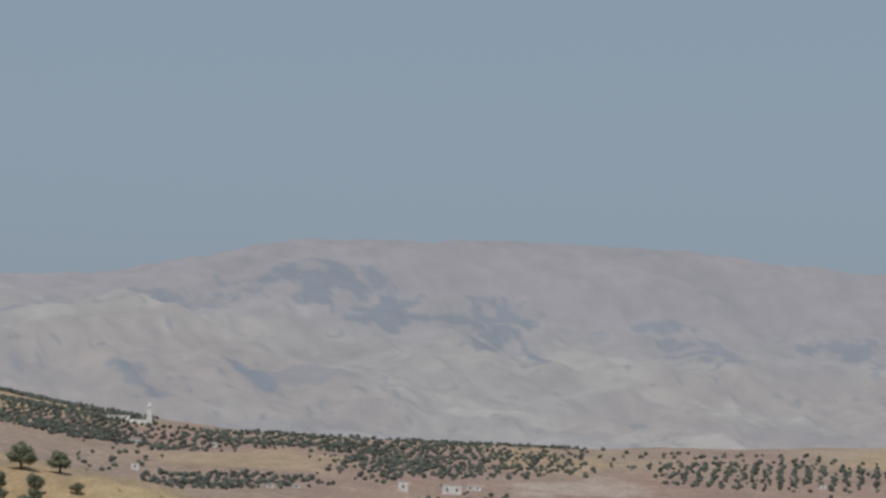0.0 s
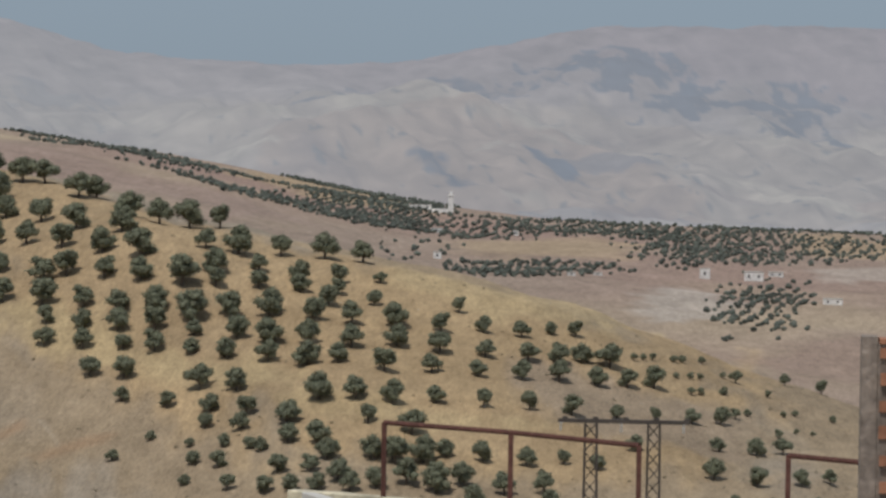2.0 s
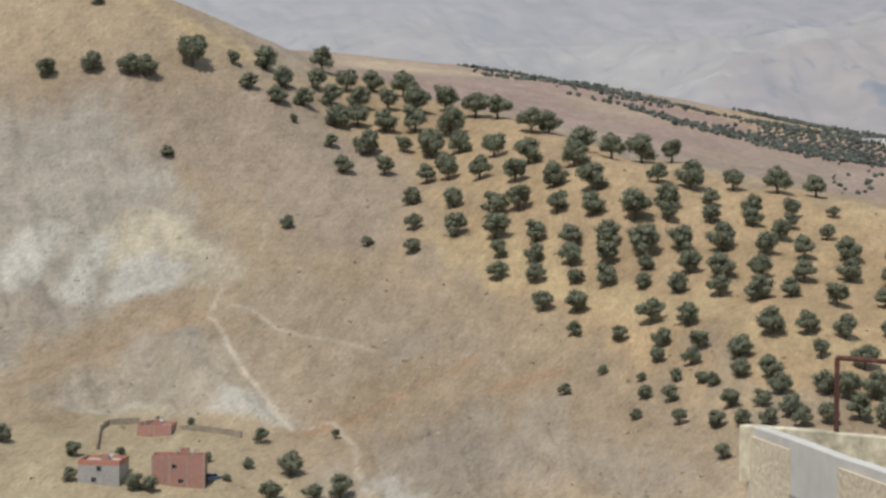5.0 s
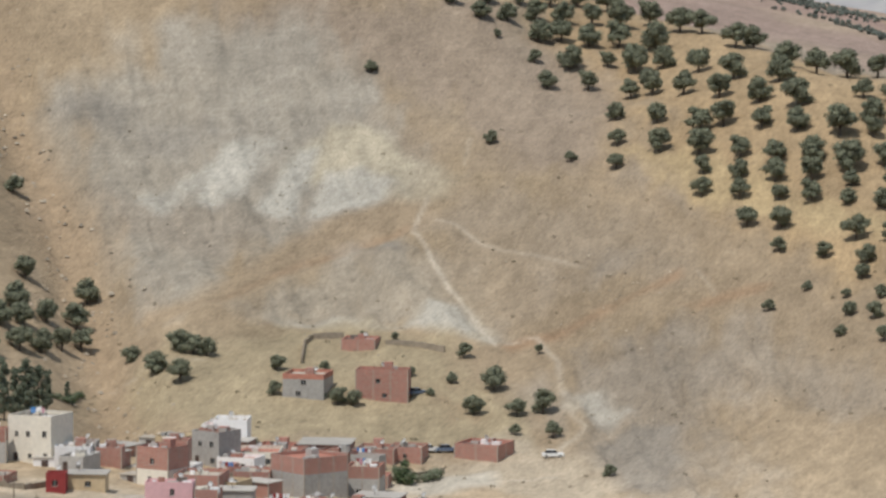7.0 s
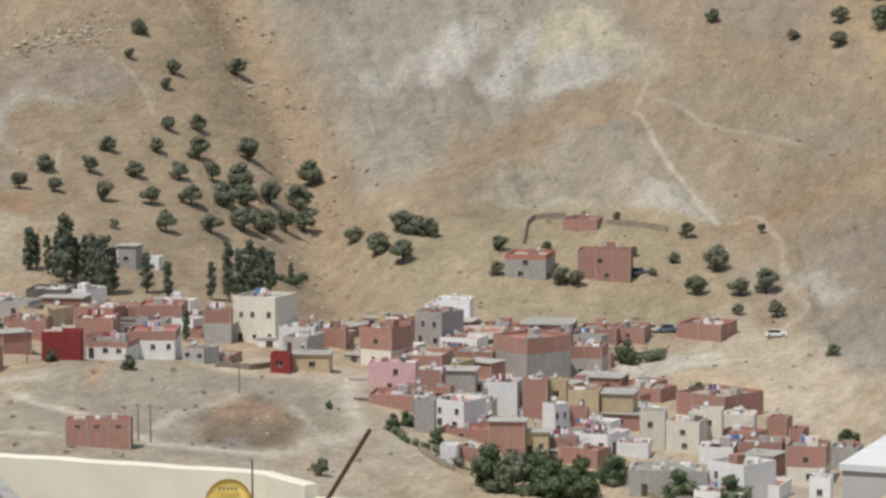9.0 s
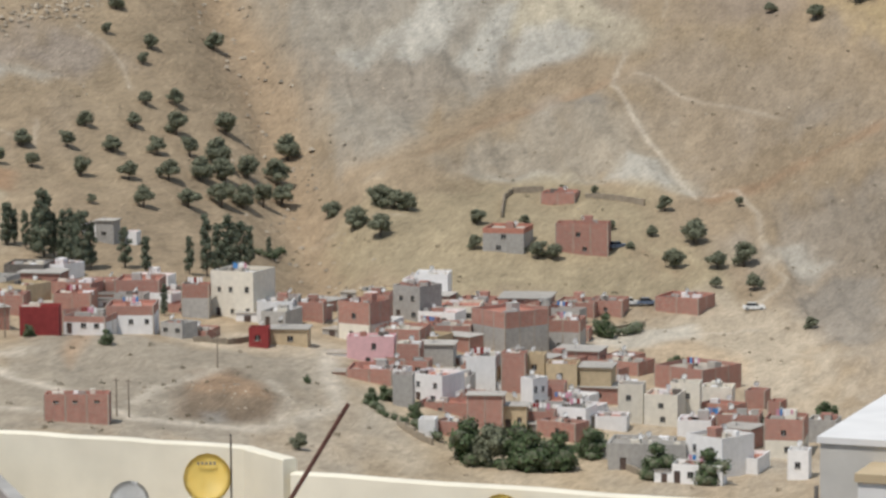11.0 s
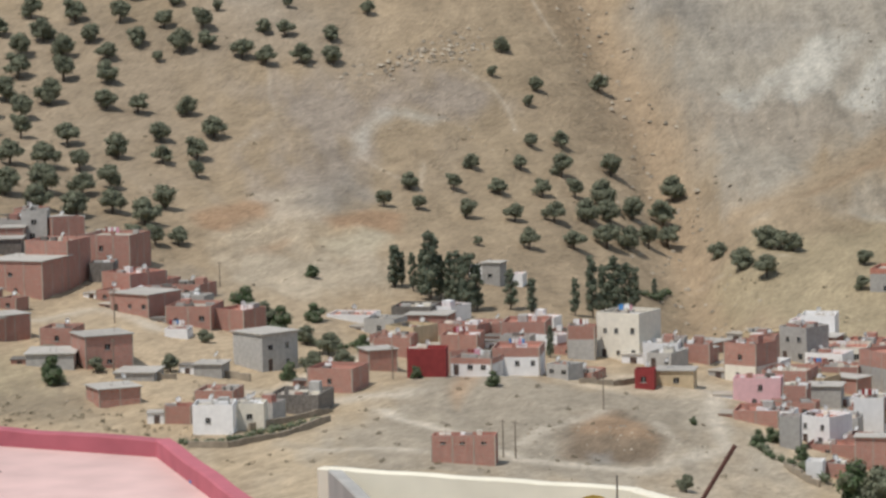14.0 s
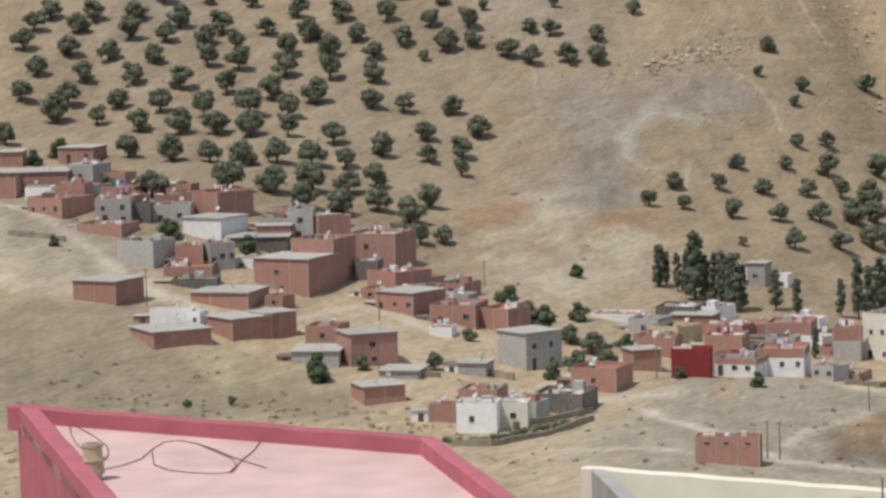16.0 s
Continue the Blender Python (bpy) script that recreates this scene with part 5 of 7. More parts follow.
def window(home, face, u0, u1, v0, v1, parent):
    """Frame and pane set into an opening. face: a function from u, depth, v to local coordinates."""
    def slab(a0, a1, d0, d1, b0, b1):
        bm = bmesh.new()
        v = [bm.verts.new(face(p, d, q)) for q in (b0, b1) for p, d in ((a0, d0), (a1, d0), (a1, d1), (a0, d1))]
        for f in ((3, 2, 1, 0), (4, 5, 6, 7), (0, 1, 5, 4), (1, 2, 6, 5), (2, 3, 7, 6), (3, 0, 4, 7)):
            bm.faces.new([v[i] for i in f])
        bmesh.ops.recalc_face_normals(bm, faces=bm.faces)
        return bm
    pane = part("window", slab(u0, u1, 0.16, 0.22, v0, v1), "pane", parent)
    part("sill", slab(u0 - 0.08, u1 + 0.08, -0.06, 0.1, v0 - 0.09, v0), "concrete", pane)
    part("frame", slab((u0 + u1) / 2 - 0.03, (u0 + u1) / 2 + 0.03, 0.12, 0.17, v0, v1), "frame", pane)


def house(x, y, turn, w, d, h, style, windows, slab=False, slits=False):
    """A flat-roofed house. x, y: its near corner; the two seen walls run w back to one side and d to the other."""
    c, s = math.cos(radians(turn)), math.sin(radians(turn))
    corners = [(x + c * px - s * py, y + s * px + c * py) for px, py in ((0, 0), (-w, 0), (-w, d), (0, d))]
    z0 = land(x, y)
    low = min(land(*p) for p in corners) - z0 - 0.4
    high = max(land(*p) for p in corners) - z0
    h = max(h, 1.2)
    home = thing("house", x, y, z0, turn)
    on_w = w * c >= 0 and (w > 1.2 * d or abs(math.sin(radians(turn + math.degrees(math.atan2(x, y))))) < 0.7)
    span = w if on_w else d
    storeys = 2 if h > 4.6 else 1
    holes = []
    if windows:
        each = max(1, math.ceil(windows / storeys))
        for st in range(storeys):
            for i in range(each):
                u = (i + 0.5 + mason.uniform(-0.12, 0.12)) / each * span
                v = h * (0.38 if storeys == 1 else 0.14 + 0.44 * st)
                tall = min(mason.uniform(0.7, 1.0), h * 0.28)
                if slits:
                    v, tall = h * 0.72, 0.3
                door = st == 0 and i == 0 and each > 1 and h > 2.6 and not slits
                half = 0.45 if door else min(mason.uniform(0.32, 0.48), span / each * 0.28)
                holes.append((u - half, u + half, 0.06 if door else v, (2.0 if door else v + tall), door))
    top = h
    start = low
    for k, (mat, share) in enumerate(STYLE[style]):
        stop = h * share
        bm = bmesh.new()
        cut = [hole[:4] for hole in holes if (k == 0 and hole[2] < h * STYLE[style][0][1] - 0.1) or (k == 1 and hole[2] >= h * STYLE[style][0][1] - 0.1)]
        cut = [(a, b, q0, min(q1, stop - 0.12)) for a, b, q0, q1 in cut if q0 < stop - 0.3]
        wall_face(bm, Vector((-w, 0, 0)), Vector((w, 0, 0)), start, stop, cut if on_w else [], Vector((0, -1, 0)))
        wall_face(bm, Vector((0, 0, 0)), Vector((0, d, 0)), start, stop, [] if on_w else cut, Vector((1, 0, 0)))
        wall_face(bm, Vector((0, d, 0)), Vector((-w, 0, 0)), start, stop, [], Vector((0, 1, 0)))
        wall_face(bm, Vector((-w, d, 0)), Vector((0, -d, 0)), start, stop, [], Vector((-1, 0, 0)))
        wall = part("wall", bm, mat, home)
        for a, b, q0, q1 in cut:
            face = (lambda p, t, q: (-w + p, t, q)) if on_w else (lambda p, t, q: (-t, p, q))
            if q0 < 0.1:
                door = bmesh.new()
                v = [door.verts.new(face(p, t, q)) for q in (q0, q1) for p, t in ((a, 0.15), (b, 0.15), (b, 0.22), (a, 0.22))]
                for f in ((3, 2, 1, 0), (4, 5, 6, 7), (0, 1, 5, 4), (1, 2, 6, 5), (2, 3, 7, 6), (3, 0, 4, 7)):
                    door.faces.new([v[i] for i in f])
                part("door", door, "door", wall)
            else:
                window(home, face, a, b, q0, q1, wall)
        start = stop
    if slab:
        o = 0.3
        part("roof", boxed(-w - o, o, -o, d + o, h, h + 0.17), "concrete", home, "pale concrete roof slab with overhanging edge")
    else:
        rim = min(0.55, h * 0.2)
        part("roof", boxed(-w + 0.16, -0.16, 0.16, d - 0.16, h - rim - 0.15, h - rim), mason.choice(("roof", "roof_red")), home)
        bm = bmesh.new()
        for x0, x1, y0, y1 in ((-w, 0, 0, 0.16), (-w, 0, d - 0.16, d), (-w, -w + 0.16, 0.16, d - 0.16), (-0.16, 0, 0.16, d - 0.16)):
            box(bm, x0 + 0.003, x1 - 0.003, y0 + 0.003, y1 - 0.003, h - rim, h + 0.03)
        part("parapet", bm, STYLE[style][-1][0], home)
    if "brick" in style:
        # concrete posts and a ring beam show in the brickwork
        posts = {(-0.02, 0.02), (-w + 0.02, 0.02), (-0.02, d - 0.02)}
        posts |= {(-w * i / max(1, round(w / 3.4)), 0.02) for i in range(1, max(1, round(w / 3.4)))}
        posts |= {(-0.02, d * i / max(1, round(d / 3.4))) for i in range(1, max(1, round(d / 3.4)))}
        for px, py in sorted(posts):
            if not any((on_w and hole[0] - 0.1 < w + px < hole[1] + 0.1) or (not on_w and hole[0] - 0.1 < py < hole[1] + 0.1) for hole in holes):
                part("concrete_post", boxed(px - 0.11, px + 0.06, py - 0.06, py + 0.11, low, h - 0.02), "roof", home)
    if not slab and w > 4 and d > 4 and mason.random() < 0.5:
        # the stair head and a low half-built wall on the roof
        rim = min(0.55, h * 0.2)
        sx, sy = -w * mason.uniform(0.35, 0.8), d * mason.uniform(0.35, 0.7)
        tall = mason.uniform(0.9, 1.7)
        part("stair_head", boxed(sx, sx + 1.6, sy, sy + 1.6, h - rim, h - rim + tall), mason.choice(("brick", "brick", "render", STYLE[style][0][0])), home)
    if mason.random() < 0.55:
        for i in range(mason.randint(1, 3)):
            bm = bmesh.new()
            px, py = -w * mason.uniform(0.1, 0.9), d * mason.uniform(0.1, 0.9)
            tube(bm, (px, py, h - 0.7), (px, py, h + mason.uniform(0.5, 0.9)), 0.03, None, 5)
            part("reinforcing_bar", bm, "rust", home)
    if h > 2.0 and w > 3.5 and mason.random() < 0.5:
        # a lean-to built against the side
        aw, ad, ah = mason.uniform(2.0, 3.6), min(d * 0.8, mason.uniform(2.5, 4.0)), mason.uniform(1.6, 2.1)
        back = d * 0.1
        annex = part("lean_to", boxed(-w - aw, -w - 0.004, back, back + ad, low - 0.5, ah), mason.choice(("brick", "brick", "render", "dark", "white")), home)
        part("roof", boxed(-w - aw - 0.2, -w - 0.006, back - 0.2, back + ad + 0.1, ah, ah + 0.12), mason.choice(("roof", "concrete", "dark")), annex)
        part("door", boxed(-w - aw * 0.62, -w - aw * 0.3, back - 0.03, back + 0.05, 0.05, 1.5), "door", annex)
    if not slab and w > 3.5 and d > 3:
        # blocks, boards and barrels left on the roof
        rim = min(0.55, h * 0.2)
        for i in range(mason.randint(2, 5)):
            px, py = -w * mason.uniform(0.12, 0.88), d * mason.uniform(0.12, 0.75)
            a, b, e = mason.uniform(0.2, 0.9), mason.uniform(0.2, 0.5), rim + mason.uniform(-0.1, 0.5)
            part("crate", boxed(px - a, px + a, py - b, py + b, h - rim, h - rim + e), mason.choice(("brick", "white", "render", "dark", "concrete", "cream")), home)
    tagged(home, LOOKS[style], "house", "village houses")
    if not slab and mason.random() < 0.9 and w > 2.5 and d > 2.5:
        roof_dish(corners, z0 + h - min(0.55, h * 0.2), h)
    if not slab and w > 3.6 and d > 2.5 and mason.random() < 0.16:
        (ax, ay), (bx, by), _, (dx, dy) = corners
        laundry_line(ax + (bx - ax) * 0.5 + (dx - ax) * 0.4, ay + (by - ay) * 0.5 + (dy - ay) * 0.4, z0 + h - min(0.55, h * 0.2), turn)
    elif slab and mason.random() < 0.3:
        roof_dish(corners, z0 + h + 0.17, h)
    return home


def laundry_line(x, y, z, turn, n=5):
    line = thing("laundry_line", x, y, z, turn)
    for px in (-1.6, 1.6):
        bm = bmesh.new()
        tube(bm, (px, 0, 0), (px, 0, 1.7), 0.03, None, 6)
        part("post", bm, "wood_pole", line)
    bm = bmesh.new()
    tube(bm, (-1.6, 0, 1.62), (1.6, 0, 1.62), 0.008, None, 4)
    part("cord", bm, "cable", line)
    for i in range(n):
        px = -1.4 + 2.6 * i / n
        drop = mason.uniform(0.6, 1.0)
        part("cloth", boxed(px, px + mason.uniform(0.35, 0.5), -0.02, 0.02, 1.62 - drop, 1.63), mason.choice(("white", "cloth_pink", "clothes_blue", "white", "red")), line)
    tagged(line, "washing hung on a line over a flat roof", "laundry line", "washing lines")


def dish_parts(dish, mat, size, tilt=55):
    bm = bmesh.new()
    rings = []
    for k in range(5):
        r = size / 2 * k / 4
        rings.append([bm.verts.new((math.cos(i * math.tau / 16) * r, math.sin(i * math.tau / 16) * r * 1.08, r * r * 0.5 / size)) for i in range(16 if k else 1)])
    for i in range(16):
        bm.faces.new((rings[0][0], rings[1][i], rings[1][(i + 1) % 16]))
        for k in range(1, 4):
            bm.faces.new((rings[k][i], rings[k + 1][i], rings[k + 1][(i + 1) % 16], rings[k][(i + 1) % 16]))
    bmesh.ops.solidify(bm, geom=bm.faces[:], thickness=0.02)
    turn = Matrix.Translation((0, -0.06, size * 0.75)) @ Matrix.Rotation(radians(tilt), 4, "X")
    bm.transform(turn)
    reflector = part("reflector", bm, mat, dish, smooth=True)
    bm = bmesh.new()
    tip = turn @ Vector((0, -size * 0.62, size * 0.45))
    tube(bm, turn @ Vector((0, -size * 0.5, size * 0.1)), tip, 0.015 * size / 0.8, None, 6)
    part("feed_arm", bm, "frame", dish)
    bm = bmesh.new()
    tube(bm, tip - Vector((0, 0, 0.06)), tip + Vector((0, 0, 0.05)), 0.04, None, 8)
    part("receiver", bm, "dish_white", dish)
    bm = bmesh.new()
    tube(bm, (0, 0.05, 0), (0, 0.05, size * 0.78), 0.03, None, 8)
    part("mast", bm, "lattice", dish)


def roof_dish(corners, z, h):
    f, g = mason.uniform(0.25, 0.75), mason.uniform(0.25, 0.75)
    (ax, ay), (bx, by), _, (dx, dy) = corners
    dish = thing("satellite_dish", ax + (bx - ax) * f + (dx - ax) * g, ay + (by - ay) * f + (dy - ay) * g, z, mason.uniform(-40, 60))
    dish_parts(dish, "dish_white", 0.9)
    for ob in dish.children:
        ob.location.z += 0.55
    bm = bmesh.new()
    tube(bm, (0, 0.05, 0), (0, 0.05, 0.56), 0.03, None, 6)
    part("stand", bm, "lattice", dish)
    tagged(dish, "white satellite dish on a flat village roof", "satellite dish", "roof dishes")


distant_house(-18, 1803, 1, 5.4, 5.4)
distant_house(-180, 2016, 5, 6.7, 3.0)
distant_house(-84, 1705, 3, 4.0, 1.7)
distant_house(8, 1817, -0, 10.3, 4.8)
distant_house(46, 1669, -2, 9.5, 2.8)
distant_house(-159, 1785, 5, 4.2, 3.6)
distant_house(-136, 2064, 4, 3.4, 2.8)
distant_house(-72, 1736, 2, 4.6, 1.4)
distant_house(-207, 2192, 5, 14.7, 2.9)
distant_house(20, 1842, -1, 8.0, 2.5)
distant_house(222, 1955, -6, 3.9, 2.0)
distant_house(158, 1999, -5, 2.7, 1.7)
house(-407.3, 530.7, 31, 7.9, 8.1, 3.0, "brick", 0, slab=True)
house(-389.6, 505.2, 25, 7.4, 8.3, 3.9, "brick", 1)
house(-394.5, 536.6, 14, 7.2, 7.2, 3.3, "brick", 2, slab=True)
house(-381.0, 518.0, 0, 6.0, 6.0, 4.1, "render", 1)
house(-384.3, 514.3, 30, 15.0, 11.0, 3.2, "brick", 0, slab=True)
house(-381.9, 506.1, 28, 5.0, 5.6, 2.0, "white", 0)
house(-370.3, 493.5, -7, 8.6, 8.6, 3.9, "brick", 3)
house(-372.9, 504.1, 21, 5.4, 6.0, 3.6, "brick", 0)
house(-359.1, 499.3, 29, 6.4, 7.1, 4.9, "render", 3)
# open porch given as a dark box, its shade put into the colour
house(-357.3, 503.0, 25, 3.5, 3.8, 3.7, "dark", 0)
house(-352.0, 508.0, 28, 7.3, 6.6, 3.9, "render", 2)
house(-356.4, 515.8, 28, 7.4, 6.7, 3.0, "brick", 0)
house(-348.4, 511.6, -21, 8.0, 8.0, 5.8, "brick", 0)
house(-341.8, 502.8, -1, 8.4, 8.4, 4.1, "white", 0, slab=True)
house(-328.7, 504.4, 27, 11.1, 9.1, 3.2, "dark", 0, slab=True)
house(-339.8, 478.7, 3, 7.4, 7.4, 4.9, "render", 0)
house(-333.9, 485.2, 28, 4.7, 4.5, 4.1, "brick", 0)
house(-332.9, 485.9, -38, 3.8, 4.7, 4.5, "render", 3)
house(-328.2, 479.4, 28, 8.3, 8.8, 2.7, "brick", 0)
house(-324.1, 475.0, 28, 7.7, 6.1, 2.3, "dark", 0)
house(-329.4, 452.9, 2, 8.4, 8.4, 4.0, "brick", 0, slab=True)
house(-313.7, 468.7, 13, 10.2, 10.2, 3.0, "brick", 0, slab=True)
house(-310.0, 473.5, -3, 3.5, 3.5, 2.5, "brick", 1)
house(-309.6, 448.5, 9, 2.3, 3.2, 3.0, "white", 1)
house(-302.0, 446.5, -23, 7.5, 7.5, 3.4, "brick", 0, slab=True)
house(-299.8, 452.7, -28, 5.7, 5.7, 3.8, "brick", 0, slab=True)
house(-308.3, 433.6, -33, 9.8, 9.8, 2.7, "brick", 0, slab=True)
house(-329.6, 514.4, 26, 4.6, 4.6, 5.9, "render", 1)
house(-328.3, 514.1, -39, 3.3, 6.1, 4.8, "brick", 0)
house(-331.5, 509.7, 27, 6.1, 4.6, 3.5, "brick", 0, slab=True)
house(-312.8, 494.4, 4, 8.3, 8.3, 8.3, "brick", 0)
house(-312.2, 485.2, 4, 10.6, 10.6, 6.4, "brick", 1, slab=True)
house(-309.9, 510.2, 8, 9.5, 9.5, 6.7, "brick", 2)
# porch whose inner shade is drawn as a solid dark block
house(-308.3, 501.8, 20, 4.2, 4.7, 3.7, "dark", 0)
house(-301.2, 495.7, -21, 7.9, 7.9, 4.1, "brick", 0)
house(-290.4, 483.5, -10, 8.3, 8.3, 3.8, "brick", 3, slab=True)
house(-279.0, 484.4, 15, 7.7, 8.6, 4.0, "brick", 2)
house(-273.8, 486.2, -9, 6.0, 6.0, 4.1, "brick", 0)
house(-277.9, 474.7, 18, 3.8, 4.2, 1.8, "white", 0)
house(-287.8, 455.7, 15, 5.5, 6.1, 3.4, "brick", 1)
house(-279.3, 445.7, -40, 7.1, 7.7, 5.1, "brick", 1, slab=True)
house(-280.9, 444.7, 25, 7.5, 8.4, 2.5, "render", 0, slab=True)
house(-266.8, 445.2, 18, 6.2, 6.9, 1.3, "render", 0, slab=True)
house(-264.5, 425.5, -40, 6.2, 6.4, 2.5, "brick", 0, slab=True)
house(-260.8, 455.7, 15, 4.5, 5.1, 2.1, "render", 0, slab=True)
house(-258.1, 464.0, -22, 7.3, 7.3, 6.0, "render", 4, slab=True)
house(-257.3, 508.6, 2, 5.6, 5.6, 3.3, "render", 1)
house(-259.2, 526.7, 12, 7.1, 7.9, 2.9, "dark", 0)
house(-250.8, 502.9, -15, 6.3, 6.3, 3.6, "ochre", 2)
house(-247.7, 495.6, 20, 6.2, 4.2, 3.4, "brick", 0)
house(-246.1, 477.3, -43, 4.8, 4.8, 3.2, "brick", 0, slab=True)
house(-229.4, 471.1, 20, 6.1, 4.0, 4.6, "red", 0)
house(-234.4, 483.1, -46, 2.0, 4.9, 3.4, "brick", 0)
house(-236.5, 453.0, 7, 7.3, 7.3, 3.8, "brick", 1)
house(-247.5, 435.6, 15, 5.9, 6.6, 2.7, "brick", 0)
house(-236.7, 416.4, 23, 5.8, 5.8, 4.3, "white", 1)
house(-234.8, 422.1, 22, 4.1, 4.5, 3.7, "cream", 1)
house(-245.9, 420.3, 24, 3.8, 3.7, 2.8, "brick", 0)
house(-233.1, 435.5, 12, 7.7, 8.7, 3.0, "dark", 0)
house(-219.9, 485.5, 18, 7.6, 8.1, 4.6, "white_brick", 3)
house(-234.2, 519.6, 16, 7.5, 8.3, 4.6, "brick", 1)
house(-222.2, 512.9, 17, 4.5, 3.4, 5.8, "grey_brick", 0)
house(-215.8, 516.7, -5, 8.0, 8.0, 8.2, "cream", 5)
house(-209.1, 517.3, 16, 5.9, 5.9, 3.9, "white", 2)
house(-210.1, 522.3, 13, 3.7, 4.1, 4.1, "render", 1)
house(-205.8, 523.0, 14, 4.3, 4.7, 3.8, "brick", 0)
house(-214.6, 484.6, -12, 4.2, 4.2, 2.4, "render", 2)
house(-201.4, 488.1, 16, 3.1, 3.2, 3.2, "red", 1)
house(-196.8, 493.2, 15, 6.0, 4.8, 3.0, "ochre", 1, slab=True)
house(-190.4, 405.5, 19, 8.6, 3.2, 4.0, "brick", 3, slits=True)
house(-192.9, 510.8, -13, 6.2, 6.2, 6.6, "brick_cream", 2)
house(-198.7, 535.3, 12, 4.3, 4.8, 5.3, "brick", 1)
house(-195.8, 542.8, -20, 6.0, 6.0, 6.3, "render", 3)
house(-200.5, 570.8, 13, 6.1, 6.8, 5.0, "white", 1)
house(-183.0, 495.3, 14, 7.5, 4.0, 4.8, "pink", 2)
house(-183.6, 508.9, 7, 7.4, 8.2, 3.9, "brick", 0)
house(-178.6, 494.8, 10, 3.7, 4.2, 4.6, "brick", 0)
house(-176.2, 504.1, 13, 5.4, 4.9, 3.7, "render", 0, slab=True)
house(-187.8, 550.9, 13, 8.3, 8.8, 3.3, "cream", 2)
house(-181.1, 526.7, 13, 6.1, 6.8, 3.5, "brick", 0)
house(-174.4, 524.8, -34, 9.1, 9.1, 6.9, "grey_brick", 0)
house(-165.3, 537.1, 8, 5.7, 6.3, 5.3, "grey_brick", 1)
house(-180.8, 569.0, 11, 9.0, 9.1, 2.9, "brick", 0, slab=True)
house(-172.9, 570.4, 6, 7.1, 7.9, 2.7, "brick", 0)
house(-168.7, 573.7, 6, 6.1, 6.8, 3.0, "brick", 1)
house(-164.8, 491.1, 9, 4.6, 5.2, 5.6, "white", 0)
house(-164.7, 492.2, 11, 3.5, 3.9, 3.6, "ochre", 0)
house(-160.4, 492.5, 12, 3.7, 3.2, 6.5, "brick", 0)
house(-158.5, 496.3, 11, 2.8, 3.2, 5.9, "ochre", 1)
house(-152.5, 494.0, 11, 4.8, 4.7, 5.7, "ochre", 1)
house(-147.5, 495.5, 8, 5.0, 5.5, 5.3, "ochre", 0, slab=True)
house(-166.6, 471.4, -17, 5.7, 5.7, 4.8, "white", 3)
house(-169.0, 465.2, 14, 3.0, 3.2, 5.1, "render", 0)
house(-177.5, 479.2, 13, 6.9, 7.7, 2.6, "brick", 0)
house(-165.9, 482.3, 10, 4.7, 5.3, 3.5, "render", 1)
house(-154.9, 464.9, 12, 5.2, 3.2, 5.4, "brick", 0, slab=True)
house(-151.9, 466.9, 12, 3.5, 3.2, 3.9, "ochre", 2, slab=True)
house(-155.3, 480.5, -27, 2.6, 3.2, 5.3, "white", 4)
house(-151.6, 484.8, 11, 2.9, 3.2, 4.4, "brick", 0)
house(-148.0, 480.7, 11, 5.1, 5.3, 2.7, "render", 1)
house(-148.6, 470.1, 11, 4.0, 3.2, 2.9, "brick", 0)
house(-144.8, 473.3, -5, 4.6, 4.6, 3.3, "white", 2)
house(-139.3, 476.0, 10, 4.7, 4.5, 2.2, "white", 0)
house(-158.0, 454.3, -5, 3.9, 3.9, 2.5, "brick", 0)
house(-160.6, 451.3, 11, 2.4, 3.2, 2.6, "white", 0)
house(-156.5, 580.3, -6, 8.3, 8.3, 3.1, "brick", 0)
house(-138.9, 483.5, 10, 3.8, 3.8, 5.8, "cream", 1)
house(-133.4, 482.9, 3, 5.1, 5.7, 4.8, "cream", 2)
house(-131.8, 489.6, 9, 4.5, 3.9, 5.5, "cream", 1)
house(-128.6, 496.6, 8, 4.6, 4.7, 3.8, "cream", 0)
house(-136.3, 508.0, -24, 9.7, 9.7, 4.0, "brick", 0)
house(-124.5, 500.8, -0, 3.1, 3.5, 2.7, "brick", 0)
house(-120.5, 494.5, -4, 2.0, 3.2, 2.2, "brick", 0)
house(-119.5, 477.3, 8, 6.2, 5.2, 3.8, "brick", 1)
house(-110.2, 466.1, 7, 5.6, 6.3, 5.5, "brick_cream", 2)
house(-108.0, 476.9, 2, 4.2, 4.6, 3.1, "render", 0)
house(-122.7, 448.5, 9, 10.9, 3.2, 4.0, "render", 2)
house(-117.1, 446.9, -27, 6.7, 6.7, 5.5, "white", 4)
house(-118.1, 440.4, 8, 2.7, 3.2, 2.7, "brick", 0)
house(-105.6, 449.8, 6, 2.9, 3.3, 4.0, "white", 1)
house(-126.5, 476.5, 9, 5.0, 5.2, 2.7, "white", 0)
house(-240.0, 504.9, 15, 6.2, 6.9, 3.5, "brick", 0)
house(-198.7, 609.4, 6, 8.0, 8.9, 4.9, "farm", 1)
house(-183.4, 614.2, 10, 10.0, 4.9, 6.2, "brick", 1)
house(-198.9, 642.9, 9, 6.8, 7.6, 2.2, "brick", 0)
house(-261.3, 560.0, 4, 3.5, 3.5, 4.3, "render", 1, slab=True)
house(-258.8, 564.5, 10, 2.1, 3.2, 2.3, "white", 0)
house(-388.5, 516.4, 29, 4.5, 7.0, 2.5, "brick", 0)
house(-376.2, 521.5, 8, 6.7, 4.8, 2.6, "brick", 1)
house(-375.3, 509.6, -19, 4.7, 4.5, 1.9, "render", 1)
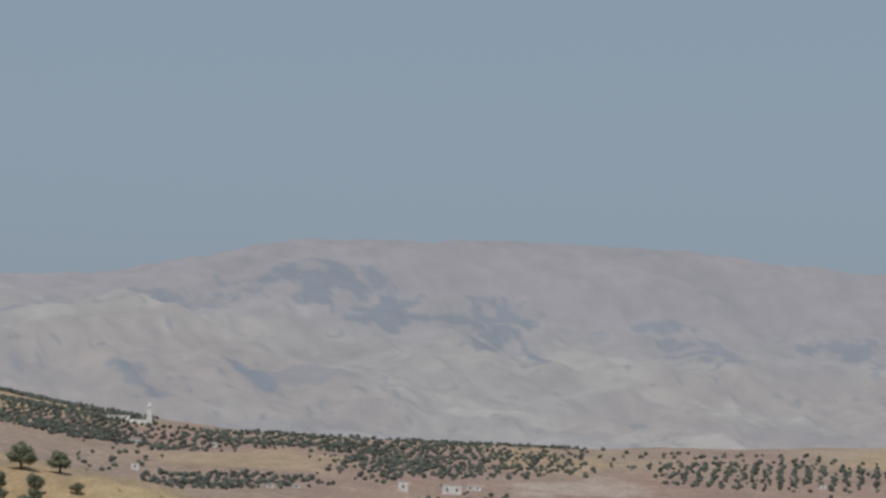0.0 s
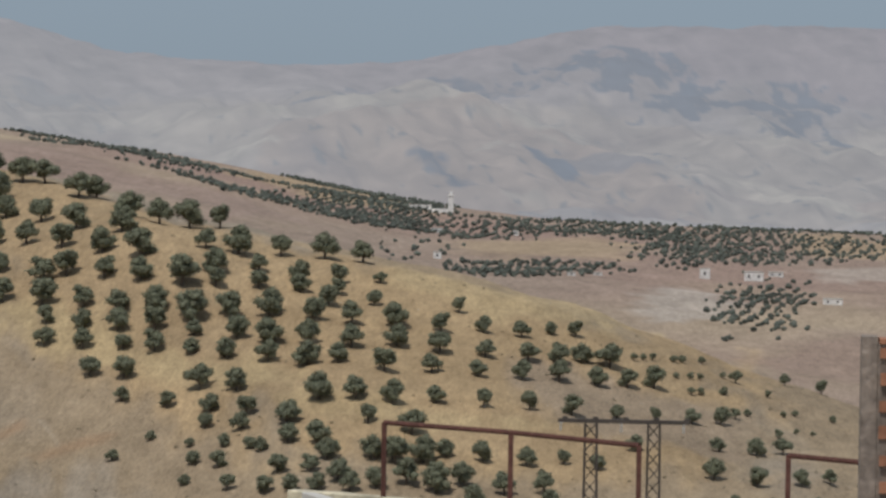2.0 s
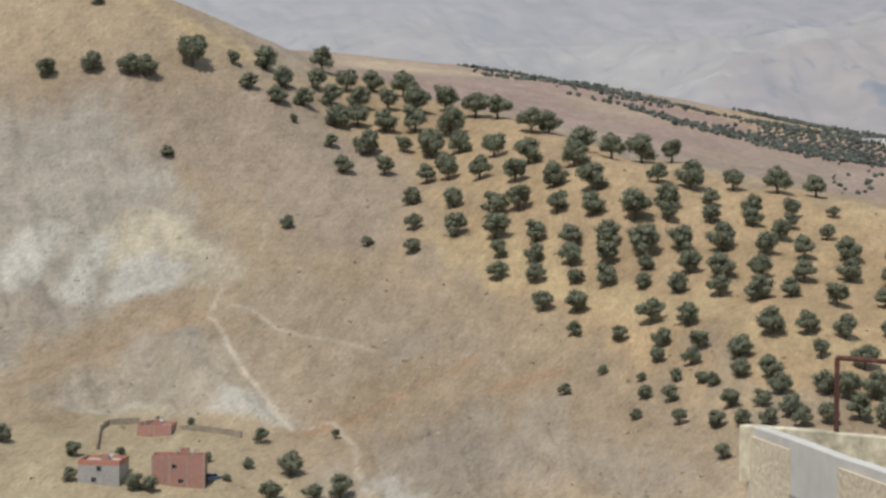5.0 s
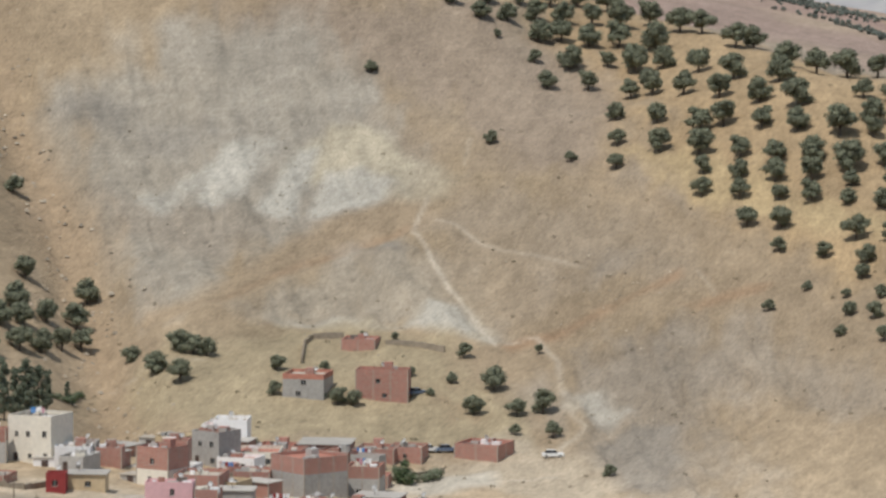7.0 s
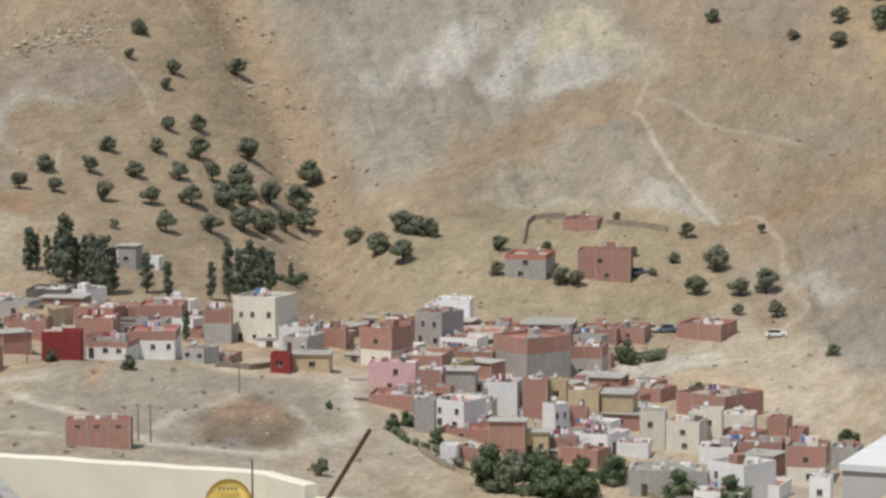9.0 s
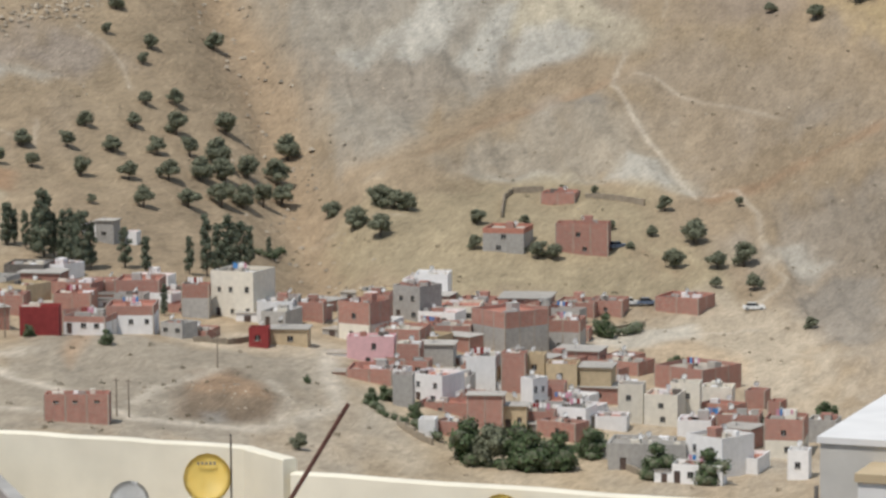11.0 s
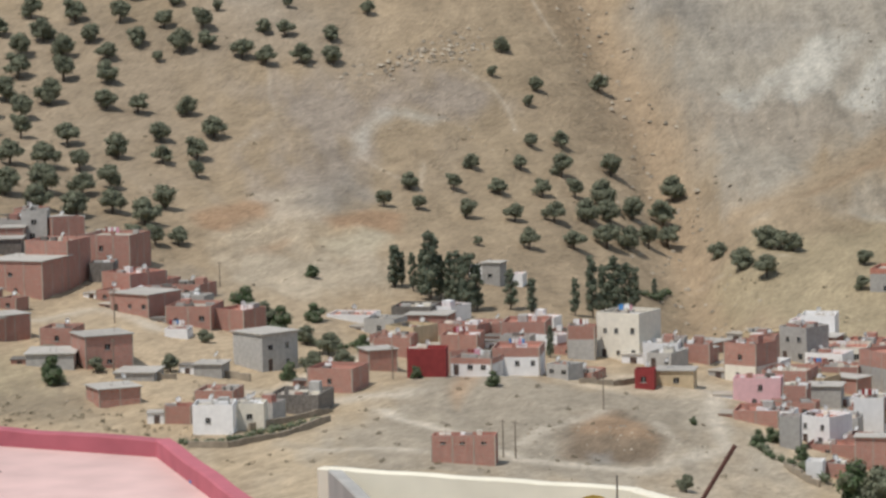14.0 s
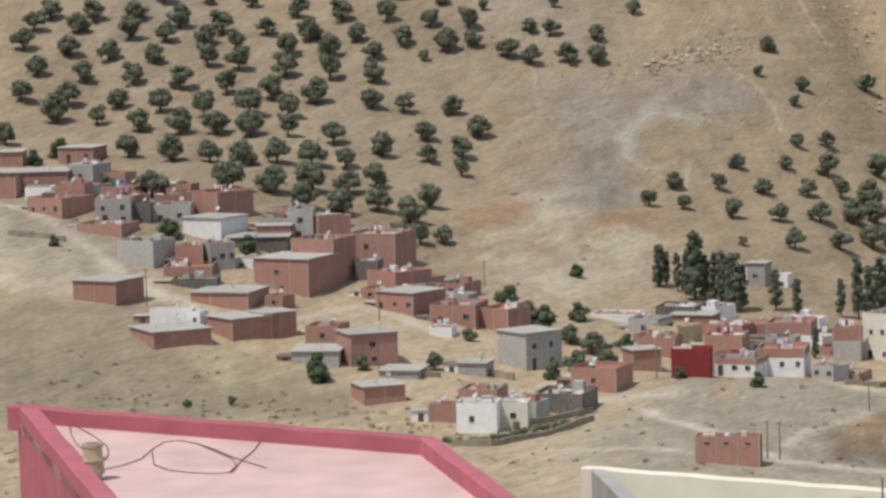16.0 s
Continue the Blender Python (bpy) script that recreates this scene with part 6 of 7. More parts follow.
house(-367.8, 512.5, 8, 7.6, 5.8, 2.3, "brick", 0)
house(-364.5, 507.0, -19, 6.9, 4.3, 2.7, "brick", 1)
house(-360.7, 520.8, 7, 5.6, 3.6, 2.9, "brick", 2)
house(-355.7, 491.5, 8, 9.0, 7.0, 2.5, "brick", 0)
house(-337.2, 523.2, 5, 4.9, 4.8, 2.9, "brick", 0)
house(-334.4, 515.4, 13, 6.9, 4.1, 2.9, "render", 1)
house(-330.5, 522.8, -3, 5.8, 5.0, 2.6, "brick", 2, slab=True)
house(-326.6, 492.4, 6, 5.5, 4.5, 2.1, "white", 2)
house(-320.5, 502.4, 14, 8.2, 3.5, 2.4, "brick", 2)
house(-320.0, 520.8, 6, 7.1, 5.8, 2.4, "brick", 2)
house(-311.6, 449.1, 24, 6.9, 3.0, 2.9, "white", 0)
house(-299.6, 503.9, -4, 7.0, 5.5, 2.1, "brick", 1)
house(-299.2, 491.5, 3, 6.1, 5.3, 2.3, "brick", 2)
house(-293.6, 497.0, 20, 7.5, 4.0, 2.9, "brick", 1)
house(-292.5, 504.3, 2, 6.7, 6.2, 2.7, "brick", 1)
house(-287.5, 497.0, 6, 7.2, 4.2, 2.7, "render", 1)
house(-277.8, 491.6, 20, 5.4, 5.2, 2.1, "brick", 1)
house(-264.6, 514.2, 11, 7.9, 6.4, 1.8, "white", 0)
house(-263.4, 561.9, 2, 5.2, 4.0, 2.9, "white", 1)
house(-256.8, 529.9, -9, 5.5, 6.2, 2.9, "white", 0)
house(-254.4, 523.3, 11, 7.4, 5.7, 2.7, "brick", 1, slab=True)
house(-250.6, 498.0, -7, 6.4, 5.0, 2.9, "brick", 0)
house(-245.9, 517.4, -4, 8.5, 4.5, 2.6, "brick", 1)
house(-243.1, 522.7, 11, 6.9, 7.0, 2.5, "brick", 0)
house(-242.4, 541.5, 3, 7.0, 4.1, 1.8, "white", 1)
house(-236.4, 427.6, 1, 6.9, 4.1, 2.8, "render", 0)
house(-234.2, 513.2, 11, 5.1, 4.4, 2.9, "render", 0)
house(-231.3, 518.0, -11, 7.5, 3.9, 2.8, "white", 0)
house(-231.0, 525.5, -11, 6.7, 5.6, 2.3, "brick", 2)
house(-225.0, 538.1, 11, 6.9, 4.3, 2.9, "brick", 0)
house(-224.8, 478.0, 6, 6.9, 7.0, 2.9, "white_brick", 3)
house(-224.5, 515.0, -3, 6.3, 5.2, 1.8, "brick", 1)
house(-215.3, 527.4, -13, 7.8, 4.4, 1.7, "white", 1, slab=True)
house(-212.5, 489.5, 5, 6.9, 6.7, 0.9, "brick", 0)
house(-210.6, 537.0, -14, 5.3, 5.4, 1.8, "brick", 0, slab=True)
house(-209.3, 560.5, -8, 5.2, 6.3, 2.4, "ochre", 1)
house(-208.1, 516.9, 5, 6.9, 3.0, 2.9, "white", 1)
house(-207.9, 511.2, -2, 4.3, 7.0, 2.9, "render", 2)
house(-207.6, 525.2, -6, 6.4, 5.1, 2.2, "brick", 1, slab=True)
house(-204.5, 575.3, 4, 6.2, 4.8, 2.9, "white", 0)
house(-201.1, 545.1, -3, 6.9, 3.0, 2.9, "render", 2)
house(-199.2, 558.7, 11, 7.9, 4.2, 2.3, "brick", 1, slab=True)
house(-198.4, 565.2, 4, 8.3, 5.2, 1.9, "brick", 2, slab=True)
house(-194.9, 527.4, -2, 8.4, 4.6, 2.5, "white", 1)
house(-193.9, 520.9, -8, 6.1, 5.3, 1.7, "brick", 1, slab=True)
house(-190.2, 566.0, 5, 6.3, 4.6, 2.4, "brick", 2)
house(-189.2, 542.3, -2, 6.8, 5.3, 2.9, "white", 2)
house(-189.0, 530.0, -9, 4.4, 7.0, 1.9, "brick", 0)
house(-186.4, 558.3, 5, 6.9, 7.0, 2.9, "brick", 0)
house(-182.2, 513.3, -8, 4.7, 5.8, 2.7, "ochre", 1)
house(-179.0, 562.6, -10, 6.9, 4.9, 2.9, "brick", 1)
house(-178.9, 535.6, 6, 6.7, 6.4, 2.4, "brick", 1, slab=True)
house(-178.5, 518.7, -16, 5.6, 4.0, 2.8, "brick", 0, slab=True)
house(-178.2, 549.8, -10, 6.7, 5.0, 2.0, "white", 1)
house(-176.1, 491.9, 9, 7.6, 3.8, 2.8, "brick", 2)
house(-175.8, 480.0, 2, 4.1, 3.9, 2.9, "white", 1)
house(-173.3, 562.8, -8, 6.9, 3.0, 2.9, "render", 1)
house(-172.9, 552.1, 7, 7.2, 3.9, 2.5, "white", 2)
house(-171.9, 509.0, 13, 4.4, 7.0, 1.6, "white", 0)
house(-171.1, 485.0, -5, 4.6, 3.6, 2.9, "white", 2)
house(-171.0, 506.5, -6, 5.2, 3.8, 2.1, "white", 0)
house(-168.1, 476.9, 3, 6.3, 3.7, 2.1, "ochre", 2)
house(-167.8, 512.7, -17, 5.4, 5.5, 2.1, "ochre", 0)
house(-167.0, 547.5, 9, 8.6, 4.8, 2.3, "brick", 1)
house(-165.5, 497.0, 3, 6.9, 3.5, 2.9, "brick", 0)
house(-162.7, 528.1, -5, 4.3, 3.3, 1.6, "ochre", 0)
house(-161.9, 510.0, -11, 6.6, 4.4, 2.8, "brick", 1, slab=True)
house(-161.6, 468.6, 5, 7.5, 5.0, 2.2, "brick", 1)
house(-160.6, 474.0, -9, 7.5, 3.9, 2.9, "brick", 0)
house(-160.5, 516.7, -11, 7.6, 6.1, 1.7, "brick", 2)
house(-157.6, 522.3, 4, 7.4, 6.2, 2.9, "brick", 1, slab=True)
house(-156.3, 498.6, -8, 7.2, 5.6, 2.9, "ochre", 0)
house(-153.0, 524.8, -11, 4.9, 5.5, 2.2, "brick", 1)
house(-150.9, 510.8, -12, 5.4, 3.5, 2.3, "brick", 1)
house(-150.1, 519.7, -12, 8.4, 5.6, 2.3, "brick", 1)
house(-148.2, 485.7, -9, 7.9, 3.7, 2.7, "white", 0)
house(-145.8, 494.7, 5, 6.8, 5.1, 2.4, "brick", 1, slab=True)
house(-145.4, 502.0, -2, 6.9, 3.0, 1.8, "dark", 0)
house(-145.2, 478.7, -8, 6.9, 5.0, 2.5, "white", 1)
house(-143.7, 464.6, -18, 6.9, 3.5, 2.6, "brick", 1)
house(-134.0, 503.5, -2, 6.9, 3.2, 2.2, "white", 0)
house(-126.8, 491.0, -14, 5.8, 3.9, 2.3, "brick", 1)
house(-126.5, 453.8, 7, 9.0, 7.0, 2.9, "render", 3)
house(-125.4, 481.1, -1, 4.7, 4.0, 2.4, "brick", 1)
house(-119.1, 470.6, -9, 4.7, 4.8, 2.9, "brick", 0, slab=True)
house(-115.2, 439.8, 6, 6.9, 4.2, 2.9, "white", 4)
house(-113.2, 451.4, -1, 6.9, 6.6, 2.4, "white", 1)
house(-112.8, 481.8, -9, 6.9, 4.3, 1.6, "render", 0)


def pole(x, y, h):
    p = thing("utility_pole", x, y, land(x, y))
    bm = bmesh.new()
    tube(bm, (0, 0, -0.5), (0, 0, h), 0.13, 0.08, 8)
    part("shaft", bm, "wood_pole", p)
    part("crossarm", boxed(-0.5, 0.5, -0.05, 0.05, h - 0.4, h - 0.3), "wood_pole", p)
    tagged(p, "weathered timber utility pole beside a dirt road", "pole", "utility poles")


for x, y, h in ((-326.7, 457.9, 6.4), (-292.5, 476, 5.8), (-274.2, 445.6, 5.7), (-331, 497.9, 4.5), (-296, 517.5, 4.5), (-192.5, 412.5, 5.3), (-190.9, 413, 5.3), (-199.1, 462.5, 5.9), (-236.9, 467.5, 5.2)):
    pole(x, y, h)


def dry_wall(pts, h):
    wall = thing("yard_wall", *pts[0], land(*pts[0]))
    x0, y0 = pts[0]
    for (ax, ay), (bx, by) in zip(pts, pts[1:]):
        n = max(1, int(math.hypot(bx - ax, by - ay) / 2))
        for i in range(n):
            px, py = ax + (bx - ax) * (i + 0.5) / n, ay + (by - ay) * (i + 0.5) / n
            length = math.hypot(bx - ax, by - ay) / n
            m = pose(px - x0, py - y0, land(px, py) - land(x0, y0), 0, 0, math.degrees(math.atan2(by - ay, bx - ax)))
            part("wall_section", box(bmesh.new(), -length / 2, length / 2, -0.2, 0.2, -0.6, h * random.uniform(0.85, 1.1), m), "rock", wall)
    tagged(wall, "low rough stone wall round a yard", "wall")


dry_wall([(-210, 630), (-214, 644), (-214, 649), (-208, 651)], 1.1)
dry_wall([(-198, 647), (-192, 648), (-185, 645)], 1.0)


def scattered_rocks():
    rng = random.Random(21)
    bm = bmesh.new()
    verts, faces = [], []
    spots = []
    for k in range(260):
        i = rng.randrange(len(GULLY) - 1)
        f = rng.random()
        spots.append((GULLY[i][0] + (GULLY[i + 1][0] - GULLY[i][0]) * f + rng.gauss(0, 7), GULLY[i][1] + (GULLY[i + 1][1] - GULLY[i][1]) * f + rng.gauss(0, 7), rng.uniform(0.2, 0.8)))
    for cx, cy, s, n in ((-318, 640, 10, 90), (-162, 681, 10, 70), (-144, 624, 12, 60), (-252, 735, 20, 90), (-186, 440, 8, 120), (-300, 430, 25, 70), (-200, 600, 30, 40), (-90, 700, 50, 40)):
        spots += [(cx + rng.gauss(0, s), cy + rng.gauss(0, s), rng.uniform(0.1, 0.38)) for _ in range(n)]
    # the outcrop on the western shoulder
    for k in range(150):
        f = rng.random()
        spots.append((-336 + 12 * f + rng.gauss(0, 2.5), 650 + 40 * f + rng.gauss(0, 3), rng.uniform(0.2, 0.8)))
    zs = ground_z([p[0] for p in spots], [p[1] for p in spots])
    unit = [(1, 0, 0.1), (0.5, 0.8, 0), (-0.5, 0.9, 0.1), (-1, 0, 0), (-0.4, -0.8, 0.1), (0.6, -0.8, 0), (0.3, 0.3, 0.8), (-0.4, 0.1, 0.7), (0.1, -0.4, 0.75)]
    tri = [(0, 1, 6), (1, 2, 6), (2, 7, 6), (2, 3, 7), (3, 4, 7), (4, 8, 7), (4, 5, 8), (5, 0, 8), (0, 6, 8), (6, 7, 8)]
    for (x, y, s), z in zip(spots, zs):
        k = len(verts)
        verts += [(x + a * s * rng.uniform(0.7, 1.3), y + b * s * rng.uniform(0.7, 1.3), z - 0.05 + c * s * rng.uniform(0.6, 1.2)) for a, b, c in unit]
        faces += [(a + k, b + k, c + k) for a, b, c in tri]
    me = bpy.data.meshes.new("scattered_rocks")
    me.from_pydata(verts, [], faces)
    me.materials.append(MAT["rock"])
    tagged(new("scattered_rocks", me), "pale limestone rocks strewn along gullies and slopes", "rocks", kind="stuff")


scattered_rocks()


def dry_shrubs():
    """Low dry bushes and tufts on the bare slopes."""
    rng = random.Random(33)
    spots = []
    for b0, b1, r0, r1, n in ((-38.5, -30, 420, 500, 420), (-38.5, -27, 430, 530, 170), (-28, -19, 415, 520, 70), (-38, -20, 560, 860, 220), (-22, -8, 600, 800, 260), (-19, -10, 450, 620, 120), (-8, 8, 600, 780, 200)):
        spots += [(*at_bearing(rng.uniform(b0, b1), rng.uniform(r0, r1)), rng.uniform(0.15, 0.5)) for _ in range(n)]
    zs = ground_z([p[0] for p in spots], [p[1] for p in spots])
    verts, faces = [], []
    for (x, y, s), z in zip(spots, zs):
        for _ in range(26):
            d = Vector((rng.gauss(0, 1), rng.gauss(0, 1), abs(rng.gauss(0, 0.8))))
            d = d.normalized() * s * rng.uniform(0.5, 1.1)
            side = Vector((rng.uniform(-1, 1), rng.uniform(-1, 1), rng.uniform(-1, 1))).normalized() * s * 0.3
            k = len(verts)
            verts += [(x + d.x - side.x, y + d.y - side.y, z + d.z - side.z), (x + d.x + side.x, y + d.y + side.y, z + d.z + side.z), (x + d.x * 1.3, y + d.y * 1.3, z + d.z * 1.3 + s * 0.3)]
            faces.append((k, k + 1, k + 2))
    me = bpy.data.meshes.new("dry_shrubs")
    me.from_pydata(verts, [], faces)
    me.materials.append(MAT["dry_bush"])
    tagged(new("dry_shrubs", me), "low dry grey-brown shrubs dotted over bare slopes", "shrubs", kind="stuff")


dry_shrubs()



def hedge(pts, h, label):
    """A ragged garden hedge of leafy clumps along a line."""
    rng = random.Random(int(abs(pts[0][0])))
    x0, y0 = pts[0]
    z0 = land(x0, y0)
    ob = thing("hedge", x0, y0, z0)
    clumps = []
    for (ax, ay), (bx, by) in zip(pts, pts[1:]):
        n = max(2, int(math.hypot(bx - ax, by - ay) / 1.1))
        for i in range(n):
            px, py = ax + (bx - ax) * i / n + rng.uniform(-0.5, 0.5), ay + (by - ay) * i / n + rng.uniform(-0.5, 0.5)
            s = h * rng.uniform(0.4, 0.7)
            clumps.append(((px - x0, py - y0, land(px, py) - z0 + s * 0.7), s))
    crown = part("foliage", leaf_cloud(rng, clumps, 60, 0.16), "bright_leaf", ob)
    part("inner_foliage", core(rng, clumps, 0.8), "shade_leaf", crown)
    tagged(ob, label, "hedge", "village hedges")


hedge([(-239.5, 406.8), (-234.2, 408.7), (-232.5, 417.1), (-230.4, 425.1), (-229.5, 430.5)], 1.3, "green and brown garden hedge along a village lane")
hedge([(-174.9, 460.6), (-169.3, 455.2), (-164.9, 455.0), (-159.2, 448.7)], 1.3, "leafy hedge below village houses")
hedge([(-153.9, 440.8), (-148.6, 439.8), (-143.2, 440.9)], 1.3, "leafy hedge below village houses")
hedge([(-146.2, 458.2), (-142.0, 455.7), (-141.1, 460.8)], 1.3, "leafy hedge below village houses")
hedge([(-289.2, 510.0), (-278.8, 501.2), (-270.6, 492.1)], 1.3, "green garden hedge between grey houses")
hedge([(-266.8, 491.1), (-258.9, 490.0), (-257.9, 500.3)], 1.3, "green garden hedge between grey houses")
hedge([(-249.1, 593.3), (-247.1, 601.2), (-250.6, 615.5)], 1.3, "dark bushes beside a farmyard")
hedge([(-198.6, 610.7), (-195.0, 609.9), (-192.8, 611.7)], 1.3, "dark bushes beside a farmyard")
dry_wall([(-237.7, 405.3), (-232.2, 406.9), (-229.0, 415.8), (-228.8, 430.9)], 0.9)
dry_wall([(-291.4, 452.2), (-285.7, 454.1), (-286.3, 463.7)], 0.9)
dry_wall([(-270.5, 444.5), (-265.3, 449.5)], 0.9)
dry_wall([(-166.5, 452.1), (-159.1, 445.9)], 0.9)
dry_wall([(-132.8, 449.9), (-127.5, 443.2)], 0.9)
dry_wall([(-236.4, 420.5), (-233.4, 431.9), (-232.9, 438.2)], 0.9)
dry_wall([(-372.8, 480.9), (-368.1, 482.1), (-361.6, 482.6)], 0.9)
dry_wall([(-211.9, 482.7), (-207.4, 485.6), (-206.3, 492.1)], 0.9)
dry_wall([(-169.4, 555.5), (-163.1, 568.7)], 0.9)
dry_wall([(-265.2, 458.1), (-256.7, 457.4)], 0.9)


hedge([(-168, 556), (-166, 556), (-163, 559), (-162, 565)], 2.2, "dark dusty brush beside a sandy yard")

def parked_car(x, y, turn, paint):
    """A small saloon: body, glazed cabin and four wheels."""
    car = thing("parked_car", x, y, land(x, y), turn)

    def taper(x0, x1, w0, z0, x2, x3, w1, z1):
        bm = bmesh.new()
        v = [bm.verts.new(p) for p in ((x0, -w0, z0), (x1, -w0, z0), (x1, w0, z0), (x0, w0, z0), (x2, -w1, z1), (x3, -w1, z1), (x3, w1, z1), (x2, w1, z1))]
        for f in ((3, 2, 1, 0), (4, 5, 6, 7), (0, 1, 5, 4), (1, 2, 6, 5), (2, 3, 7, 6), (3, 0, 4, 7)):
            bm.faces.new([v[i] for i in f])
        bmesh.ops.bevel(bm, geom=list(bm.edges), offset=0.07, segments=2, affect="EDGES")
        return bm
    body = part("body", taper(-2.0, 2.0, 0.8, 0.28, -1.95, 1.9, 0.74, 0.86), paint, car)
    part("cabin", taper(-1.5, 0.9, 0.70, 0.84, -1.1, 0.45, 0.58, 1.36), "pane", body, "dusty dark car windows")
    part("roof", boxed(-1.05, 0.4, -0.56, 0.56, 1.355, 1.40), paint, body)
    for px in (-1.25, 1.25):
        for py in (-0.74, 0.74):
            bm = bmesh.new()
            tube(bm, (px, py - 0.09, 0.3), (px, py + 0.09, 0.3), 0.3, None, 14)
            wheel = part("wheel", bm, "pane", car)
            bm = bmesh.new()
            tube(bm, (px, py - 0.10, 0.3), (px, py + 0.10, 0.3), 0.17, None, 10)
            part("rim", bm, "frame", wheel)
    tagged(car, "small white car parked on a dusty track" if paint == "car_white" else "small grey-blue car parked on dusty ground", "car", "parked cars")


parked_car(-183.0, 618.5, 60, "car_blue")
parked_car(-147.9, 586.6, 20, "car_white")
parked_car(-170.3, 583.7, 15, "car_white")
parked_car(-167.2, 584.6, 25, "car_blue")


# ---- roofs in front of the camera ----
def prism(pts, z0, z1):
    """An upright prism over a plan outline (any order)."""
    bm = bmesh.new()
    a = [bm.verts.new((x, y, z0)) for x, y in pts]
    b = [bm.verts.new((x, y, z1)) for x, y in pts]
    bm.faces.new(a[::-1]), bm.faces.new(b)
    for i in range(len(pts)):
        j = (i + 1) % len(pts)
        bm.faces.new((a[i], a[j], b[j], b[i]))
    bmesh.ops.recalc_face_normals(bm, faces=bm.faces)
    return bm


def wall_run(a, b, inward, thick, z0, z1, wave_by=0.0):
    """A wall from a to b, its thickness to the inward side, with slightly uneven top."""
    a, b = Vector((*a, 0)), Vector((*b, 0))
    n = Vector((-(b - a).y, (b - a).x, 0)).normalized() * thick * inward
    bm = bmesh.new()
    steps = 14
    rows = []
    for i in range(steps + 1):
        p = a + (b - a) * i / steps
        w = wave_by * math.sin(i * 1.7) + wave_by * 0.6 * math.sin(i * 3.1)
        rows.append([bm.verts.new((q.x, q.y, z)) for q, z in ((p, z0), (p, z1 + w - 0.02), (p + n * 0.1, z1 + w), (p + n * 0.9, z1 + w), (p + n, z1 + w - 0.02), (p + n, z0))])
    for r, s in zip(rows, rows[1:]):
        for k in range(5):
            bm.faces.new((r[k], s[k], s[k + 1], r[k + 1]))
        bm.faces.new((r[5], s[5], s[0], r[0]))
    bm.faces.new(rows[0]), bm.faces.new(rows[-1][::-1])
    bmesh.ops.recalc_face_normals(bm, faces=bm.faces)
    return bm


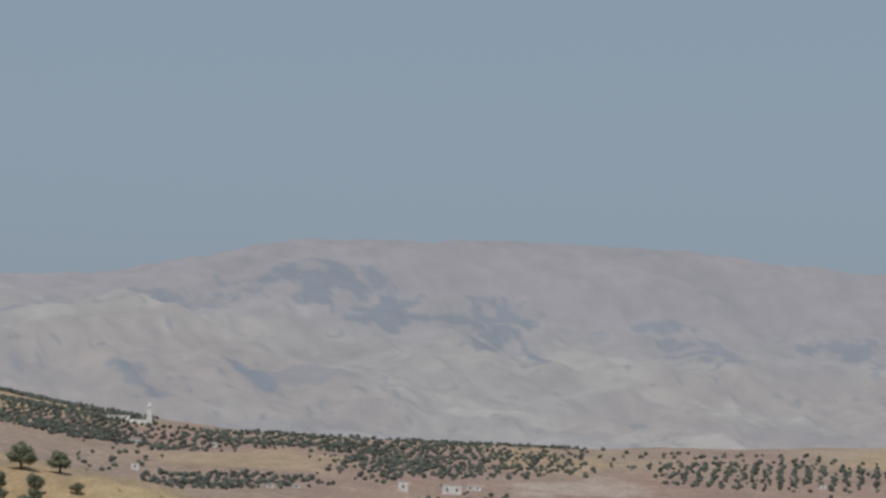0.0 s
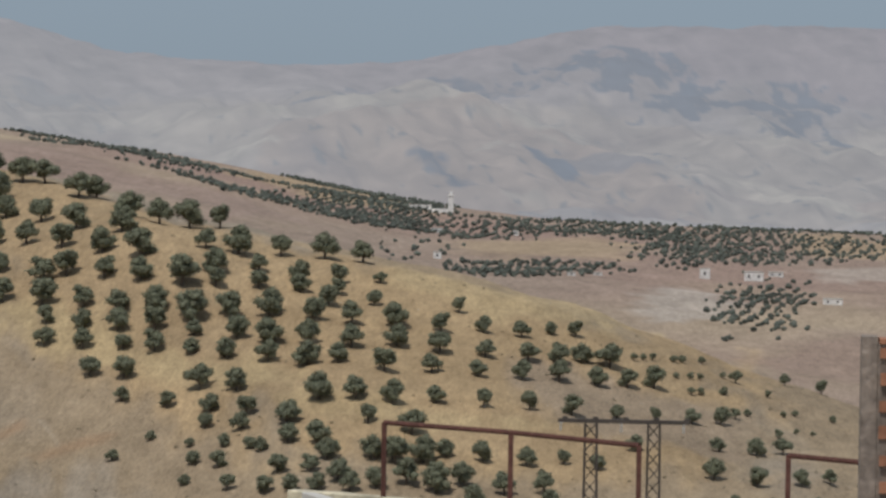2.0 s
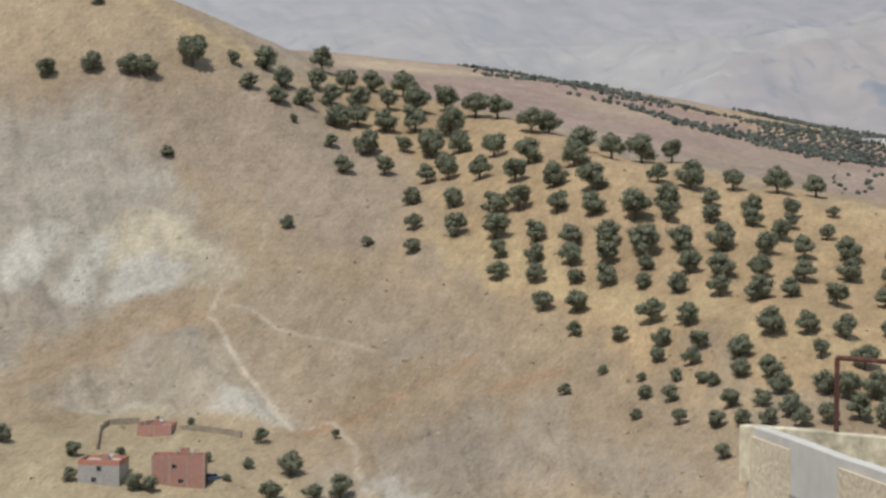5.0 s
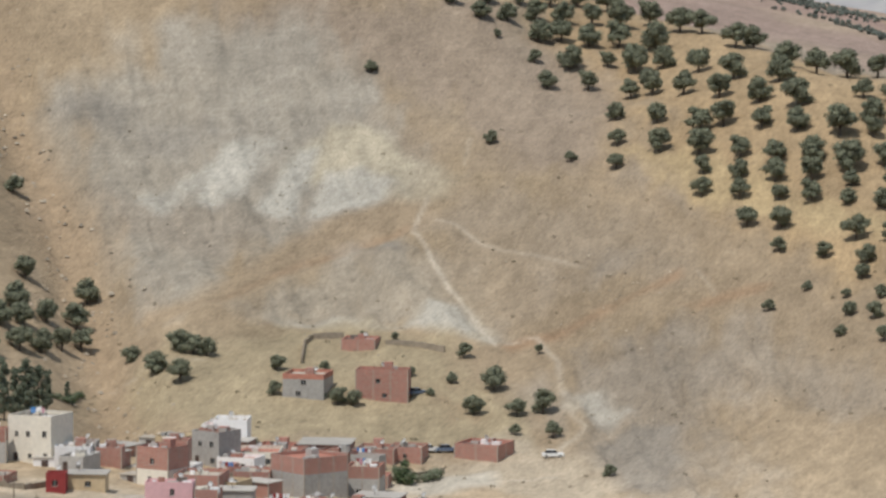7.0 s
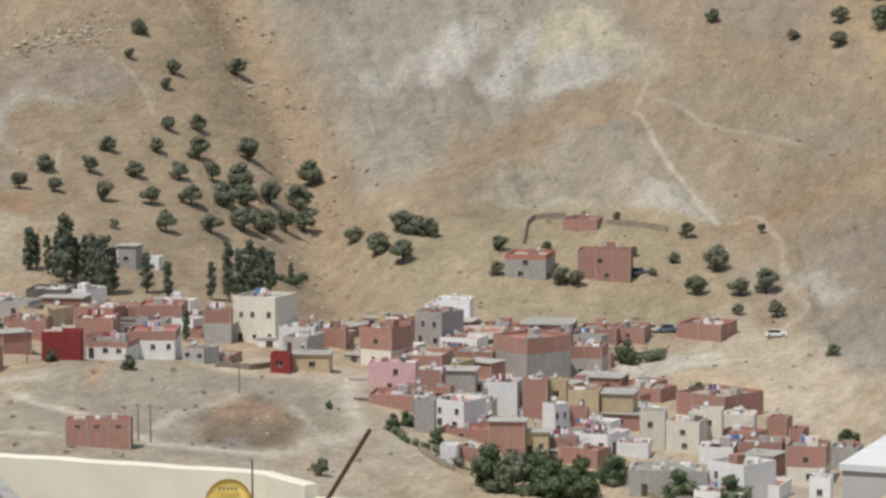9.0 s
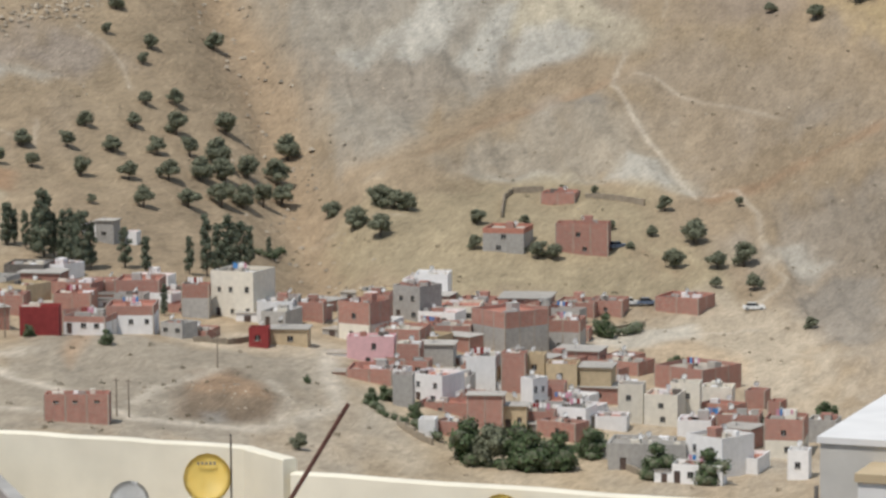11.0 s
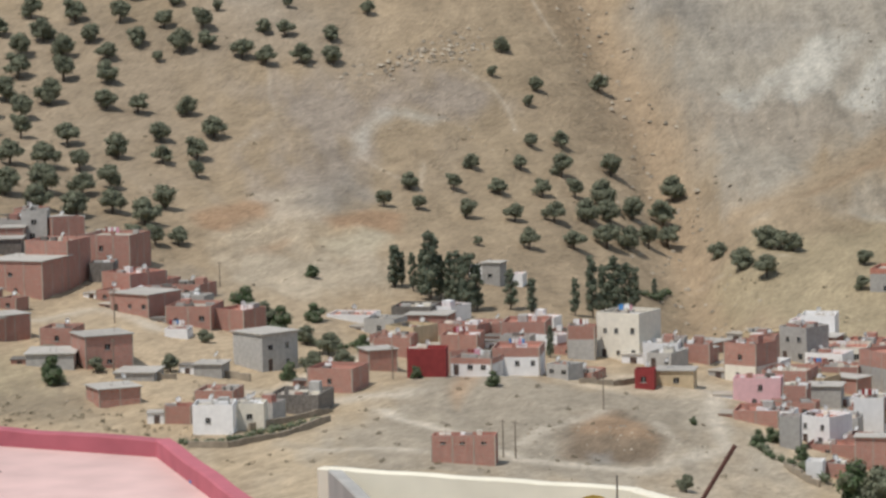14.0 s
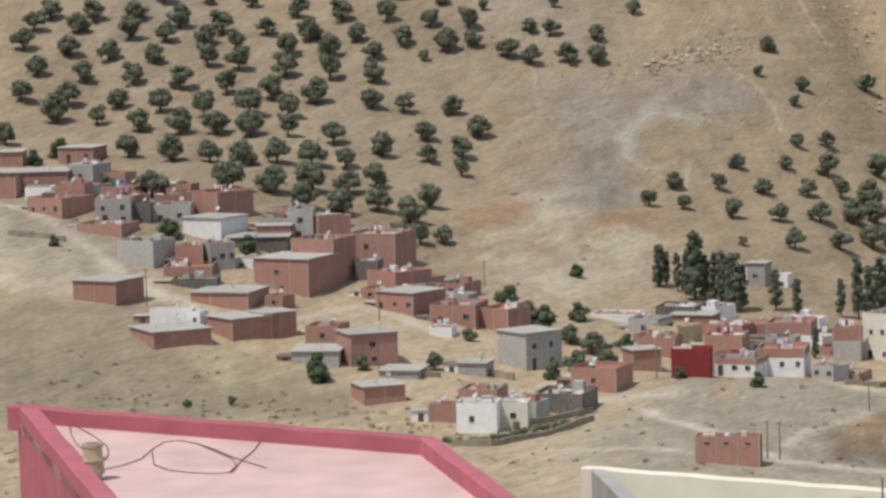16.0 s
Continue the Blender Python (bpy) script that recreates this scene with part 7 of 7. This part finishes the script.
def pink_house():
    bl, br, fr, fl = (-34.10, 44.04), (-25.87, 43.62), (-19.0, 36.0), (-25.0, 34.6)
    home = thing("pink_house", -27, 40, land(-27, 40))
    inv = Matrix.Translation((27, -40, -land(-27, 40)))

    def add(name, bm, mat, label=""):
        bm.transform(inv)
        return part(name, bm, mat, home, label)
    add("wall", prism([bl, br, fr, fl], land(-27, 40) - 1, 71.6), "pink_wall")
    add("roof", prism([bl, br, fr, fl], 71.602, 71.74), "pink_floor", "faded pink screed roof with scuffs")
    add("parapet", wall_run(bl, br, -1, 0.26, 71.601, 72.0, 0.012), "pink_wall")
    add("parapet", wall_run(br, fr, -1, 0.26, 71.601, 72.0, 0.012), "pink_wall")
    add("parapet", wall_run(fl, bl, -1, 0.30, 71.601, 72.0, 0.012), "pink_wall")
    tagged(home, "raspberry pink house with a flat roof and low parapet", "house")
    pot = thing("chimney_pot", -29.34, 39.65, 71.74)
    for z0, z1, r in ((0, 0.10, 0.10), (0.10, 0.32, 0.155), (0.33, 0.53, 0.15)):
        bm = bmesh.new()
        tube(bm, (0.03 - 0.08 * z1, 0, z0), (0.03 - 0.08 * z1, 0, z1), r, r * 0.94, 18)
        part("ring", bm, "clay", pot)
        bm = bmesh.new()
        tube(bm, (0.03 - 0.08 * z1, 0, z1 - 0.03), (0.03 - 0.08 * z1, 0, z1 + 0.015), r * 1.06, r * 1.04, 18)
        part("collar", bm, "clay", pot)
    # a dark disc stands in for the shade inside the open top
    bm = bmesh.new()
    tube(bm, (-0.012, 0, 0.53), (-0.012, 0, 0.55), 0.09, 0.09, 14)
    part("mouth", bm, "dark", pot, "dark disc painted as the shaded opening")
    tagged(pot, "stacked cream clay chimney pot on a pink roof", "chimney pot")
    cable = thing("cable", -29.5, 41.5, 71.745)
    for pts in ([(-0.22, -1.17, 0.01), (-0.18, -0.62, 0.01), (-0.25, -0.09, 0.01), (-0.63, 0.73, 0.01), (-0.87, 1.39, 0.01), (-0.71, 1.63, 0.01), (-0.27, 1.45, 0.01), (0.30, 1.09, 0.01), (0.94, 0.60, 0.01), (1.47, 0.26, 0.01), (2.01, -0.07, 0.01)],
                [(-0.63, 0.73, 0.01), (0.24, -0.45, 0.01), (0.76, -0.78, 0.01), (1.19, -0.83, 0.01), (1.60, -0.77, 0.01), (1.73, -0.56, 0.01), (1.51, -0.11, 0.01), (1.07, 0.43, 0.01), (0.49, 0.88, 0.01), (-0.27, 1.45, 0.01)],
                [(1.71, -0.62, 0.01), (1.22, 0.49, 0.01), (0.95, 1.17, 0.01), (0.51, 2.05, 0.01), (-0.28, 3.20, 0.01)],
                [(-3.34, 2.28, 0.01), (-2.75, 1.51, 0.01), (-2.12, 0.79, 0.01), (-1.52, 0.21, 0.01)],
                [(-3.29, 2.30, 0.01), (-2.75, 1.88, 0.01), (-2.11, 1.33, 0.01), (-1.45, 0.70, 0.01), (-1.01, 0.12, 0.01), (-0.69, -0.43, 0.01)]):
        bm = bmesh.new()
        path_tube(bm, pts, 0.0075)
        part("cord", bm, "cable", cable)
    tagged(cable, "loose dark red cable looped on a pink roof", "cable")
    for name, x, y, mat, label in (("blue_rag", -24.21, 41.60, "clothes_blue", "crumpled blue rag beside a pink parapet"), ("pink_rag", -23.77, 41.17, "pink_cloth", "crumpled bright pink rag beside a pink parapet")):
        rag = thing(name, x, y, 71.74)
        bm = bmesh.new()
        bmesh.ops.create_icosphere(bm, subdivisions=3, radius=1.0)
        for v in bm.verts:
            w = 1 + 0.28 * noise.noise(v.co * 2.3 + Vector((x, y, 0)))
            v.co = Vector((v.co.x * 0.16 * w, v.co.y * 0.13 * w, max(v.co.z, 0) * 0.09 * w))
        part("cloth", bm, mat, rag)
        tagged(rag, label, "rag")


pink_house()


def cream_house():
    a, b, c, d, e, f = (-25.27, 47.38), (-20.11, 47.24), (-19.72, 47.20), (-18.75, 46.50), (-14.89, 46.40), (-7.5, 46.0)
    g, h = (-6.5, 36.0), (-17.0, 36.4)
    base = land(-16, 42)
    home = thing("cream_house", -16, 42, base)
    inv = Matrix.Translation((16, -42, -base))

    def add(name, bm, mat, label=""):
        bm.transform(inv)
        return part(name, bm, mat, home, label)
    add("wall", prism([a, c, d, f, g, h], base - 1, 69.4), "render")
    add("roof", prism([a, c, d, f, g, h], 69.402, 69.44), "roof")
    add("parapet", wall_run(a, c, -1, 0.24, 69.406, 71.0, 0.008), "cream_wall", "sunlit cream parapet with grey stains")
    add("parapet", wall_run(c, d, -1, 0.24, 69.406, 70.98, 0.004), "cream_wall")
    add("parapet", wall_run(d, f, -1, 0.24, 69.406, 70.78, 0.010), "cream_wall")
    add("side_parapet", wall_run(h, a, -1, 0.22, 69.406, 71.0, 0.01), "render", "grey rendered side parapet with patchy white paint")
    tagged(home, "cream-walled house with a tall roof parapet", "house")
    for x, y, z, mat, size, label in ((-19.93, 45.86, 70.7, "dish_yellow", 0.72, "yellow satellite dish on a roof"), (-20.99, 45.38, 70.38, "dish_white", 0.60, "pale grey satellite dish on a roof"),
                                      (-15.30, 45.8, 70.42, "dish_yellow", 0.62, "yellow satellite dish on a roof")):
        dish = thing("satellite_dish", x, y, 69.44, 22)
        dish_parts(dish, mat, size, 62)
        for ob in dish.children:
            ob.location.z += z - 69.44 - size * 0.75
        # worn lettering, too faint to read
        for i in range(5):
            bm = boxed(-0.15 + 0.06 * i, -0.115 + 0.06 * i, 0.20, 0.245, 0.105, 0.118)
            bm.transform(Matrix.Translation((0, -0.06, z - 69.44)) @ Matrix.Rotation(radians(62), 4, "X"))
            if mat == "dish_yellow":
                part("letter_mark", bm, "dark", dish)
        bm = bmesh.new()
        tube(bm, (0, 0.05, 0), (0, 0.05, z - 69.44), 0.03, None, 8)
        part("stand", bm, "lattice", dish)
        tagged(dish, label, "satellite dish", "near dishes")
    rod = thing("leaning_rod", -18.26, 42.26, 69.44)
    bm = bmesh.new()
    tube(bm, (0, 0, 0), (1.73, 0.66, 3.03), 0.032, 0.032, 10)
    part("bar", bm, "rust", rod)
    tagged(rod, "rusty iron bar leaning over a roof", "iron bar")
    mast = thing("thin_mast", -19.35, 45.4, 69.44)
    bm = bmesh.new()
    tube(bm, (0, 0, 0), (0, 0, 2.05), 0.018, 0.014, 8)
    part("tube", bm, "lattice", mast)
    tagged(mast, "thin grey metal mast behind a satellite dish", "mast")


cream_house()


def railed_house():
    bl, br, fr, fl = (-7.83, 60.0), (6.0, 53.4), (6.0, 40.0), (-0.3, 43.0)
    base = land(1, 50)
    home = thing("railed_house", 1, 50, base)
    inv = Matrix.Translation((-1, -50, -base))

    def add(name, bm, mat, label="", parent=None):
        if parent is None:
            bm.transform(inv)
        return part(name, bm, mat, parent or home, label)
    add("wall", prism([bl, br, fr, fl], base - 1, 73.0), "plaster")
    add("roof", prism([bl, br, fr, fl], 73.002, 73.04), "roof")
    add("parapet", wall_run(bl, br, -1, 0.26, 73.006, 74.0, 0.010), "stained", "cream parapet streaked with brown stains")
    side = add("side_parapet", wall_run(fl, bl, -1, 0.22, 73.006, 74.0, 0.010), "plaster")
    a, b = Vector((*bl, 0)), Vector((*fl, 0))
    u = (b - a).normalized()
    n = Vector((u.y, -u.x, 0))
    if n.x > 0:
        n = -n
    for i in range(3):
        p0, p1 = a + u * (0.15 + 5.2 * i), a + u * (2.6 + 5.2 * i)
        pts = [(p0 + n * 0.002)[:2], (p1 + n * 0.002)[:2], (p1 + n * 0.05)[:2], (p0 + n * 0.05)[:2]]
        bm = prism(pts, 71.0, 73.82)
        bm.transform(inv)
        part("stucco_panel", bm, "stucco", side, "rough pebbled stucco panel")
    tagged(home, "pale house with stucco panels and a stained parapet", "house")
    rail = thing("rusty_rail", -6.2, 59.0, 74.0)
    o = Vector((-6.2, 59.0, 74.0))
    tops = []
    for k, (x, y, topz) in enumerate(((-6.15, 59.06, 75.30), (-3.85, 58.0, 75.26), (-1.62, 56.98, 75.17), (0.86, 55.70, 75.17), (2.9, 54.75, 75.1))):
        bm = bmesh.new()
        box(bm, -0.042, 0.042, -0.042, 0.042, -0.3, topz - 74.0, Matrix.Translation((x - o.x, y - o.y, 0)))
        part("post", bm, "rust", rail)
        tops.append(Vector((x, y, topz)) - o)
    for p, q in ((0, 1), (1, 2), (3, 4)):
        bm = bmesh.new()
        tube(bm, tops[p], tops[q], 0.045, 0.045, 8)
        part("top_bar", bm, "rust", rail)
    tagged(rail, "rusty steel frame standing on a roof parapet", "railing")


railed_house()


def lattice_portal():
    y, top = 120.0, 70.6
    base = land(-4, 120)
    portal = thing("lattice_portal", -3.95, y, base)
    for x in (-1.18, 1.05):
        leg = thing("lattice_leg", x, 0, 0)
        leg.parent = portal
        tall = top - base
        corners = [(sx * 0.24, sy * 0.24) for sx, sy in ((-1, -1), (1, -1), (1, 1), (-1, 1))]
        for cx, cy in corners:
            bm = bmesh.new()
            tube(bm, (cx * 1.8, cy * 1.8, -0.5), (cx * 0.85, cy * 0.85, tall), 0.045, 0.04, 5)
            part("chord", bm, "lattice", leg)
        bm = bmesh.new()
        n = int(tall / 0.5)
        for i in range(n):
            z0, z1 = tall * i / n, tall * (i + 1) / n
            s0, s1 = 1.8 - 0.95 * i / n, 1.8 - 0.95 * (i + 1) / n
            for j in range(4):
                p, q = corners[j], corners[(j + 1) % 4]
                p, q = (p, q) if i % 2 else (q, p)
                tube(bm, (p[0] * s0, p[1] * s0, z0), (q[0] * s1, q[1] * s1, z1), 0.022, None, 4)
        part("bracing", bm, "lattice", leg)
    bm = bmesh.new()
    box(bm, -2.35, 2.3, -0.09, 0.09, top - base, top - base + 0.14)
    for i in range(5):
        box(bm, -2.2 + i * 1.08, -2.0 + i * 1.08, -0.05, 0.05, top - base + 0.13, top - base + 0.22)
    part("crossbeam", bm, "lattice", portal)
    for x in (-2.25, -0.1, 2.1):
        bm = bmesh.new()
        for i in range(4):
            tube(bm, (x, -0.12, top - base - 0.08 * i), (x, -0.12, top - base - 0.05 - 0.08 * i), 0.06, 0.03, 8)
        part("insulator", bm, "dish_white", portal)
    tagged(portal, "steel lattice power-line portal with a crossbeam", "power pylon")


lattice_portal()


def brick_stub():
    base = land(2.6, 48.3)
    stub = thing("brick_wall_stub", 2.6, 48.4, base)
    high = 77.55 - base
    rng = random.Random(5)
    bm = boxed(-0.62, 1.2, -0.25, 0.35, -1, high - 0.12)
    part("wall", bm, "old_mortar", stub)
    bm = boxed(-0.85, -0.624, -0.22, 0.35, -1, high - 0.02)
    part("mortar_edge", bm, "old_mortar", stub, "rough grey mortar edge")
    z = high - 2.6
    k = 0
    while z < high - 0.15:
        x = -0.60 + (0.15 if k % 2 else 0)
        while x < 1.1:
            if rng.random() > 0.12:
                dd = rng.uniform(0.0, 0.05)
                part("brick", boxed(x + dd * 0.6, x + 0.27, -0.28 - dd * 1.6, -0.252, z, z + rng.uniform(0.14, 0.185)), "old_brick", stub)
            x += 0.30
        z += 0.19
        k += 1
    part("cap", boxed(-0.60, 1.2, -0.28, 0.36, high - 0.118, high - 0.05), "old_brick", stub)
    tagged(stub, "broken red brick wall end with rough mortar", "wall")


brick_stub()


def white_roof_house():
    base = land(-12, 60)
    home = thing("white_roof_house", -13.5, 58.4, base, -2)
    high = 69.6 - base
    part("wall", boxed(0, 9, 0, 7, -1, high - 0.12), "plaster", home)
    part("roof_slab", boxed(-0.05, 9.1, -0.05, 7.1, high - 0.118, high), "white", home, "bright white roof slab")
    part("lower_wall", boxed(1.0, 9, -1.2, -0.004, -1, high - 0.55), "white", home)
    part("ledge", boxed(0.95, 9.1, -1.25, -0.006, high - 0.548, high - 0.40), "ochre", home)
    for z in (0.9, 1.6, 2.4):
        bm = bmesh.new()
        tube(bm, (-0.06, -0.02, high - z - 0.6), (-0.06, -0.02, high - z), 0.05, 0.04, 6)
        part("drain_pipe", bm, "dark", home)
    tagged(home, "grey and white house with a bright white roof slab", "house")


white_roof_house()
